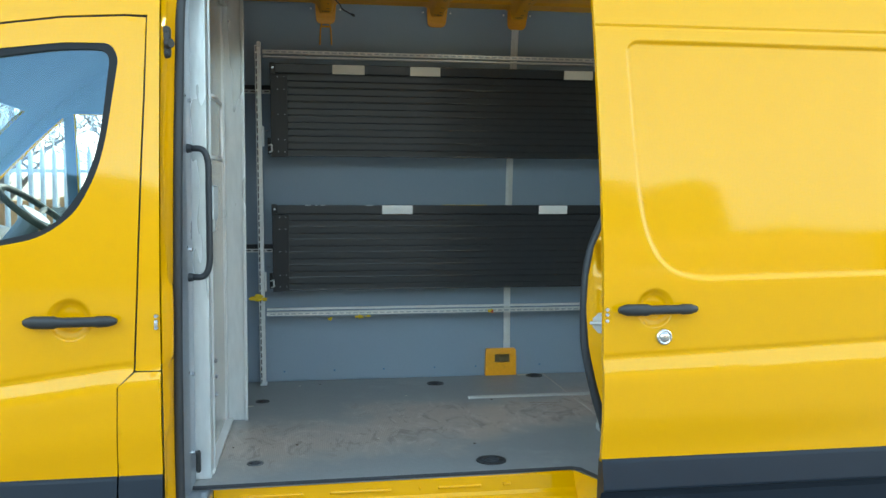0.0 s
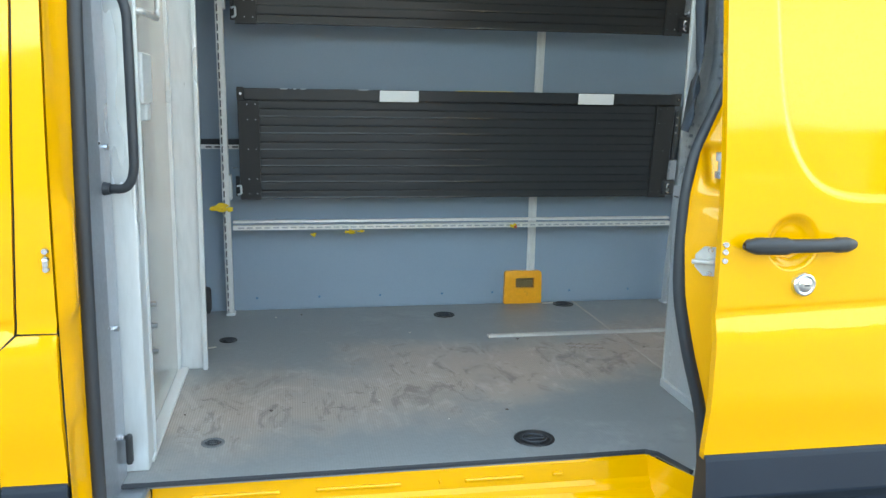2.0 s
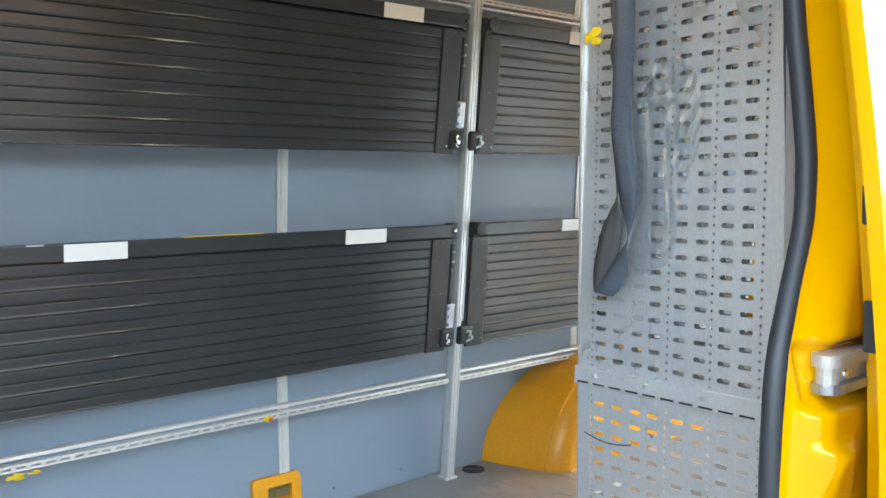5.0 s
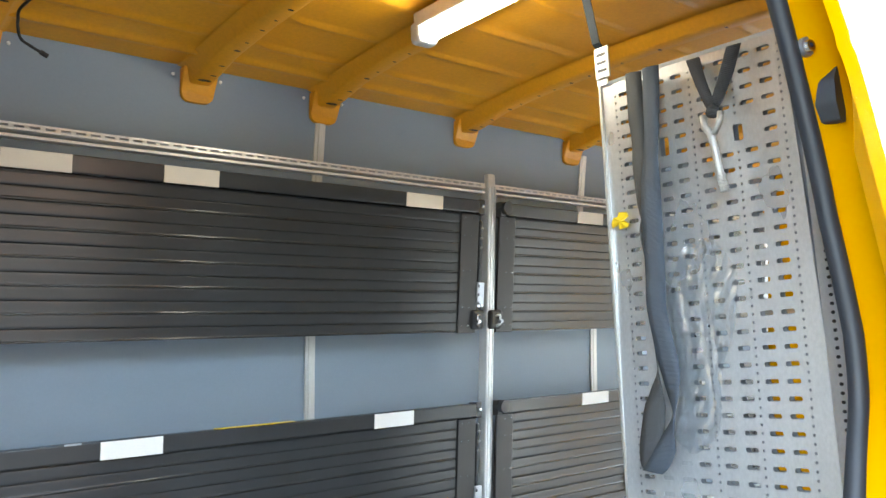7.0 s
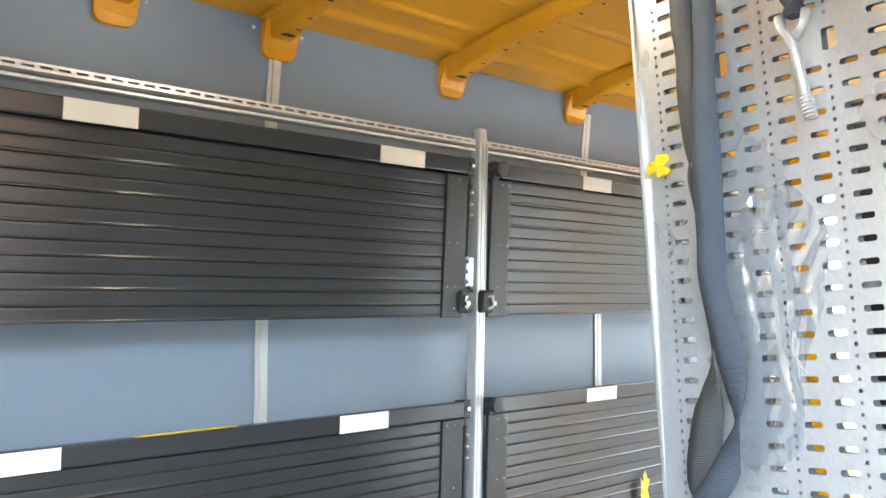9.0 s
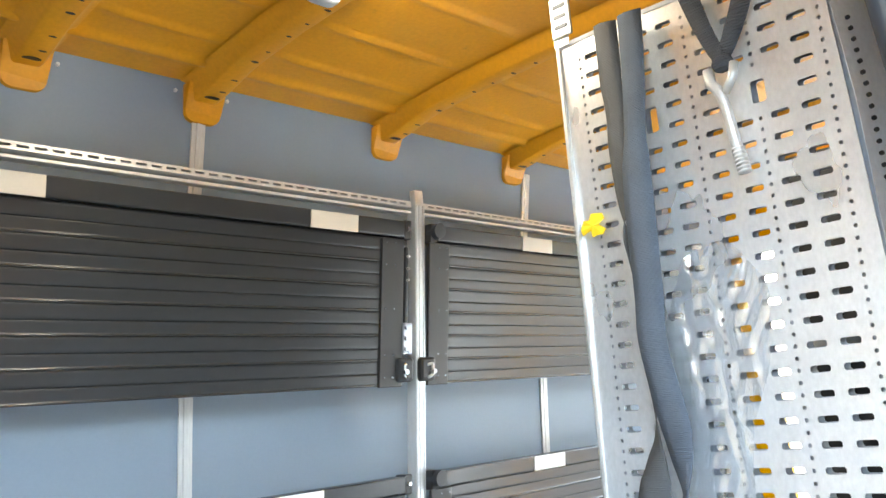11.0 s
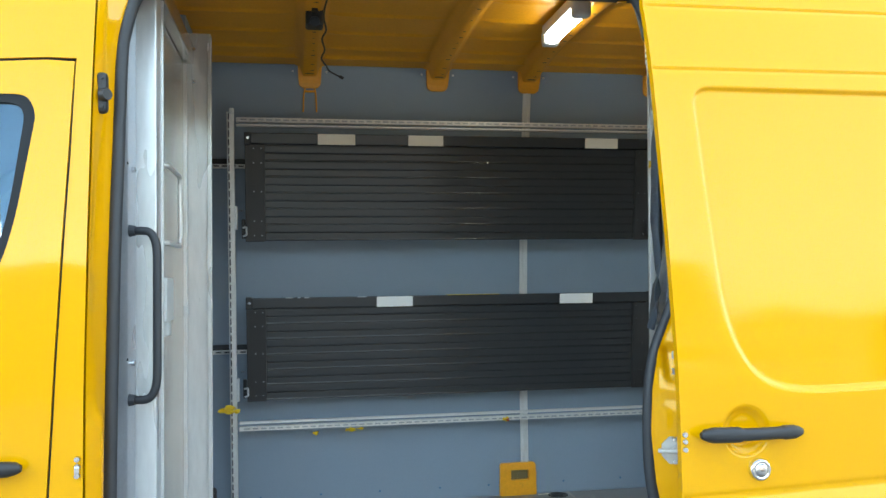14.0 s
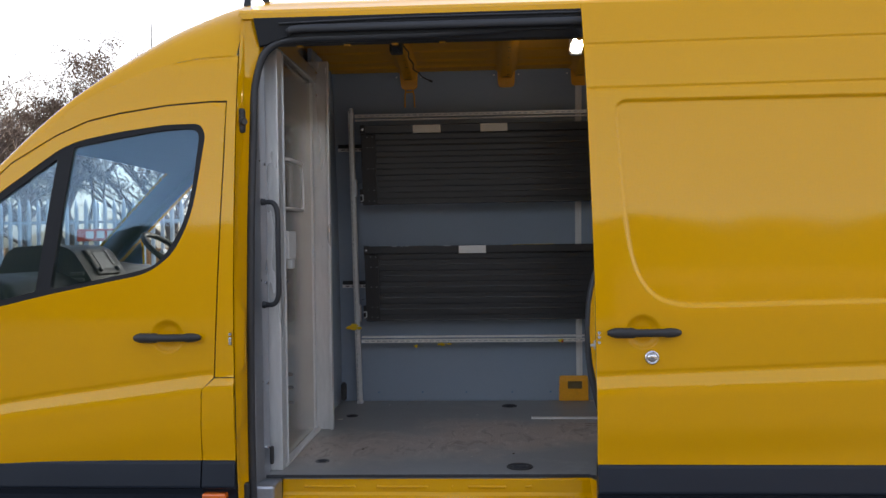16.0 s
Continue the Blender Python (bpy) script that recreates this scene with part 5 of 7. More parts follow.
# ---- bulkhead between cab and load space ----
def build_bulkhead():
    bh = thing("bulkhead", "silver-grey steel bulkhead with a sliding door and black grab handle", "bulkhead", (-0.33, 3.6, FLOOR_Z))
    # cover plate beside the seal
    bm = bmesh.new()
    sheet(bm, [[(-0.386, 2.985, z), (-0.376, 2.992, z), (-0.362, 3.06, z), (-0.356, 3.135, z), (-0.40, 3.15, z)] for z in np.linspace(0.60, 2.50, 20)])
    pl = part("cover_plate", bm, PLATE, bh, "grey steel cover plate")
    for z in (2.00, 1.495, 1.065, 0.79):
        b2 = bmesh.new()
        cyl(b2, (-0.362, 3.100, z), (-0.350, 3.097, z), 0.009, 0.007, 12)
        part("screw", b2, CHROME, pl)
        part("washer", cyl(bmesh.new(), (-0.369, 3.058, z + 0.012), (-0.361, 3.056, z + 0.012), 0.005, 0.004, 10), CHROME, pl)
    # black grab handle
    bm = bmesh.new()
    pts = rounded([(-0.362, 3.075, 1.838), (-0.290, 3.065, 1.838), (-0.290, 3.065, 1.402), (-0.362, 3.075, 1.402)], [0, 0.07, 0.07, 0], 8, False)
    tube(bm, pts, 0.011, 10, side=(0, 1, 0))
    gh = part("grab_handle", bm, RUBBER, bh, "black rubber-coated grab handle", smooth=True)
    for z in (1.838, 1.402):
        part("foot", cyl(bmesh.new(), (-0.366, 3.076, z), (-0.345, 3.073, z), 0.017, 0.013, 12), RUBBER, gh)
    # near column
    part("front_post", boxed(-0.375, -0.305, 3.150, 3.236, FLOOR_Z, 2.545, 0.004), BULK_EDGE, bh, "pale aluminium door post")
    part("post_lip", boxed(-0.312, -0.300, 3.236, 3.246, FLOOR_Z, 2.50, 0.002), BULK_EDGE, bh)
    # sliding bulkhead door
    door = part("bulkhead_door", boxed(-0.350, -0.333, 3.238, 3.952, FLOOR_Z + 0.012, 2.50, 0.003), BULK, bh, "plain silver-beige steel sliding door")
    part("door_edge", boxed(-0.336, -0.322, 3.925, 3.950, FLOOR_Z + 0.012, 2.50, 0.003), BULK_EDGE, door)
    bm = bmesh.new()
    pts = rounded([(-0.335, 3.33, 2.045), (-0.302, 3.33, 2.045), (-0.302, 3.60, 2.045), (-0.302, 3.60, 1.82), (-0.302, 3.33, 1.82), (-0.335, 3.33, 1.82)], [0, 0.02, 0.03, 0.03, 0.02, 0], 6, False)
    tube(bm, pts, 0.0075, 10)
    part("pull_handle", bm, ALU, door, "bent steel pull handle", smooth=True)
    lk = part("lock_box", boxed(-0.334, -0.300, 3.300, 3.440, 1.590, 1.718, 0.006), WHITE_BOX, door, "pale grey lock case")
    part("latch", boxed(-0.330, -0.305, 3.375, 3.43, 1.545, 1.592, 0.006), WHITE_BOX, lk)
    part("knob", cyl(bmesh.new(), (-0.332, 3.33, 1.49), (-0.312, 3.33, 1.49), 0.010, 0.008, 12), CHROME, door)
    for z in (1.065, 1.006, 0.936):
        part("bolt", cyl(bmesh.new(), (-0.334, 3.330, z), (-0.298, 3.330, z), 0.010, 0.008, 14), CHROME, door, "domed steel bolt")
    part("hinge_pin", boxed(-0.334, -0.318, 3.915, 3.945, 1.585, 1.625, 0.003), WHITE_BOX, door)
    # far column
    part("rear_post", boxed(-0.375, -0.240, 3.956, 4.002, FLOOR_Z, 2.62, 0.004), BULK_EDGE, bh, "broad pale aluminium post")
    part("post_fold", boxed(-0.252, -0.236, 3.940, 3.958, FLOOR_Z, 2.60, 0.003), BULK_EDGE, bh)
    part("floor_track", boxed(-0.335, -0.300, 3.20, 3.95, FLOOR_Z + 0.0005, FLOOR_Z + 0.012, 0.003), ALU, bh, "aluminium floor track")
    # header
    part("top_track", boxed(-0.345, -0.300, 3.10, 3.99, 2.505, 2.575, 0.006), BULK, bh, "folded steel top track")
    bm = bmesh.new()
    sheet(bm, [[(-0.37, y, z) for y in np.linspace(3.02, 4.72, 12)] for z in (2.54, 2.60, 2.72)])
    part("top_filler", thick(bm, 0.008), BULK, bh)
    for z in (2.56, 2.44):
        part("rivet", cyl(bmesh.new(), (-0.30, 3.957, z), (-0.30, 3.950, z), 0.008, 0.006, 10), CHROME, bh)
    # fixed panel between the far column and the wall
    bm = bmesh.new()
    sheet(bm, [[(-0.335, y, z) for y in np.linspace(4.0, 4.78, 8)] for z in np.linspace(FLOOR_Z - 0.01, 2.70, 12)])
    part("fixed_panel", thick(bm, 0.02), LINING, bh, "grey-blue fixed bulkhead panel")
    part("socket", boxed(-0.316, -0.285, 4.60, 4.66, 0.70, 0.81, 0.014), PLASTIC, bh, "black floor-level fitting")
    part("hook", boxed(-0.352, -0.336, 3.104, 3.128, 0.712, 0.790, 0.007), PLASTIC, bh, "black door stop")


build_bulkhead()


# ---- racking ----
def lean_y(z):
    """The line along which posts and folded shelves lean back towards the wall."""
    return 4.664 - 0.110 * (z - FLOOR_Z)


def slotted_strip(x0, x1, y, z, h, depth, pitch=0.036, slot=(0.024, 0.006)):
    """A slotted rail along x with real openings, and folded flanges."""
    holes = []
    n = int((x1 - x0 - 0.02) / pitch)
    for i in range(n):
        cx = x0 + 0.02 + pitch * i
        holes.append((cx, cx + slot[0]))
    bm = bmesh.new()
    xs = [x0] + [v for h2 in holes for v in h2] + [x1]
    za, zb = z + h * 0.5 - slot[1] / 2, z + h * 0.5 + slot[1] / 2
    lev = [z, za, zb, z + h]
    grid = [[bm.verts.new((x, y, q)) for x in xs] for q in lev]
    for j in range(3):
        for i in range(len(xs) - 1):
            if j == 1 and i % 2 == 1:
                continue
            bm.faces.new((grid[j][i], grid[j][i + 1], grid[j + 1][i + 1], grid[j + 1][i]))
    for q, s in ((z, 1), (z + h, -1)):
        a = [bm.verts.new(p) for p in ((x0, y, q), (x1, y, q), (x1, y + depth, q), (x0, y + depth, q))]
        bm.faces.new(a)
    return bm


def build_posts():
    # slotted angle post by the bulkhead
    p = thing("slotted_post", "slotted steel upright leaning against the side wall", "upright rail", (-0.2, 4.66, FLOOR_Z), "rack uprights")
    bm = bmesh.new()
    z0, z1 = FLOOR_Z, 2.435
    n = 48
    pitch = (z1 - z0) / n

    def at(x, dy, z):
        return (x, float(lean_y(z)) + dy, z)
    for i in range(n):
        za, zb = z0 + i * pitch, z0 + (i + 1) * pitch
        sa, sb = za + pitch * 0.13, za + pitch * 0.87
        lv = [za, sa, sb, zb]
        for j in range(3):
            for xa, xb, cut in ((-0.223, -0.2222, False), (-0.2222, -0.2145, True), (-0.2145, -0.196, False)):
                if j == 1 and cut:
                    continue
                bm.faces.new([bm.verts.new(at(x, 0, z)) for x, z in ((xa, lv[j]), (xb, lv[j]), (xb, lv[j + 1]), (xa, lv[j + 1]))])
            for ya, yb, cut in ((0, 0.012, True), (0.012, 0.024, True), (0.024, 0.04, False)):
                bm.faces.new([bm.verts.new(at(-0.196, dy, z)) for dy, z in ((ya, lv[j]), (yb, lv[j]), (yb, lv[j + 1]), (ya, lv[j + 1]))])
                if j == 1 and cut:
                    continue
                bm.faces.new([bm.verts.new(at(-0.223, dy, z)) for dy, z in ((ya, lv[j]), (yb, lv[j]), (yb, lv[j + 1]), (ya, lv[j + 1]))])
    bmesh.ops.remove_doubles(bm, verts=bm.verts[:], dist=0.0004)
    part("rail", thick(bm, 0.002), ALU, p, "slotted steel section")
    core = bmesh.new()
    sheet(core, [[at(x, dy, z) for x, dy in ((-0.221, 0.036), (-0.198, 0.036))] for z in (z0, z1)])
    part("back_web", core, PLASTIC, p)
    part("foot", boxed(-0.227, -0.190, 4.655, 4.71, FLOOR_Z, FLOOR_Z + 0.012, 0.003), GALV, p)
    part("top_cap", boxed(-0.214, -0.194, float(lean_y(2.44)) - 0.004, float(lean_y(2.44)) + 0.02, 2.425, 2.452, 0.004), GALV, p)
    for z in (2.02, 1.27):
        br = boxed(-0.196, -0.184, float(lean_y(z)) - 0.006, float(lean_y(z)) + 0.03, z - 0.085, z + 0.015, 0.003)
        part("bracket", br, GALV, p, "small folded bracket")
    # aluminium channel post in the middle of the wall
    q = thing("channel_post", "pale grooved aluminium upright leaning against the side wall", "upright rail", (1.78, 4.66, FLOOR_Z), "rack uprights")

    def channel(x0, skew):
        bm2 = bmesh.new()
        prof = [(px * 0.75, py) for px, py in [(-0.024, 0.04), (-0.024, 0.004), (-0.020, 0.0), (-0.013, 0.0), (-0.012, 0.004), (-0.0095, 0.004), (-0.0085, 0.0), (0.0085, 0.0), (0.0095, 0.004), (0.012, 0.004), (0.013, 0.0), (0.020, 0.0), (0.024, 0.004), (0.024, 0.04)]]
        sheet(bm2, [[(x0 + skew * (z - FLOOR_Z) + px, float(lean_y(z)) + py, z) for px, py in prof] for z in (FLOOR_Z, 2.405)])
        return bm2
    part("channel", thick(channel(1.786, 0.0), 0.0015), BULK_EDGE, q, "grooved aluminium channel")
    part("top_pin", boxed(1.769, 1.803, float(lean_y(2.42)) + 0.006, float(lean_y(2.42)) + 0.03, 2.40, 2.452, 0.004), GALV, q)
    part("foot", boxed(1.758, 1.814, 4.658, 4.71, FLOOR_Z, FLOOR_Z + 0.010, 0.003), GALV, q)
    r = copy_thing(q, Matrix.Translation((3.72, 4.66, FLOOR_Z)))
    return p, q, r


def build_rails():
    for name, z, label in (("upper_rack_rail", 2.396, "slotted silver rail above the folded shelves"), ("lower_rack_rail", 1.052, "slotted silver rail below the folded shelves")):
        y = float(lean_y(z))
        t = thing(name, label, "rack rail", (0.8, y, z), "rack rails")
        for x0, x1 in ((-0.186, 1.752), (1.800, 3.70)):
            part("slotted_face", slotted_strip(x0, x1, y + 0.004, z, 0.018, 0.03), ALU, t)
            part("back_web", boxed(x0, x1, y + 0.030, y + 0.034, z, z + 0.018), PLATE, t)
            if z > 2:
                part("lower_lip", boxed(x0, x1, y + 0.006, y + 0.034, z - 0.018, z - 0.010, 0.002), ALU, t)
            else:
                part("upper_lip", boxed(x0, x1, y + 0.012, y + 0.040, z + 0.028, z + 0.038, 0.002), ALU, t)
    for z in (2.228, 1.395):
        y = float(wall_y(z)) - 0.022
        t = thing("wall_rail", "short slotted silver rail between bulkhead and post", "rack rail", (-0.25, y, z), "short wall rails")
        part("face", slotted_strip(-0.315, -0.14, y, z - 0.012, 0.018, 0.02), ALU, t)
        part("upper_lip", boxed(-0.315, -0.14, y + 0.004, y + 0.024, z + 0.010, z + 0.030, 0.002), RUBBER, t)
        part("back_web", boxed(-0.315, -0.14, y + 0.016, y + 0.022, z - 0.012, z + 0.01), RUBBER, t)


def build_shelf(x0, x1, zt, zb, labels, tape=False):
    """One folded-up shelf: a hollow front rail at the top, boards below it, end plates with rivets and hinge brackets."""
    yt = 4.470 if zt > 2 else 4.548
    tilt = 0.14 if zt > 2 else 0.12
    h = zt - zb

    def pt(bm2):
        """From the shelf's own plane (x, out of the wall, down) into the room."""
        for v in bm2.verts:
            x, y, z = v.co
            v.co = (x, yt + y + tilt * (-z), zt + z)
        return bm2
    t = thing("folding_shelf", "dark anthracite rack shelf of ribbed boards, folded up flat", "shelf", (x0, yt, zb), "folded rack shelves")
    mid = 0.020 if x0 < 1 else 0.0
    part("front_rail", pt(boxed(x0 + 0.026, x1 - 0.026 + mid, -0.016, 0.035, -0.046, 0.0, 0.004)), SHELF, t, "smooth dark top rail")
    for xa in (x0, x1 - 0.027 + mid):
        part("rail_end", pt(boxed(xa, xa + 0.027, -0.012, 0.030, -0.050, 0.004, 0.003)), SHELF_END, t, "dark steel rail end")
    n = int(round((h - 0.05) / 0.0635))
    bh = (h - 0.05) / n
    for i in range(n):
        bm = bmesh.new()
        prof = []
        for k in (0, 1):
            # each half: a flat face over a narrow groove; the lower one ends in a fine rolled lip
            za, zb2 = -0.05 - (i + k / 2) * bh, -0.05 - (i + k / 2 + 0.5) * bh
            prof += [(0.009, za - 0.0002), (0.0010, za - 0.0003), (0.0003, za - 0.0006), (0.0, za - 0.0014), (0.0, za - 0.006), (0.0, zb2 + 0.010)]
            if k:
                prof += [(-0.0018 * math.sin(v), zb2 + 0.0044 + 0.0018 * math.cos(v)) for v in np.linspace(0, math.pi, 7)]
            prof += [(0.0, zb2 + 0.0026), (0.0004, zb2 + 0.0021), (0.0012, zb2 + 0.0018), (0.009, zb2 + 0.0017)]
        sheet(bm, [[(x, y, z) for y, z in prof] for x in (x0 + 0.012, x1 - 0.012)])
        for f in bm.faces:
            if f.calc_center_median().y < -0.0001:
                f.material_index = 1
        part("board", pt(bm), SHELF, t, smooth=True).data.materials.append(SHELF_LIP)
    part("backing", pt(boxed(x0 + 0.015, x1 - 0.015, 0.010, 0.016, -h + 0.002, -0.04)), SHELF, t)
    for xa, xb in ((x0 + 0.002, x0 + 0.085), (x1 - 0.085, x1 - 0.002)):
        bm = boxed(xa, xb, -0.0065, 0.004, -h - 0.002, -0.050, 0.002)
        plate = part("end_plate", pt(bm), SHELF_END, t, "flat dark end plate")
        for k, s in enumerate((0.035, 0.19, 0.495, 0.81, 0.965)):
            for x in (xb - 0.014, xb - 0.046) if xa < x0 + 0.01 else (xa + 0.014, xa + 0.046):
                rv = cyl(bmesh.new(), (x, -0.006, -0.05 - s * (h - 0.06)), (x, -0.0105, -0.05 - s * (h - 0.06)), 0.0026, 0.0020, 8)
                part("rivet", pt(rv), PLATE if x < 0 else CHROME, plate)
    for x in (x0 + 0.016, x1 - 0.016 + mid):
        bm = cyl(bmesh.new(), (x, -0.016, -0.022), (x, -0.022, -0.022), 0.008, 0.006, 10)
        part("bolt", pt(bm), CHROME, t)
    # latches at both ends, and the hinge links beside the middle post
    for s, x in ((-1, x0), (1, x1)):
        lt = part("latch_plate", pt(boxed(min(x, x + s * 0.016), max(x, x + s * 0.016), 0.004, 0.026, -h + 0.012, -h + 0.095, 0.003)), SHELF_END, t, "small dark latch plate")
        hk = bmesh.new()
        pts = rounded([(x + s * 0.010, -0.016, -h + 0.056), (x - s * 0.006, -0.022, -h + 0.060), (x - s * 0.007, -0.022, -h + 0.026), (x + s * 0.008, -0.018, -h + 0.020)], [0, 0.005, 0.005, 0], 4, False)
        tube(hk, pts, 0.0042, 8, side=(1, 0, 0))
        part("latch_hook", pt(hk), WHITE_BOX if s < 0 else CHROME, lt, "bright latch hook", smooth=True)
        if s < 0 and x0 < 1:
            part("stud", pt(cyl(bmesh.new(), (x - 0.026, 0.002, -h + 0.130), (x - 0.006, 0.0, -h + 0.131), 0.0035, 0.003, 8)), CHROME, t, "small bright stud")
            continue
        if s > 0:
            # beside the middle post: a black arm, a grey link with pivots and a black catch block below
            arm = part("strut_arm", pt(boxed(min(x + s * 0.006, x + s * 0.020), max(x + s * 0.006, x + s * 0.020), -0.004, 0.012, -0.300, -0.070, 0.004)), RUBBER, t, "black folding strut arm")
            for z in (-0.098, -0.132, -0.165):
                part("pivot", pt(cyl(bmesh.new(), (x + s * 0.014, -0.012, z), (x + s * 0.014, 0.01, z), 0.0042, 0.0035, 12)), RAIL, arm)
            link = part("hinge_link", pt(boxed(min(x - s * 0.004, x + s * 0.034), max(x - s * 0.004, x + s * 0.034), -0.010, 0.012, -0.375, -0.285, 0.005)), PLATE, t, "flat steel hinge link")
            for z in (-0.300, -0.330, -0.360):
                part("pivot", pt(cyl(bmesh.new(), (x + s * 0.006, -0.018, z), (x + s * 0.006, 0.01, z), 0.0055, 0.0045, 12)), PLATE, link)
        part("catch_block", pt(boxed(min(x - s * 0.026, x + s * 0.036), max(x - s * 0.026, x + s * 0.036), -0.018, 0.014, -h + 0.010, -h + 0.078, 0.010)), RUBBER if s > 0 else SHELF_END, lt, "black plastic catch")
        part("latch_knob", pt(cyl(bmesh.new(), (x - s * 0.006, -0.034, -h + 0.036), (x - s * 0.006, -0.010, -h + 0.036), 0.007, 0.006, 14)), CHROME if s > 0 else PLATE, lt)
        if s < 0:
            part("end_knob", pt(cyl(bmesh.new(), (x + 0.022, -0.030, -0.020), (x + 0.022, 0.02, -0.020), 0.023, 0.023, 20)), RUBBER, t, "round black rail end")
    for a, b in labels:
        w = boxed(a, b, -0.0185, -0.0155, -0.047, -0.002, 0.0)
        part("label", pt(w), LABEL if zt > 2 else LABEL_WHITE, t, "blank cream paper label" if zt > 2 else "blank white paper label")
    if tape:
        for xa, wd in ((0.018, 0.030), (0.070, 0.012), (0.098, 0.022), (0.330, 0.04)):
            part("scuff", pt(boxed(xa, xa + wd, -0.0163, -0.012, -0.0035, 0.0006)), PLATE, t, "bare worn metal on the rail's edge")
        part("tape", pt(boxed(0.735, 0.975, -0.014, 0.02, 0.0005, 0.002)), TAPE, t, "strip of yellow tape")
    return t


def tape_scrap(x, y, z, w, h, seed, material=TAPE, axis="y"):
    """A torn scrap of tape, crumpled."""
    rnd = random.Random(seed)
    bm = bmesh.new()
    n = 15
    outline = []
    for k in range(n):
        a = k * math.tau / n
        r = rnd.uniform(0.72, 1.05) if k % 5 else rnd.uniform(0.35, 0.6)
        outline.append((w / 2 * r * math.cos(a), h / 2 * r * math.sin(a)))
    c = (0, 0)
    ring_v = [bm.verts.new((px, rnd.uniform(-0.003, 0.002), pz)) for px, pz in outline]
    mid = bm.verts.new((c[0], -0.003, c[1]))
    for k in range(n):
        bm.faces.new((mid, ring_v[k], ring_v[(k + 1) % n]))
    thick(bm, 0.0008)
    turn = pose(0, 0, 0, 0, 0, 0 if axis == "y" else -90)
    bmesh.ops.transform(bm, matrix=Matrix.Translation((x, y, z)) @ turn, verts=bm.verts[:])
    ob = part("tape_scrap", bm, material)
    return tagged(ob, "torn scrap of yellow tape stuck on the racking", "tape", "tape scraps")


def build_racks():
    build_posts()
    build_rails()
    build_shelf(-0.152, 1.708, 2.345, 1.884, [(0.160, 0.322), (0.555, 0.711), (1.370, 1.526)])
    build_shelf(-0.152, 1.708, 1.637, 1.186, [(0.416, 0.576), (1.260, 1.417)], True)
    build_shelf(1.806, 3.68, 2.345, 1.884, [(2.225, 2.378)])
    build_shelf(1.806, 3.68, 1.637, 1.186, [(2.262, 2.424), (3.1, 3.25)])
    for x, z, w, h, sd in ((0.145, 1.030, 0.030, 0.022, 1), (0.300, 1.040, 0.055, 0.024, 2), (0.345, 1.043, 0.04, 0.012, 3), (1.018, 1.058, 0.036, 0.030, 4)):
        tape_scrap(x, float(lean_y(z)) - 0.001, z, w, h, sd)
    tape_scrap(1.024, float(lean_y(1.055)) - 0.006, 1.055, 0.020, 0.018, 7, RED)
    tape_scrap(-0.235, 4.60, 1.150, 0.085, 0.045, 5)
    tape_scrap(-0.200, 4.598, 1.145, 0.050, 0.024, 6)
    tape_scrap(2.60, 4.572, 1.250, 0.06, 0.15, 8)


build_racks()


# ---- perforated end panel of the near rack ----
PX = 1.275


def panel_edge(z):
    """The near edge of the panel, which follows the body side."""
    return np.interp(z, [0.6, 1.3, 1.8, 2.2, 2.45], [3.06, 3.085, 3.095, 3.105, 3.125])


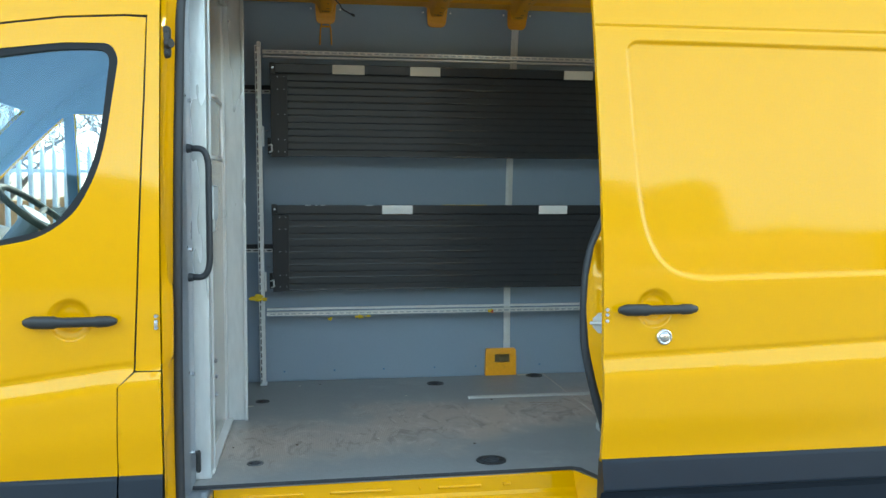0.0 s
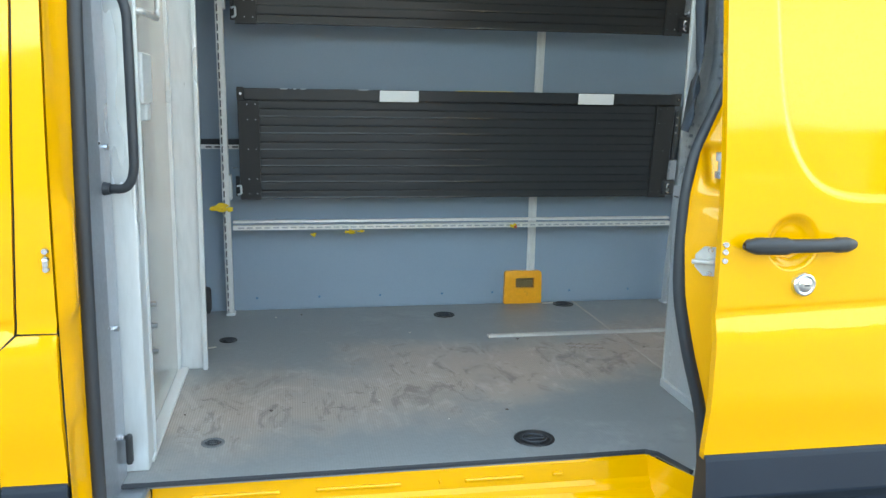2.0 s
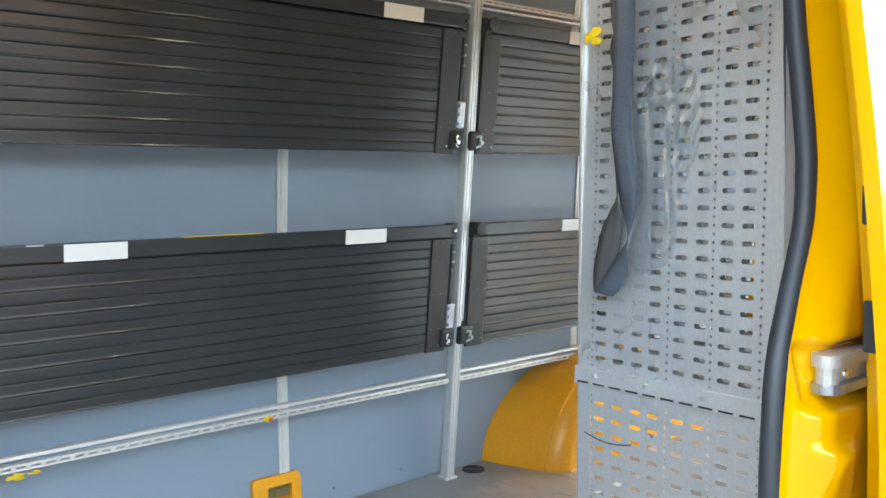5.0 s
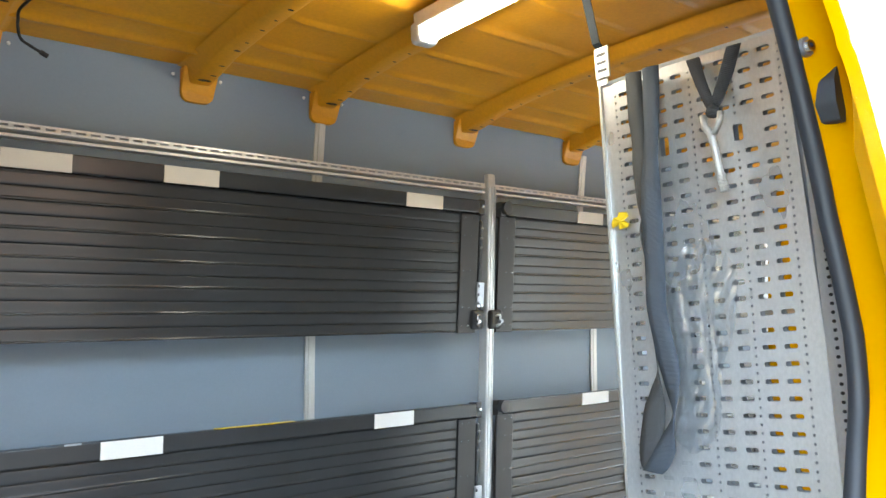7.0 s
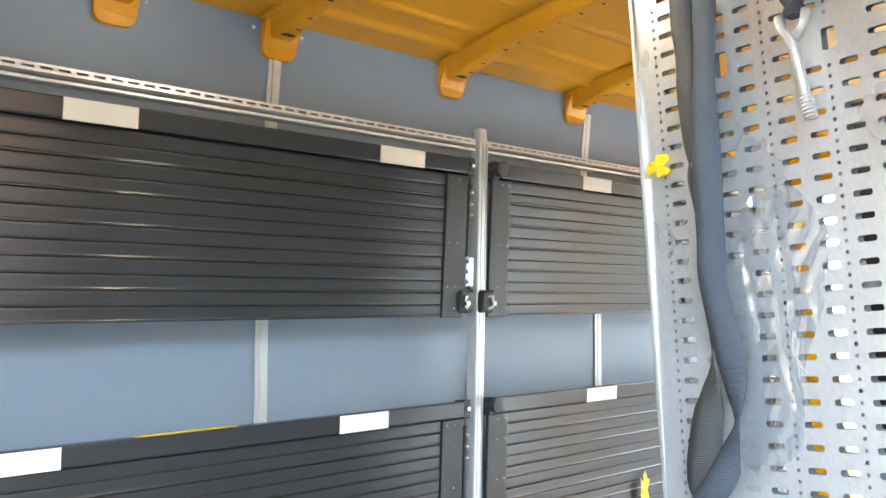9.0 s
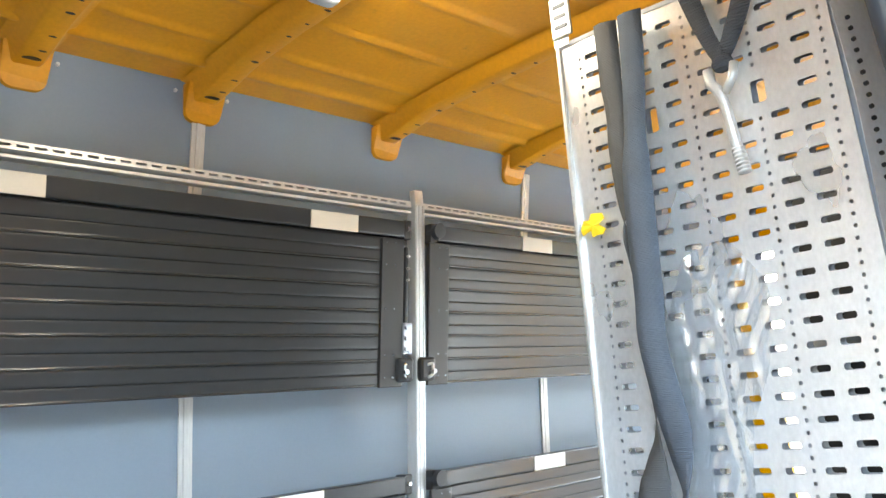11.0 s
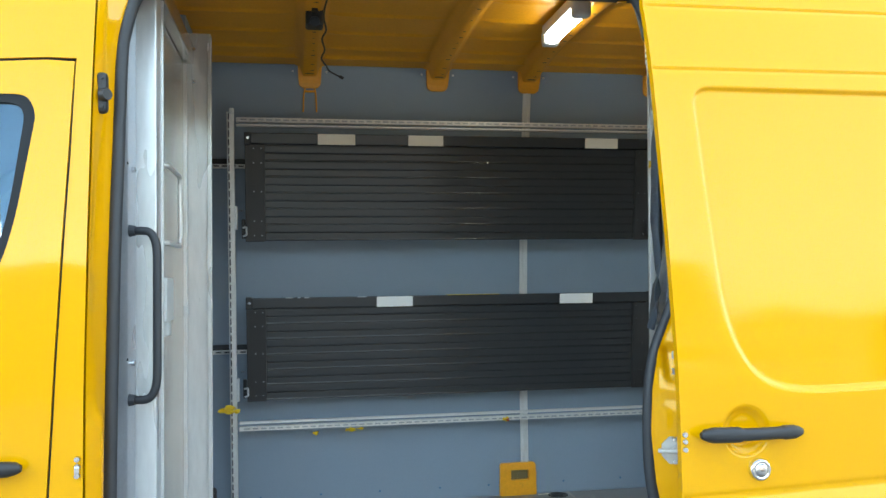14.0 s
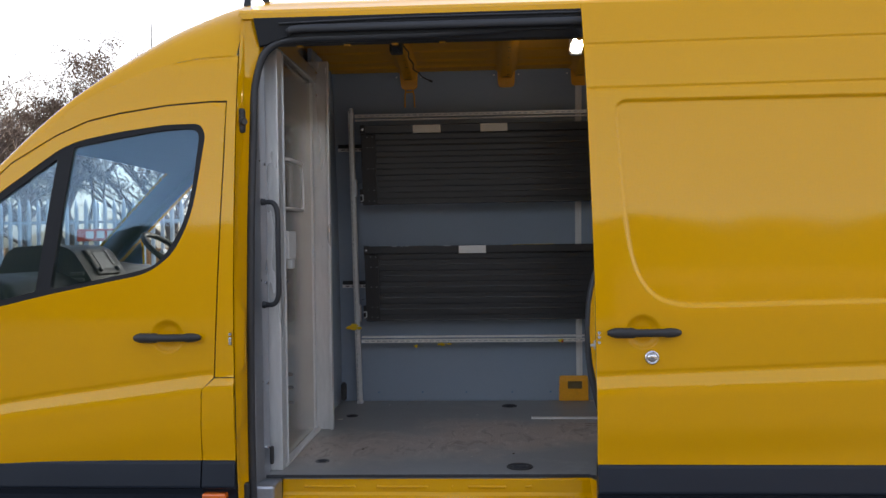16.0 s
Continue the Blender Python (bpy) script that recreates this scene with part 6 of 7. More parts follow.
def build_panel():
    t = thing("perforated_panel", "galvanised perforated steel end panel of a rack, scuffed", "panel", (PX, 3.3, FLOOR_Z))
    place = lambda a, b, d: (d, a, b)

    def sheet_part(z0, z1, slots, small, name):
        outline = [(3.585, z0), (3.585, z1), (float(panel_edge(z1)), z1), (float(panel_edge(z0)), z0)]
        if z1 > 2:
            outline = [(3.585, z0), (3.585, 2.445), (3.47, 2.443), (float(panel_edge(2.43)), 2.434), (float(panel_edge(1.8)), 1.8), (float(panel_edge(z0)), z0)]
        holes = []
        for y, z, w, h in slots + small:
            k = min(0.25 * h, 0.003)
            holes.append([(y - w / 2, z - h / 2 + k), (y - w / 2 + k, z - h / 2), (y + w / 2 - k, z - h / 2), (y + w / 2, z - h / 2 + k),
                          (y + w / 2, z + h / 2 - k), (y + w / 2 - k, z + h / 2), (y - w / 2 + k, z + h / 2), (y - w / 2, z + h / 2 - k)])
        pts, edges = [], []
        for lp in [dense(outline, 0.1)] + holes:
            k = len(pts)
            pts += [tuple(q) for q in lp]
            edges += [(k + i, k + (i + 1) % len(lp)) for i in range(len(lp))]
        v2, _, f2, *_ = geometry.delaunay_2d_cdt([Vector(q) for q in pts], edges, [], 0, 1e-6)
        c = np.array([[sum(v2[i][k] for i in f) / len(f) for k in (0, 1)] for f in f2])
        ok = inside(c, outline)
        hb = np.array([[y - w / 2, y + w / 2, z - h / 2, z + h / 2] for y, z, w, h in slots + small])
        for j in range(len(c)):
            if ok[j] and ((hb[:, 0] < c[j, 0]) & (c[j, 0] < hb[:, 1]) & (hb[:, 2] < c[j, 1]) & (c[j, 1] < hb[:, 3])).any():
                ok[j] = False
        bm = bmesh.new()
        vs = [bm.verts.new(place(q[0], q[1], PX)) for q in v2]
        for f, k in zip(f2, ok):
            if k:
                bm.faces.new([vs[i] for i in f])
        bmesh.ops.delete(bm, geom=[v for v in bm.verts if not v.link_faces], context="VERTS")
        return part(name, thick(bm, 0.0018), PANEL, t)

    # one punching pattern over both sheets: long slots in rows, with lines of small holes between their columns
    cols = (3.522, 3.472, 3.422, 3.377, 3.315, 3.266, 3.210, 3.164)
    dot_cols = (3.546, 3.344, 3.240, 3.133)
    rows = [2.4044 - 0.0344 * k for k in range(49)]
    windows = [(3.421, 2.2515, 0.024, 0.044), (3.237, 2.241, 0.022, 0.036)]
    clear = lambda s: not any(abs(s[0] - w[0]) < (s[2] + w[2]) / 2 + 0.006 and abs(s[1] - w[1]) < (s[3] + w[3]) / 2 + 0.005 for w in windows)
    top_line = lambda y: float(np.interp(y, [3.09, 3.47, 3.585], [2.434, 2.443, 2.445]))

    def pattern(z0, z1):
        slots = [(y, z, 0.0285, 0.0102) for z in rows for y in cols if z0 + 0.012 < z < min(z1, top_line(y)) - 0.012 and y - 0.018 > float(panel_edge(z))]
        small = [(y, z + d, 0.0056, 0.0062) for z in rows for d in (0.0, -0.0172) for y in dot_cols
                 if z0 + 0.01 < z + d < min(z1, top_line(y)) - 0.01 and y - 0.008 > float(panel_edge(z + d))]
        return [q for q in slots if clear(q)], [q for q in small if clear(q)]
    slots, small = pattern(1.345, 2.45)
    upper = sheet_part(1.345, 2.45, slots + windows, small, "upper_sheet")
    slots, small = pattern(FLOOR_Z + 0.02, 1.312)
    sheet_part(FLOOR_Z + 0.004, 1.312, [q for q in slots if q[1] > (1.02 if q[0] > 3.3 else 0.93)], small, "lower_sheet")
    # a second punched sheet close behind the upper one
    inner = new("inner_sheet", upper.data.copy())
    inner.data.materials.clear()
    inner.data.materials.append(PLATE)
    inner.parent = t
    inner.matrix_parent_inverse = Matrix.Translation(-t.location)
    inner.data.transform(Matrix.Translation((0.013, -0.004, 0.001)))
    tagged(inner, "second punched sheet behind the first")
    # pale rub marks and a dark scratch on the lower sheet
    rnd = random.Random(23)

    def mark(bm2, y, z, w, h, slope=0.0):
        """A flat ragged patch, a hair proud of the sheet."""
        k = 11
        rim = []
        for i in range(k):
            a = i * math.tau / k
            r = rnd.uniform(0.45, 1.0)
            dy = w / 2 * r * math.cos(a)
            rim.append(bm2.verts.new((PX - 0.0026, y + dy, z + h / 2 * r * math.sin(a) + slope * dy)))
        bm2.faces.new(rim)
    rub = bmesh.new()
    for i in range(60):
        y = 3.525 - 0.0052 * i + rnd.uniform(-0.004, 0.004)
        mark(rub, y, 0.950 + 0.018 * abs((y - 3.36) / 0.16) ** 2 + rnd.gauss(0, 0.0045), rnd.uniform(0.006, 0.022), rnd.uniform(0.003, 0.016), rnd.uniform(-1.2, 0.3))
    part("rub_mark", thick(rub, 0.0003), RUBBED, t, "pale rub mark across the lower sheet")
    for y, z, w, h in ((3.318, 0.760, 0.022, 0.009), (3.270, 0.788, 0.026, 0.010), (3.212, 0.824, 0.026, 0.011), (3.446, 0.985, 0.012, 0.022), (3.545, 1.105, 0.012, 0.014), (3.40, 1.005, 0.020, 0.006),
                       (3.36, 1.012, 0.03, 0.007), (3.545, 0.99, 0.014, 0.012), (3.54, 0.80, 0.018, 0.010), (3.30, 0.742, 0.012, 0.006), (3.16, 0.90, 0.02, 0.008)):
        chip = bmesh.new()
        for _ in range(3):
            mark(chip, y + rnd.gauss(0, w / 5), z + rnd.gauss(0, h / 5), w, h, 0.4)
        part("chip", thick(chip, 0.0003), CHIPPED, t, "bright scuff")
    scratch = bmesh.new()
    sheet(scratch, [[(PX - 0.0026, y, 1.193 - 0.010 * math.sin((y - 3.43) / 0.13 * math.pi) + d) for d in (0.0, 0.0035)] for y in np.linspace(3.43, 3.565, 14)])
    part("scratch", thick(scratch, 0.0003), CUP_GREY, t, "dark scratch")
    part("stiffener", boxed(PX + 0.006, PX + 0.009, 3.398, 3.500, 1.44, 1.90, 0.001), GALV, t, "plain galvanised stiffening plate")
    # joint strip between the sheets
    st = part("joint_strip", boxed(PX - 0.010, PX + 0.002, 3.085, 3.592, 1.308, 1.349, 0.002), GALV, t, "folded galvanised joint strip")
    for i in range(10):
        y = 3.565 - 0.046 * i
        part("slot", boxed(PX - 0.0115, PX - 0.0095, y - 0.016, y + 0.016, 1.3125, 1.3165), PLASTIC, st)
    for y in (3.53, 3.39, 3.25, 3.11):
        part("bolt", cyl(bmesh.new(), (PX - 0.008, y, 1.333), (PX - 0.016, y, 1.333), 0.007, 0.005, 10), RAIL, st)
    # folded edges
    part("front_edge", boxed(PX - 0.006, PX + 0.030, 3.584, 3.592, FLOOR_Z, 2.525, 0.002), RAIL, t, "bright folded front edge")
    part("front_flange", boxed(PX - 0.0085, PX - 0.0065, 3.560, 3.592, 2.44, 2.525, 0.0), PANEL, t)
    part("foot_angle", boxed(PX - 0.012, PX + 0.02, 3.06, 3.585, FLOOR_Z, FLOOR_Z + 0.028, 0.003), GALV, t)
    cl = part("top_clip", boxed(PX - 0.014, PX - 0.008, 3.548, 3.592, 2.455, 2.535, 0.003), RAIL, t, "punched zinc top clip")
    for z in (2.475, 2.495, 2.515):
        bar = boxed(PX - 0.0155, PX - 0.0138, 3.556, 3.583, z - 0.0035, z + 0.0035)
        part("punching", bar, PLASTIC, cl)
    top = bmesh.new()
    sheet(top, [[(PX - 0.002 + dx, y, float(np.interp(y, [3.09, 3.47], [2.434, 2.445])) + dz) for y in np.linspace(3.09, 3.56, 10)] for dx, dz in ((0, -0.006), (-0.001, 0.0), (0.03, 0.004))])
    part("top_edge", thick(top, 0.0015), PANEL, t)
    brace = bmesh.new()
    sheet(brace, [[(PX - 0.004, 3.565, 2.53), (PX - 0.004, 3.585, 2.53)], [(PX - 0.02, 3.565, 2.545), (PX - 0.02, 3.587, 2.545)], [(1.222, 3.562, 2.672), (1.222, 3.586, 2.672)], [(1.195, 3.56, 2.684), (1.195, 3.585, 2.684)]])
    part("roof_brace", thick(brace, 0.003), BRACE, t, "flat grey steel brace to the roof")
    # the perforated return along the body side
    ret = bmesh.new()
    sheet(ret, [[(PX + d, float(panel_edge(z)) - 0.001 - 0.6 * d, z) for d in (0.0, 0.07)] for z in np.linspace(0.72, 2.36, 20)])
    rt = part("side_return", thick(ret, 0.0015), GALV, t, "perforated side flange")
    dots = bmesh.new()
    for r in range(90):
        z = 0.78 + 0.0172 * r
        y = float(panel_edge(z)) - 0.001 - 0.6 * 0.018
        cyl(dots, (PX + 0.019, y + 0.002, z), (PX + 0.016, y - 0.003, z), 0.0035, 0.0035, 8)
    part("punching", dots, PLASTIC, rt)
    for ob in t.children_recursive:
        for v in ob.data.vertices:
            v.co.x += 0.030 * min(1.0, max(0.0, v.co.z - 1.2) / 0.9)
    rb = thing("rack_shelf", "galvanised shelf tray of the near rack behind its end panel", "shelf", (1.6, 3.3, 1.33), "near rack trays")
    part("tray", boxed(PX + 0.03, 2.2, 3.02, 3.58, 1.318, 1.330, 0.002), GALV, rb)
    part("front_lip", boxed(PX + 0.03, 2.2, 3.578, 3.586, 1.29, 1.345, 0.002), GALV, rb)
    # unseen tray and dark panel, added to block light behind the slots
    part("upper_tray", boxed(PX + 0.05, 2.2, 3.06, 3.57, 1.868, 1.880, 0.002), GALV, rb)
    part("back_panel", boxed(2.195, 2.21, 3.03, 3.575, FLOOR_Z + 0.002, 2.36, 0.002), SHELF_END, rb, "unseen dark panel added to darken the slots")
    part("side_leg", boxed(2.19, 2.22, 3.02, 3.06, FLOOR_Z, 1.32, 0.002), GALV, rb)
    part("side_leg", boxed(2.19, 2.22, 3.54, 3.58, FLOOR_Z, 1.32, 0.002), GALV, rb)


build_panel()


def ribbon(bm, pts, widths, dirs, th=0.002):
    """A flat web through points, each with a width and a direction across."""
    a, b = [], []
    for p, w, d in zip(pts, widths, dirs):
        p, d = Vector(p), Vector(d).normalized()
        a.append(tuple(p + d * w / 2))
        b.append(tuple(p - d * w / 2))
    mid = [tuple((Vector(u) + Vector(v)) / 2) for u, v in zip(a, b)]
    sheet(bm, [list(q) for q in zip(a, mid, b)])
    return thick(bm, th)


def build_straps():
    # long looped strap; each row gives a height, the two edges of the web, its distance from the panel and which edge stands forward
    s = thing("ratchet_strap", "grey woven strap hanging in a long twisted loop on the panel", "strap", (1.25, 3.48, 2.43))

    def web(name, rows, material, label):
        bm, pts = bmesh.new(), []
        for z, ya, yb, x, side in finer(rows, 6):
            d = side * math.sqrt(max(0.0, 0.05 ** 2 - (ya - yb) ** 2)) * 0.42
            bow = 0.004 * (1 - abs(side))
            pts.append([(x + d, ya, z), (x + d * 0.3 - bow, ya * 0.65 + yb * 0.35, z - 0.001), (x - d * 0.3 - bow, ya * 0.35 + yb * 0.65, z - 0.003), (x - d, yb, z - 0.005)])
        sheet(bm, pts)
        return part(name, thick(bm, 0.0022), material, s, label, smooth=True)
    web("front_web", [(2.435, 3.438, 3.392, 1.268, 0.2), (2.355, 3.439, 3.394, 1.262, 0.2), (2.30, 3.442, 3.398, 1.260, 0.3), (2.225, 3.448, 3.405, 1.256, 0.3), (2.19, 3.451, 3.404, 1.252, 0.2), (2.155, 3.455, 3.404, 1.250, 0.1),
                      (2.055, 3.459, 3.406, 1.248, -0.2), (1.96, 3.458, 3.411, 1.247, -0.4), (1.885, 3.461, 3.415, 1.246, -0.4), (1.795, 3.451, 3.398, 1.246, 0.2), (1.75, 3.441, 3.391, 1.244, 0.5), (1.705, 3.434, 3.391, 1.242, 0.8),
                      (1.663, 3.426, 3.399, 1.240, 0.9), (1.645, 3.428, 3.402, 1.240, 0.9), (1.618, 3.444, 3.408, 1.240, 0.7), (1.575, 3.470, 3.417, 1.238, 0.3), (1.545, 3.492, 3.436, 1.238, 0.0), (1.530, 3.506, 3.456, 1.241, -0.2)], WEB, "grey woven webbing")
    web("back_web", [(1.530, 3.506, 3.456, 1.241, -0.2), (1.548, 3.520, 3.470, 1.252, 0.0), (1.580, 3.522, 3.462, 1.256, 0.2), (1.615, 3.516, 3.456, 1.258, 0.4), (1.66, 3.505, 3.450, 1.260, 0.5), (1.706, 3.489, 3.448, 1.262, 0.7),
                     (1.751, 3.474, 3.450, 1.263, 0.9), (1.85, 3.470, 3.455, 1.266, 1.0), (1.965, 3.479, 3.459, 1.268, 0.9), (2.015, 3.477, 3.464, 1.268, 0.9), (2.066, 3.483, 3.470, 1.268, 0.9), (2.118, 3.488, 3.460, 1.268, 0.5), (2.169, 3.490, 3.455, 1.268, 0.4),
                     (2.22, 3.490, 3.450, 1.268, 0.3), (2.26, 3.487, 3.447, 1.268, 0.3), (2.297, 3.487, 3.446, 1.268, 0.2), (2.325, 3.489, 3.446, 1.268, 0.1), (2.375, 3.489, 3.445, 1.270, 0.0), (2.438, 3.490, 3.445, 1.272, 0.0)], WEB_BROWN, "grey woven webbing, soiled brown near its top")
    h = thing("hook_strap", "short black strap loop with a bright steel rod hook", "strap", (1.26, 3.285, 2.42))
    bm = bmesh.new()
    for y0, tw in ((3.318, 80), (3.218, 100)):
        rows = finer([(1.288, y0, 2.425, 0.034, 90), (1.282, y0 + (3.272 - y0) * 0.35, 2.37, 0.032, tw), (1.276, y0 + (3.272 - y0) * 0.75, 2.32, 0.028, tw), (1.272, 3.272, 2.292, 0.022, 90)])
        b2 = bmesh.new()
        ribbon(b2, [r[:3] for r in rows], rows[:, 3], [(math.cos(radians(r[4])), math.sin(radians(r[4])), 0.05) for r in rows])
        part("web", b2, WEB_DARK, h, "black webbing", smooth=True)
    knot = bmesh.new()
    bmesh.ops.create_icosphere(knot, subdivisions=2, radius=0.015, matrix=Matrix.Translation((1.272, 3.272, 2.290)) @ Matrix.Diagonal((0.8, 1.2, 1, 1)))
    part("knot", knot, WEB_DARK, h, smooth=True)
    bm = bmesh.new()
    tube(bm, [(1.268, 3.294, 2.285), (1.265, 3.292, 2.262), (1.265, 3.278, 2.242), (1.265, 3.273, 2.215), (1.266, 3.267, 2.16), (1.268, 3.260, 2.116)], 0.0085, 10)
    tube(bm, [(1.268, 3.252, 2.285), (1.265, 3.256, 2.262), (1.265, 3.271, 2.240)], 0.007, 8)
    for k in range(7):
        z = 2.114 + 0.006 * k
        cyl(bm, (1.268, 3.2605 + 0.0009 * k, z), (1.268, 3.261 + 0.0009 * k, z + 0.003), 0.0105, 0.0105, 12)
    part("hook", bm, RAIL, h, "bright steel hook with a threaded end", smooth=True)
    tape_scrap(PX + 0.017, 3.552, 2.098, 0.055, 0.05, 11, TAPE, "x")


build_straps()


def build_film():
    """A crumpled strip of clear film that clings to the panel."""
    rnd = random.Random(17)
    wave_rows = [(rnd.uniform(60, 320), rnd.uniform(-90, 120), rnd.uniform(0, 6.3), rnd.uniform(0.00015, 0.00045)) for _ in range(18)]

    def height(y, z):
        return sum(a * math.sin(ky * y + kz * z + p) for ky, kz, p, a in wave_rows)
    outline = rounded([(3.400, 1.560), (3.452, 1.60), (3.420, 1.75), (3.444, 1.90), (3.395, 2.015), (3.318, 2.03), (3.262, 1.95), (3.278, 1.83), (3.318, 1.74), (3.330, 1.61)], 0.02)
    bm = skin([tuple(p) for p in outline], [], lambda a, b: np.array([PX + 0.030 * min(1.0, (v - 1.2) / 0.9) - 0.0065 - height(u, v) for u, v in zip(a, b)]), 0.005, place=lambda a, b, d: (d, a, b))
    ob = tagged(part("plastic_film", bm, FILM, smooth=True), "crumpled clear plastic film clinging to the perforated panel", "plastic film")
    ob.visible_shadow = False


build_film()


# ---- ceiling fittings ----
def build_ceiling_fittings():
    y0, y1 = 3.575, 3.985
    x, z = 1.060, 2.652
    l = thing("batten_lamp", "lit white tube lamp fixed across the roof", "lamp", (x, (y0 + y1) / 2, 2.70))
    part("base", boxed(x - 0.034, x + 0.034, y0 + 0.02, y1 - 0.02, z + 0.006, 2.70, 0.006), WHITE_BOX, l, "white lamp base")
    bm = bmesh.new()
    prof = [(0.030 * math.cos(a), 0.028 * math.sin(a)) for a in np.linspace(0, math.tau, 16, endpoint=False)]
    rows = [[(x + px, y, z - 0.004 + pz * 0.9) for px, pz in prof + prof[:1]] for y in np.linspace(y0 + 0.045, y1 - 0.045, 6)]
    sheet(bm, rows)
    part("diffuser", bm, LAMP_GLOW, l, "glowing white diffuser", smooth=True)
    for ya, yb in ((y0, y0 + 0.046), (y1 - 0.046, y1)):
        part("end_cap", boxed(x - 0.034, x + 0.034, ya, yb, z - 0.034, z + 0.026, 0.014, 3), WHITE_BOX, l, "white end cap")
    b = thing("ceiling_sensor", "small black box lamp with a lens on the roof bow", "sensor", (0.13, 3.80, 2.68))
    part("case", boxed(0.104, 0.168, 3.825, 3.900, 2.628, 2.688, 0.008), PLASTIC, b, "black plastic case")
    part("lens", cyl(bmesh.new(), (0.136, 3.84, 2.645), (0.136, 3.818, 2.638), 0.020, 0.017, 18), SCREEN, b, "grey lens")
    part("clip", boxed(0.125, 0.147, 3.79, 3.83, 2.662, 2.685, 0.004), PLASTIC, b)
    bm = bmesh.new()
    wob = [(0.168, 3.10, 2.59), (0.172, 3.30, 2.658), (0.166, 3.5, 2.672), (0.176, 3.66, 2.676), (0.170, 3.80, 2.674), (0.172, 3.9, 2.672), (0.184, 4.02, 2.668), (0.172, 4.14, 2.668),
           (0.186, 4.26, 2.658), (0.176, 4.36, 2.652), (0.186, 4.42, 2.648), (0.200, 4.475, 2.648), (0.214, 4.50, 2.632), (0.240, 4.50, 2.617), (0.264, 4.50, 2.606)]
    tube(bm, [tuple(r) for r in finer(wob, 5)], 0.0038, 8)
    part("cable", bm, PLASTIC, b, "black cable hanging at its end", smooth=True)
    part("plug", cyl(bmesh.new(), (0.258, 4.50, 2.609), (0.276, 4.50, 2.600), 0.007, 0.006, 10), PLASTIC, b)


build_ceiling_fittings()


# ---- floor fittings ----
def lashing_point(x, y, r, material):
    t = thing("lashing_point", "black round recessed lashing ring in the floor", "lashing ring", (x, y, FLOOR_Z), "lashing rings")
    bm = bmesh.new()
    n = 28
    prof = [(1.0, 0.001), (0.98, 0.004), (0.86, 0.004), (0.82, 0.001), (0.78, 0.0008), (0.0, 0.0008)]
    rows = [[(x + r * q * math.cos(k * math.tau / n), y + r * q * math.sin(k * math.tau / n), FLOOR_Z + h) for k in range(n + 1)] for q, h in prof]
    sheet(bm, rows)
    part("cup", bm, material, t, "dark plastic cup", smooth=True)
    bm = bmesh.new()
    tube(bm, [(x + r * 0.55 * math.cos(a), y + r * 0.5 * math.sin(a), FLOOR_Z + 0.003) for a in np.linspace(0, math.tau, 20, endpoint=False)], r * 0.065, 6, closed=True)
    part("ring", bm, RUBBER, t, "dark steel ring", smooth=True)
    part("bar", boxed(x - r * 0.7, x + r * 0.7, y - r * 0.10, y + r * 0.10, FLOOR_Z + 0.001, FLOOR_Z + 0.0055, 0.002), RUBBER, t)


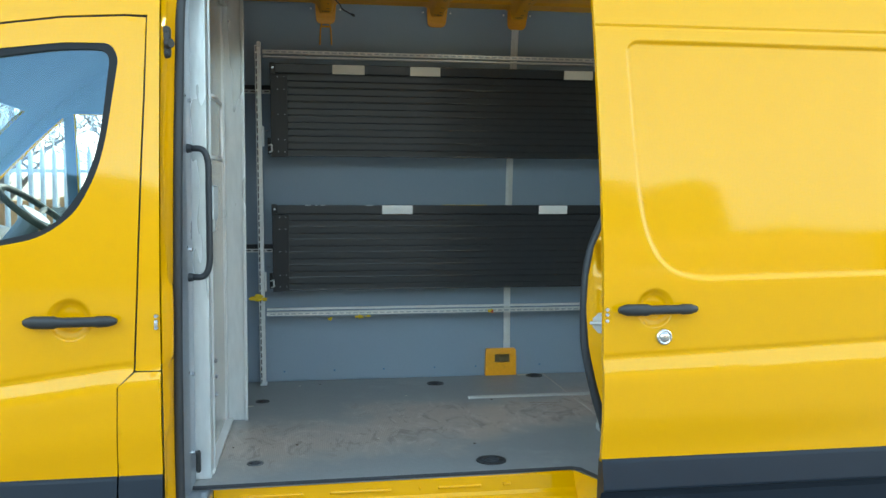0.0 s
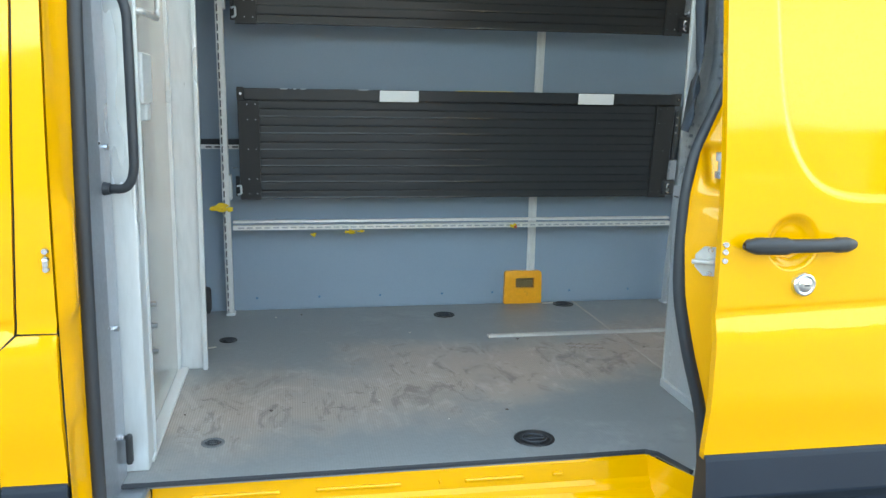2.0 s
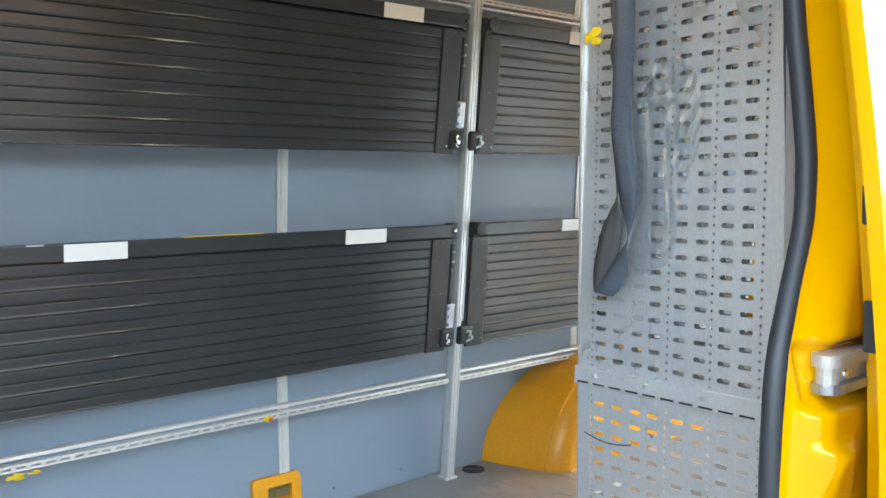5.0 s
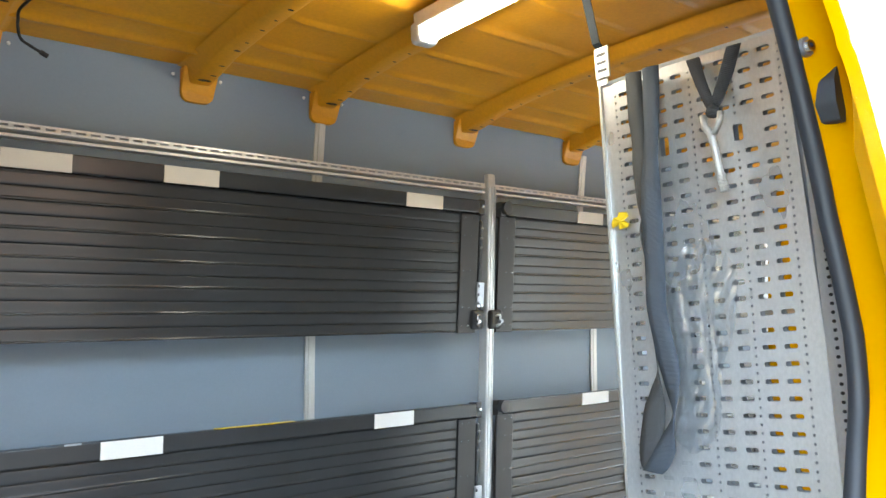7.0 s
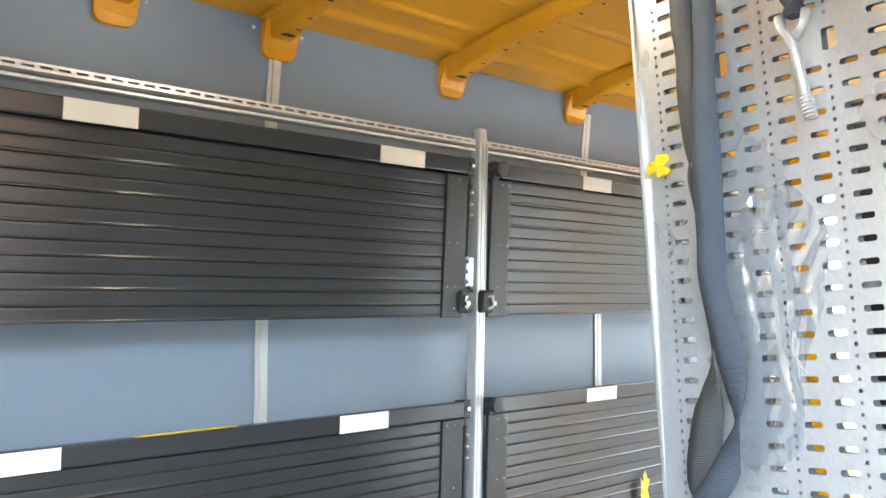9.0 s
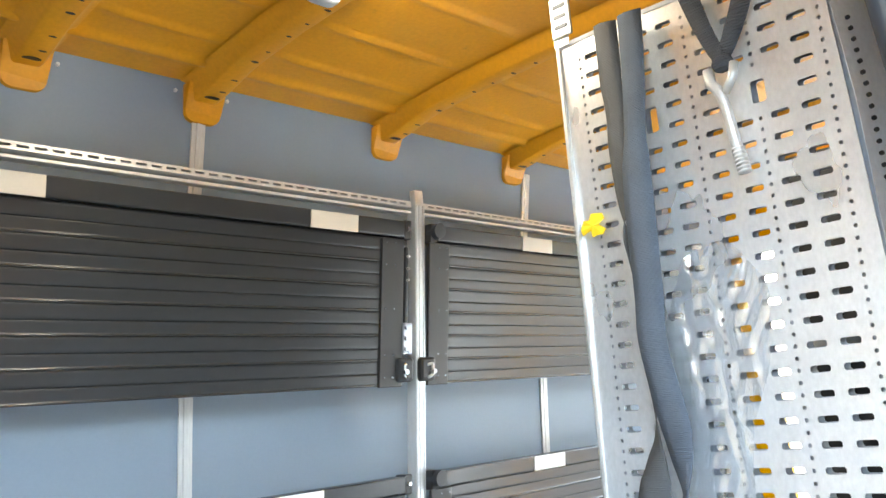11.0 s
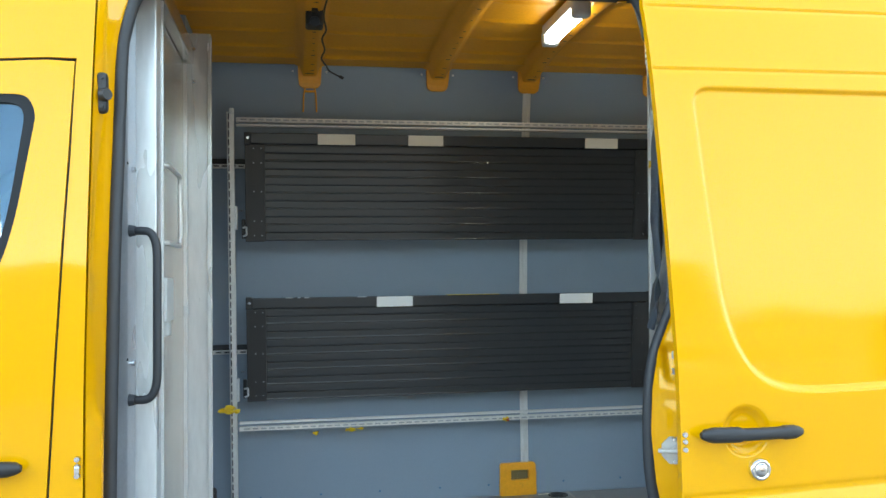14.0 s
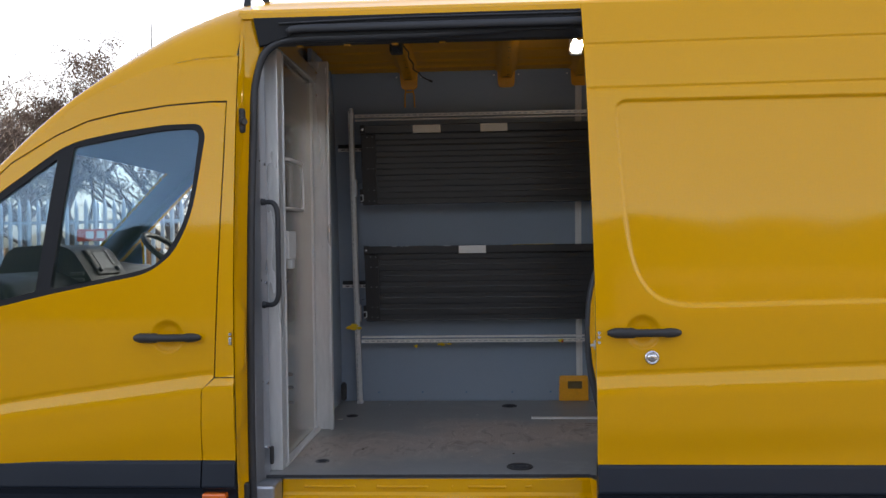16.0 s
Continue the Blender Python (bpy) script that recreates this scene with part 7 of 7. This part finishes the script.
def build_floor_fittings():
    for x, y, r in ((0.703, 4.572, 0.046), (1.285, 4.698, 0.047), (-0.193, 4.292, 0.034), (1.922, 4.690, 0.045), (-0.163, 3.303, 0.032), (0.722, 3.214, 0.058)):
        lashing_point(x, y, r, CUP_GREY if y == 3.303 else PLASTIC)
    t = thing("floor_rail", "perforated aluminium floor rail lying across the load floor", "floor rail", (1.6, 4.22, FLOOR_Z))
    bm = bmesh.new()
    prof = [(-0.013, 0.0), (-0.011, 0.008), (-0.004, 0.011), (0.004, 0.011), (0.011, 0.008), (0.013, 0.0)]
    sheet(bm, [[(x, 4.218 + a - 0.004 * (x - 0.82), FLOOR_Z + 0.001 + b) for a, b in prof] for x in (0.822, 2.6)])
    part("rail", bm, RAIL, t, "ridged dull aluminium section")
    d = bmesh.new()
    for i in range(70):
        x = 0.835 + 0.025 * i
        box(d, x, x + 0.012, 4.2285 - 0.004 * (x - 0.82), 4.2315 - 0.004 * (x - 0.82), FLOOR_Z + 0.0060, FLOOR_Z + 0.0115)
    part("slots", d, TRIM_IN, t, "grey slots")
    part("end_cap", boxed(0.818, 0.824, 4.204, 4.232, FLOOR_Z, FLOOR_Z + 0.010, 0.002), ALU, t)
    # yellow bracket box at the foot of the wall
    wy = float(wall_y(0.75))
    b = thing("floor_bracket", "yellow painted bracket with a rectangular opening at the wall foot", "bracket", (1.10, wy, FLOOR_Z))
    outer = rounded([(1.010, FLOOR_Z + 0.002), (1.188, FLOOR_Z + 0.002), (1.186, 0.829), (1.014, 0.829)], [0.004, 0.004, 0.014, 0.014])
    hole = rounded([(1.064, 0.749), (1.152, 0.749), (1.152, 0.797), (1.064, 0.797)], 0.006)
    bm = skin([tuple(p) for p in outer], [[tuple(p) for p in hole]], lambda x, z: 0 * x + wy - 0.026 + 0.008 * ramp01((z - 0.80) / 0.03), 0.02, 0.024)
    part("face", bm, YELLOW_IN, b, "worn yellow painted steel")
    # inside of the opening, coloured as shaded yellow paint
    part("recess", boxed(1.060, 1.156, wy - 0.003, wy + 0.001, 0.745, 0.80), OLIVE, b)
    part("inner_plate", boxed(1.100, 1.150, wy - 0.008, wy - 0.004, 0.752, 0.780), OLIVE, b)
    # a boot's tread left in mud: two rows of small crossed bars
    bm = bmesh.new()
    for i in range(4):
        for j in range(2):
            for a in (38, -38):
                b2 = boxed(-0.019, 0.019, -0.0024, 0.0024, 0.0, 0.0010)
                bmesh.ops.transform(b2, matrix=pose(1.112 + 0.034 * i, 4.085 - 0.045 * j - 0.008 * i, FLOOR_Z + 0.0006, 0, 0, a), verts=b2.verts[:])
                me = bpy.data.meshes.new("tread")
                b2.to_mesh(me)
                bm.from_mesh(me)
                bpy.data.meshes.remove(me)
                b2.free()
    tagged(part("boot_print", bm, MUD), "dried dark tread mark of a boot on the floor", "mud mark")
    # far wheel arch
    wa = thing("wheel_arch", "orange-yellow painted rounded wheel arch on the load floor", "wheel arch", (2.62, 4.6, FLOOR_Z))
    w = bmesh.new()
    cx, n = 2.62, 40
    rows = []
    for dy, a, h in ((0.0, 0.625, 0.40), (-0.10, 0.60, 0.42), (-0.22, 0.555, 0.425), (-0.28, 0.53, 0.42), (-0.315, 0.505, 0.40), (-0.33, 0.47, 0.36)):
        rows.append([(cx + 0.03 - a * math.cos(s), 4.752 + dy, FLOOR_Z + h * math.sin(s) ** 1.05) for s in np.linspace(0, math.pi, n)])
    sheet(w, rows)
    last = [w.verts.new(p) for p in rows[-1]]
    w.faces.new(last)
    for f in w.faces:
        f.smooth = True
    part("arch_shell", w, YELLOW_IN, wa, "pressed yellow painted steel")
    bead = tube(bmesh.new(), [(cx + 0.03 - 0.535 * math.cos(v), 4.752 - 0.262, FLOOR_Z + 0.424 * math.sin(v) ** 1.05) for v in np.linspace(0.02, math.pi - 0.02, 40)], 0.007, 8)
    part("edge_bead", bead, YELLOW_IN, wa, "raised bead along the arch", smooth=True)
    hem = tube(bmesh.new(), [(cx + 0.03 - 0.48, 4.416, FLOOR_Z + 0.004), (cx + 0.03 + 0.48, 4.416, FLOOR_Z + 0.004)], 0.006, 8)
    part("floor_hem", hem, YELLOW_IN, wa, "narrow hem along the floor")
    rnd = random.Random(5)
    for k in range(10):
        x, y = rnd.uniform(-0.28, 1.0), rnd.uniform(3.2, 4.7)
        r = rnd.uniform(0.003, 0.007)
        bm = bmesh.new()
        bmesh.ops.create_icosphere(bm, subdivisions=1, radius=r, matrix=Matrix.Translation((x, y, FLOOR_Z + r * 0.3)) @ Matrix.Diagonal((1, rnd.uniform(0.5, 1), 0.4, 1)))
        tagged(part("debris_crumb", bm, LABEL if k % 3 == 0 else BARK), "small crumb of dirt on the load floor", "debris", "floor crumbs")
    for x, y, w2, h2, a in ((-0.245, 4.20, 0.030, 0.012, 20), (1.225, 4.725, 0.06, 0.014, 5)):
        bm = boxed(-w2 / 2, w2 / 2, -h2 / 2, h2 / 2, 0, 0.002)
        bmesh.ops.transform(bm, matrix=pose(x, y, FLOOR_Z + 0.001, 0, 0, a), verts=bm.verts[:])
        tagged(part("paper_scrap", bm, LABEL), "scrap of white paper on the load floor", "debris", "paper scraps")


build_floor_fittings()


# ---- outdoors ----
def build_fence():
    t = thing("palisade_fence", "tall galvanised palisade fence with pointed pales", "fence", (-5, 12.4, 0))
    for z in (0.45, 2.02):
        part("rail", boxed(-17, 4, 12.42, 12.47, z, z + 0.05, 0.004), FENCE, t)
    me = None
    for i in range(136):
        x = -16.9 + 0.153 * i
        if me is None:
            bm = bmesh.new()
            prof = [(-0.035, 0.012), (-0.02, -0.010), (0.0, -0.014), (0.02, -0.010), (0.035, 0.012)]
            rows = [[(px, py, z) for px, py in prof] for z in (0.05, 2.26)]
            rows += [[(px * 0.9, py, 2.31 - abs(px) * 0.8) for px, py in prof], [(px * 0.25, py * 0.5, 2.42 - abs(px) * 0.6) for px, py in prof]]
            sheet(bm, rows)
            ob = part("pale", thick(bm, 0.003), FENCE, t)
            me = ob.data
        else:
            ob = new("pale", me)
            ob.parent = t
            ob.matrix_parent_inverse = Matrix.Translation(-t.location)
        ob.location = (x, 12.4, 0)
    for x in (-14, -11.2, -8.4, -5.6, -2.8, 0, 2.8):
        part("post", boxed(x - 0.05, x + 0.05, 12.47, 12.55, 0, 2.35, 0.005), FENCE, t)


def build_timber():
    rnd = random.Random(3)
    t = thing("timber_stack", "stack of weathered orange-brown timber boards behind the fence", "timber", (-5, 13.4, 0))
    for i in range(46):
        x = -13 + i * 0.36
        h = rnd.uniform(1.52, 1.72)
        part("board", boxed(x, x + 0.32, 13.3 + rnd.uniform(-0.05, 0.05), 13.42, 0, h, 0.004), TIMBER, t)
    part("rail", boxed(-13, 3.6, 13.42, 13.5, 1.0, 1.1), TIMBER, t)
    # red sign reflected in the cab glass, built as a board at the fence
    c = thing("red_hoarding", "dull red board at the fence, standing for a lettered sign reflected in the cab glass", "sign", (-5.3, 12.33, 1.75))
    part("board", boxed(-5.85, -4.82, 12.35, 12.378, 1.745, 1.935, 0.004), RED, c, "red board standing for the reflected sign")
    for i in range(5):
        part("lettering", boxed(-5.70 + 0.17 * i, -5.58 + 0.17 * i, 12.342, 12.351, 1.79, 1.90), LABEL, c, "pale bar standing for the reflected lettering")


def build_tree(x, y, height, spread, seed, leafy, label):
    rnd = random.Random(seed)
    t = thing("tree", label, "tree", (x, y, 0), "trees beyond the yard")
    wood, tips = bmesh.new(), []

    def grow(p, d, length, r, depth):
        pts = [p]
        k = 3
        for i in range(k):
            d = (d + Vector((rnd.uniform(-1, 1), rnd.uniform(-1, 1), rnd.uniform(-0.4, 0.7))) * 0.16).normalized()
            p = p + d * (length / k)
            pts.append(p)
        rows = []
        for i, q in enumerate(pts):
            rr = r * (1 - 0.45 * i / k)
            u = d.orthogonal().normalized()
            v = d.cross(u)
            seg = 7 if depth < 2 else 4 if depth < 4 else 3
            rows.append([q + (u * math.cos(a * math.tau / seg) + v * math.sin(a * math.tau / seg)) * rr for a in range(seg + 1)])
        sheet(wood, rows)
        tips.append((p, depth))
        if depth >= 6:
            return
        for i in range(3 if depth else 5):
            base = pts[-1] if i < 2 else pts[rnd.choice((1, 2))]
            ang = rnd.uniform(0, math.tau)
            side = Vector((math.cos(ang), math.sin(ang), rnd.uniform(-0.1, 0.5)))
            nd = (d * rnd.uniform(0.5, 0.95) + side * spread * rnd.uniform(0.5, 1.0)).normalized()
            grow(base, nd, length * rnd.uniform(0.60, 0.80), r * 0.58, depth + 1)
    grow(Vector((x, y, 0)), Vector((0, 0, 1)), height * 0.36, height * 0.024, 0)
    part("trunk", wood, BARK, t, "dark bare branches")
    if leafy:
        crown = bmesh.new()
        for p, depth in tips:
            if depth < 5:
                continue
            for _ in range(leafy):
                c = p + Vector((rnd.gauss(0, 1), rnd.gauss(0, 1), rnd.gauss(0, 0.6))) * 0.14
                a = Vector((rnd.uniform(-1, 1), rnd.uniform(-1, 1), rnd.uniform(-1, 1))).normalized()
                b = a.orthogonal().normalized()
                s = rnd.uniform(0.026, 0.05)
                crown.faces.new([crown.verts.new(c + a * s), crown.verts.new(c + b * s * 0.6), crown.verts.new(c - a * s), crown.verts.new(c - b * s * 0.6)])
        part("crown", crown, LEAF, t, "sparse brown leaves")


def build_backdrop():
    """What lies behind the camera and shows only as reflections: a line of tall evergreens and a low brick block."""
    rnd = random.Random(9)
    bm = bmesh.new()
    n = 240
    top = [(8.5 if i < 148 else 6.3) + 0.25 * math.sin(i * 0.31) + 0.3 * math.sin(i * 0.83 + 1) + rnd.uniform(-0.2, 0.2) for i in range(n)]
    sheet(bm, [[(-90 + 180 * i / (n - 1), -34 + 2 * math.sin(i * 0.2) + 0.25 * k, top[i] * k / 4) for i in range(n)] for k in range(5)])
    ob = part("backdrop", bm, HEDGE)
    tagged(ob, "dark line of evergreen trees at the far edge of the yard", "tree line", kind="structure")
    h = thing("brick_building", "low brown brick building across the yard", "building", (12, -26, 0))
    part("wall", boxed(5, 22, -30, -25, 0, 4.6, 0.03), BRICK, h, "brown brick walls")
    part("roof", boxed(4.7, 22.3, -30.3, -24.7, 4.6, 4.9, 0.05), ASPHALT, h, "flat dark roof")
    for i in range(6):
        w = part("window", boxed(6.2 + 2.6 * i, 7.8 + 2.6 * i, -25.03, -24.96, 1.4, 3.0, 0.02), SCREEN, h, "dark window")
        part("sill", boxed(6.1 + 2.6 * i, 7.9 + 2.6 * i, -25.0, -24.88, 1.3, 1.4, 0.01), LABEL, w)


build_fence()
build_timber()
build_tree(-14.5, 30, 8.6, 0.56, 4, 24, "half-bare tree with sparse brown leaves")
build_tree(-20.5, 34, 9.0, 0.8, 8, 3, "bare winter tree with thin dark twigs")
build_tree(-9.5, 26, 7.2, 0.8, 12, 2, "bare winter tree with thin dark twigs")
build_tree(-26, 30, 8.0, 0.85, 15, 3, "bare winter tree with thin dark twigs")
build_tree(-5, 27, 7.0, 0.8, 21, 2, "bare winter tree with thin dark twigs")
for tree_x, tree_y, tree_h, tree_seed in ((-12.6, 23.5, 6.6, 31), (-7.4, 21.5, 6.0, 37), (-3.2, 23.0, 6.2, 41), (-0.6, 20.5, 5.6, 43), (-17.5, 24.5, 6.4, 47)):
    build_tree(tree_x, tree_y, tree_h, 0.85, tree_seed, 1, "bare winter tree with thin dark twigs")
build_backdrop()
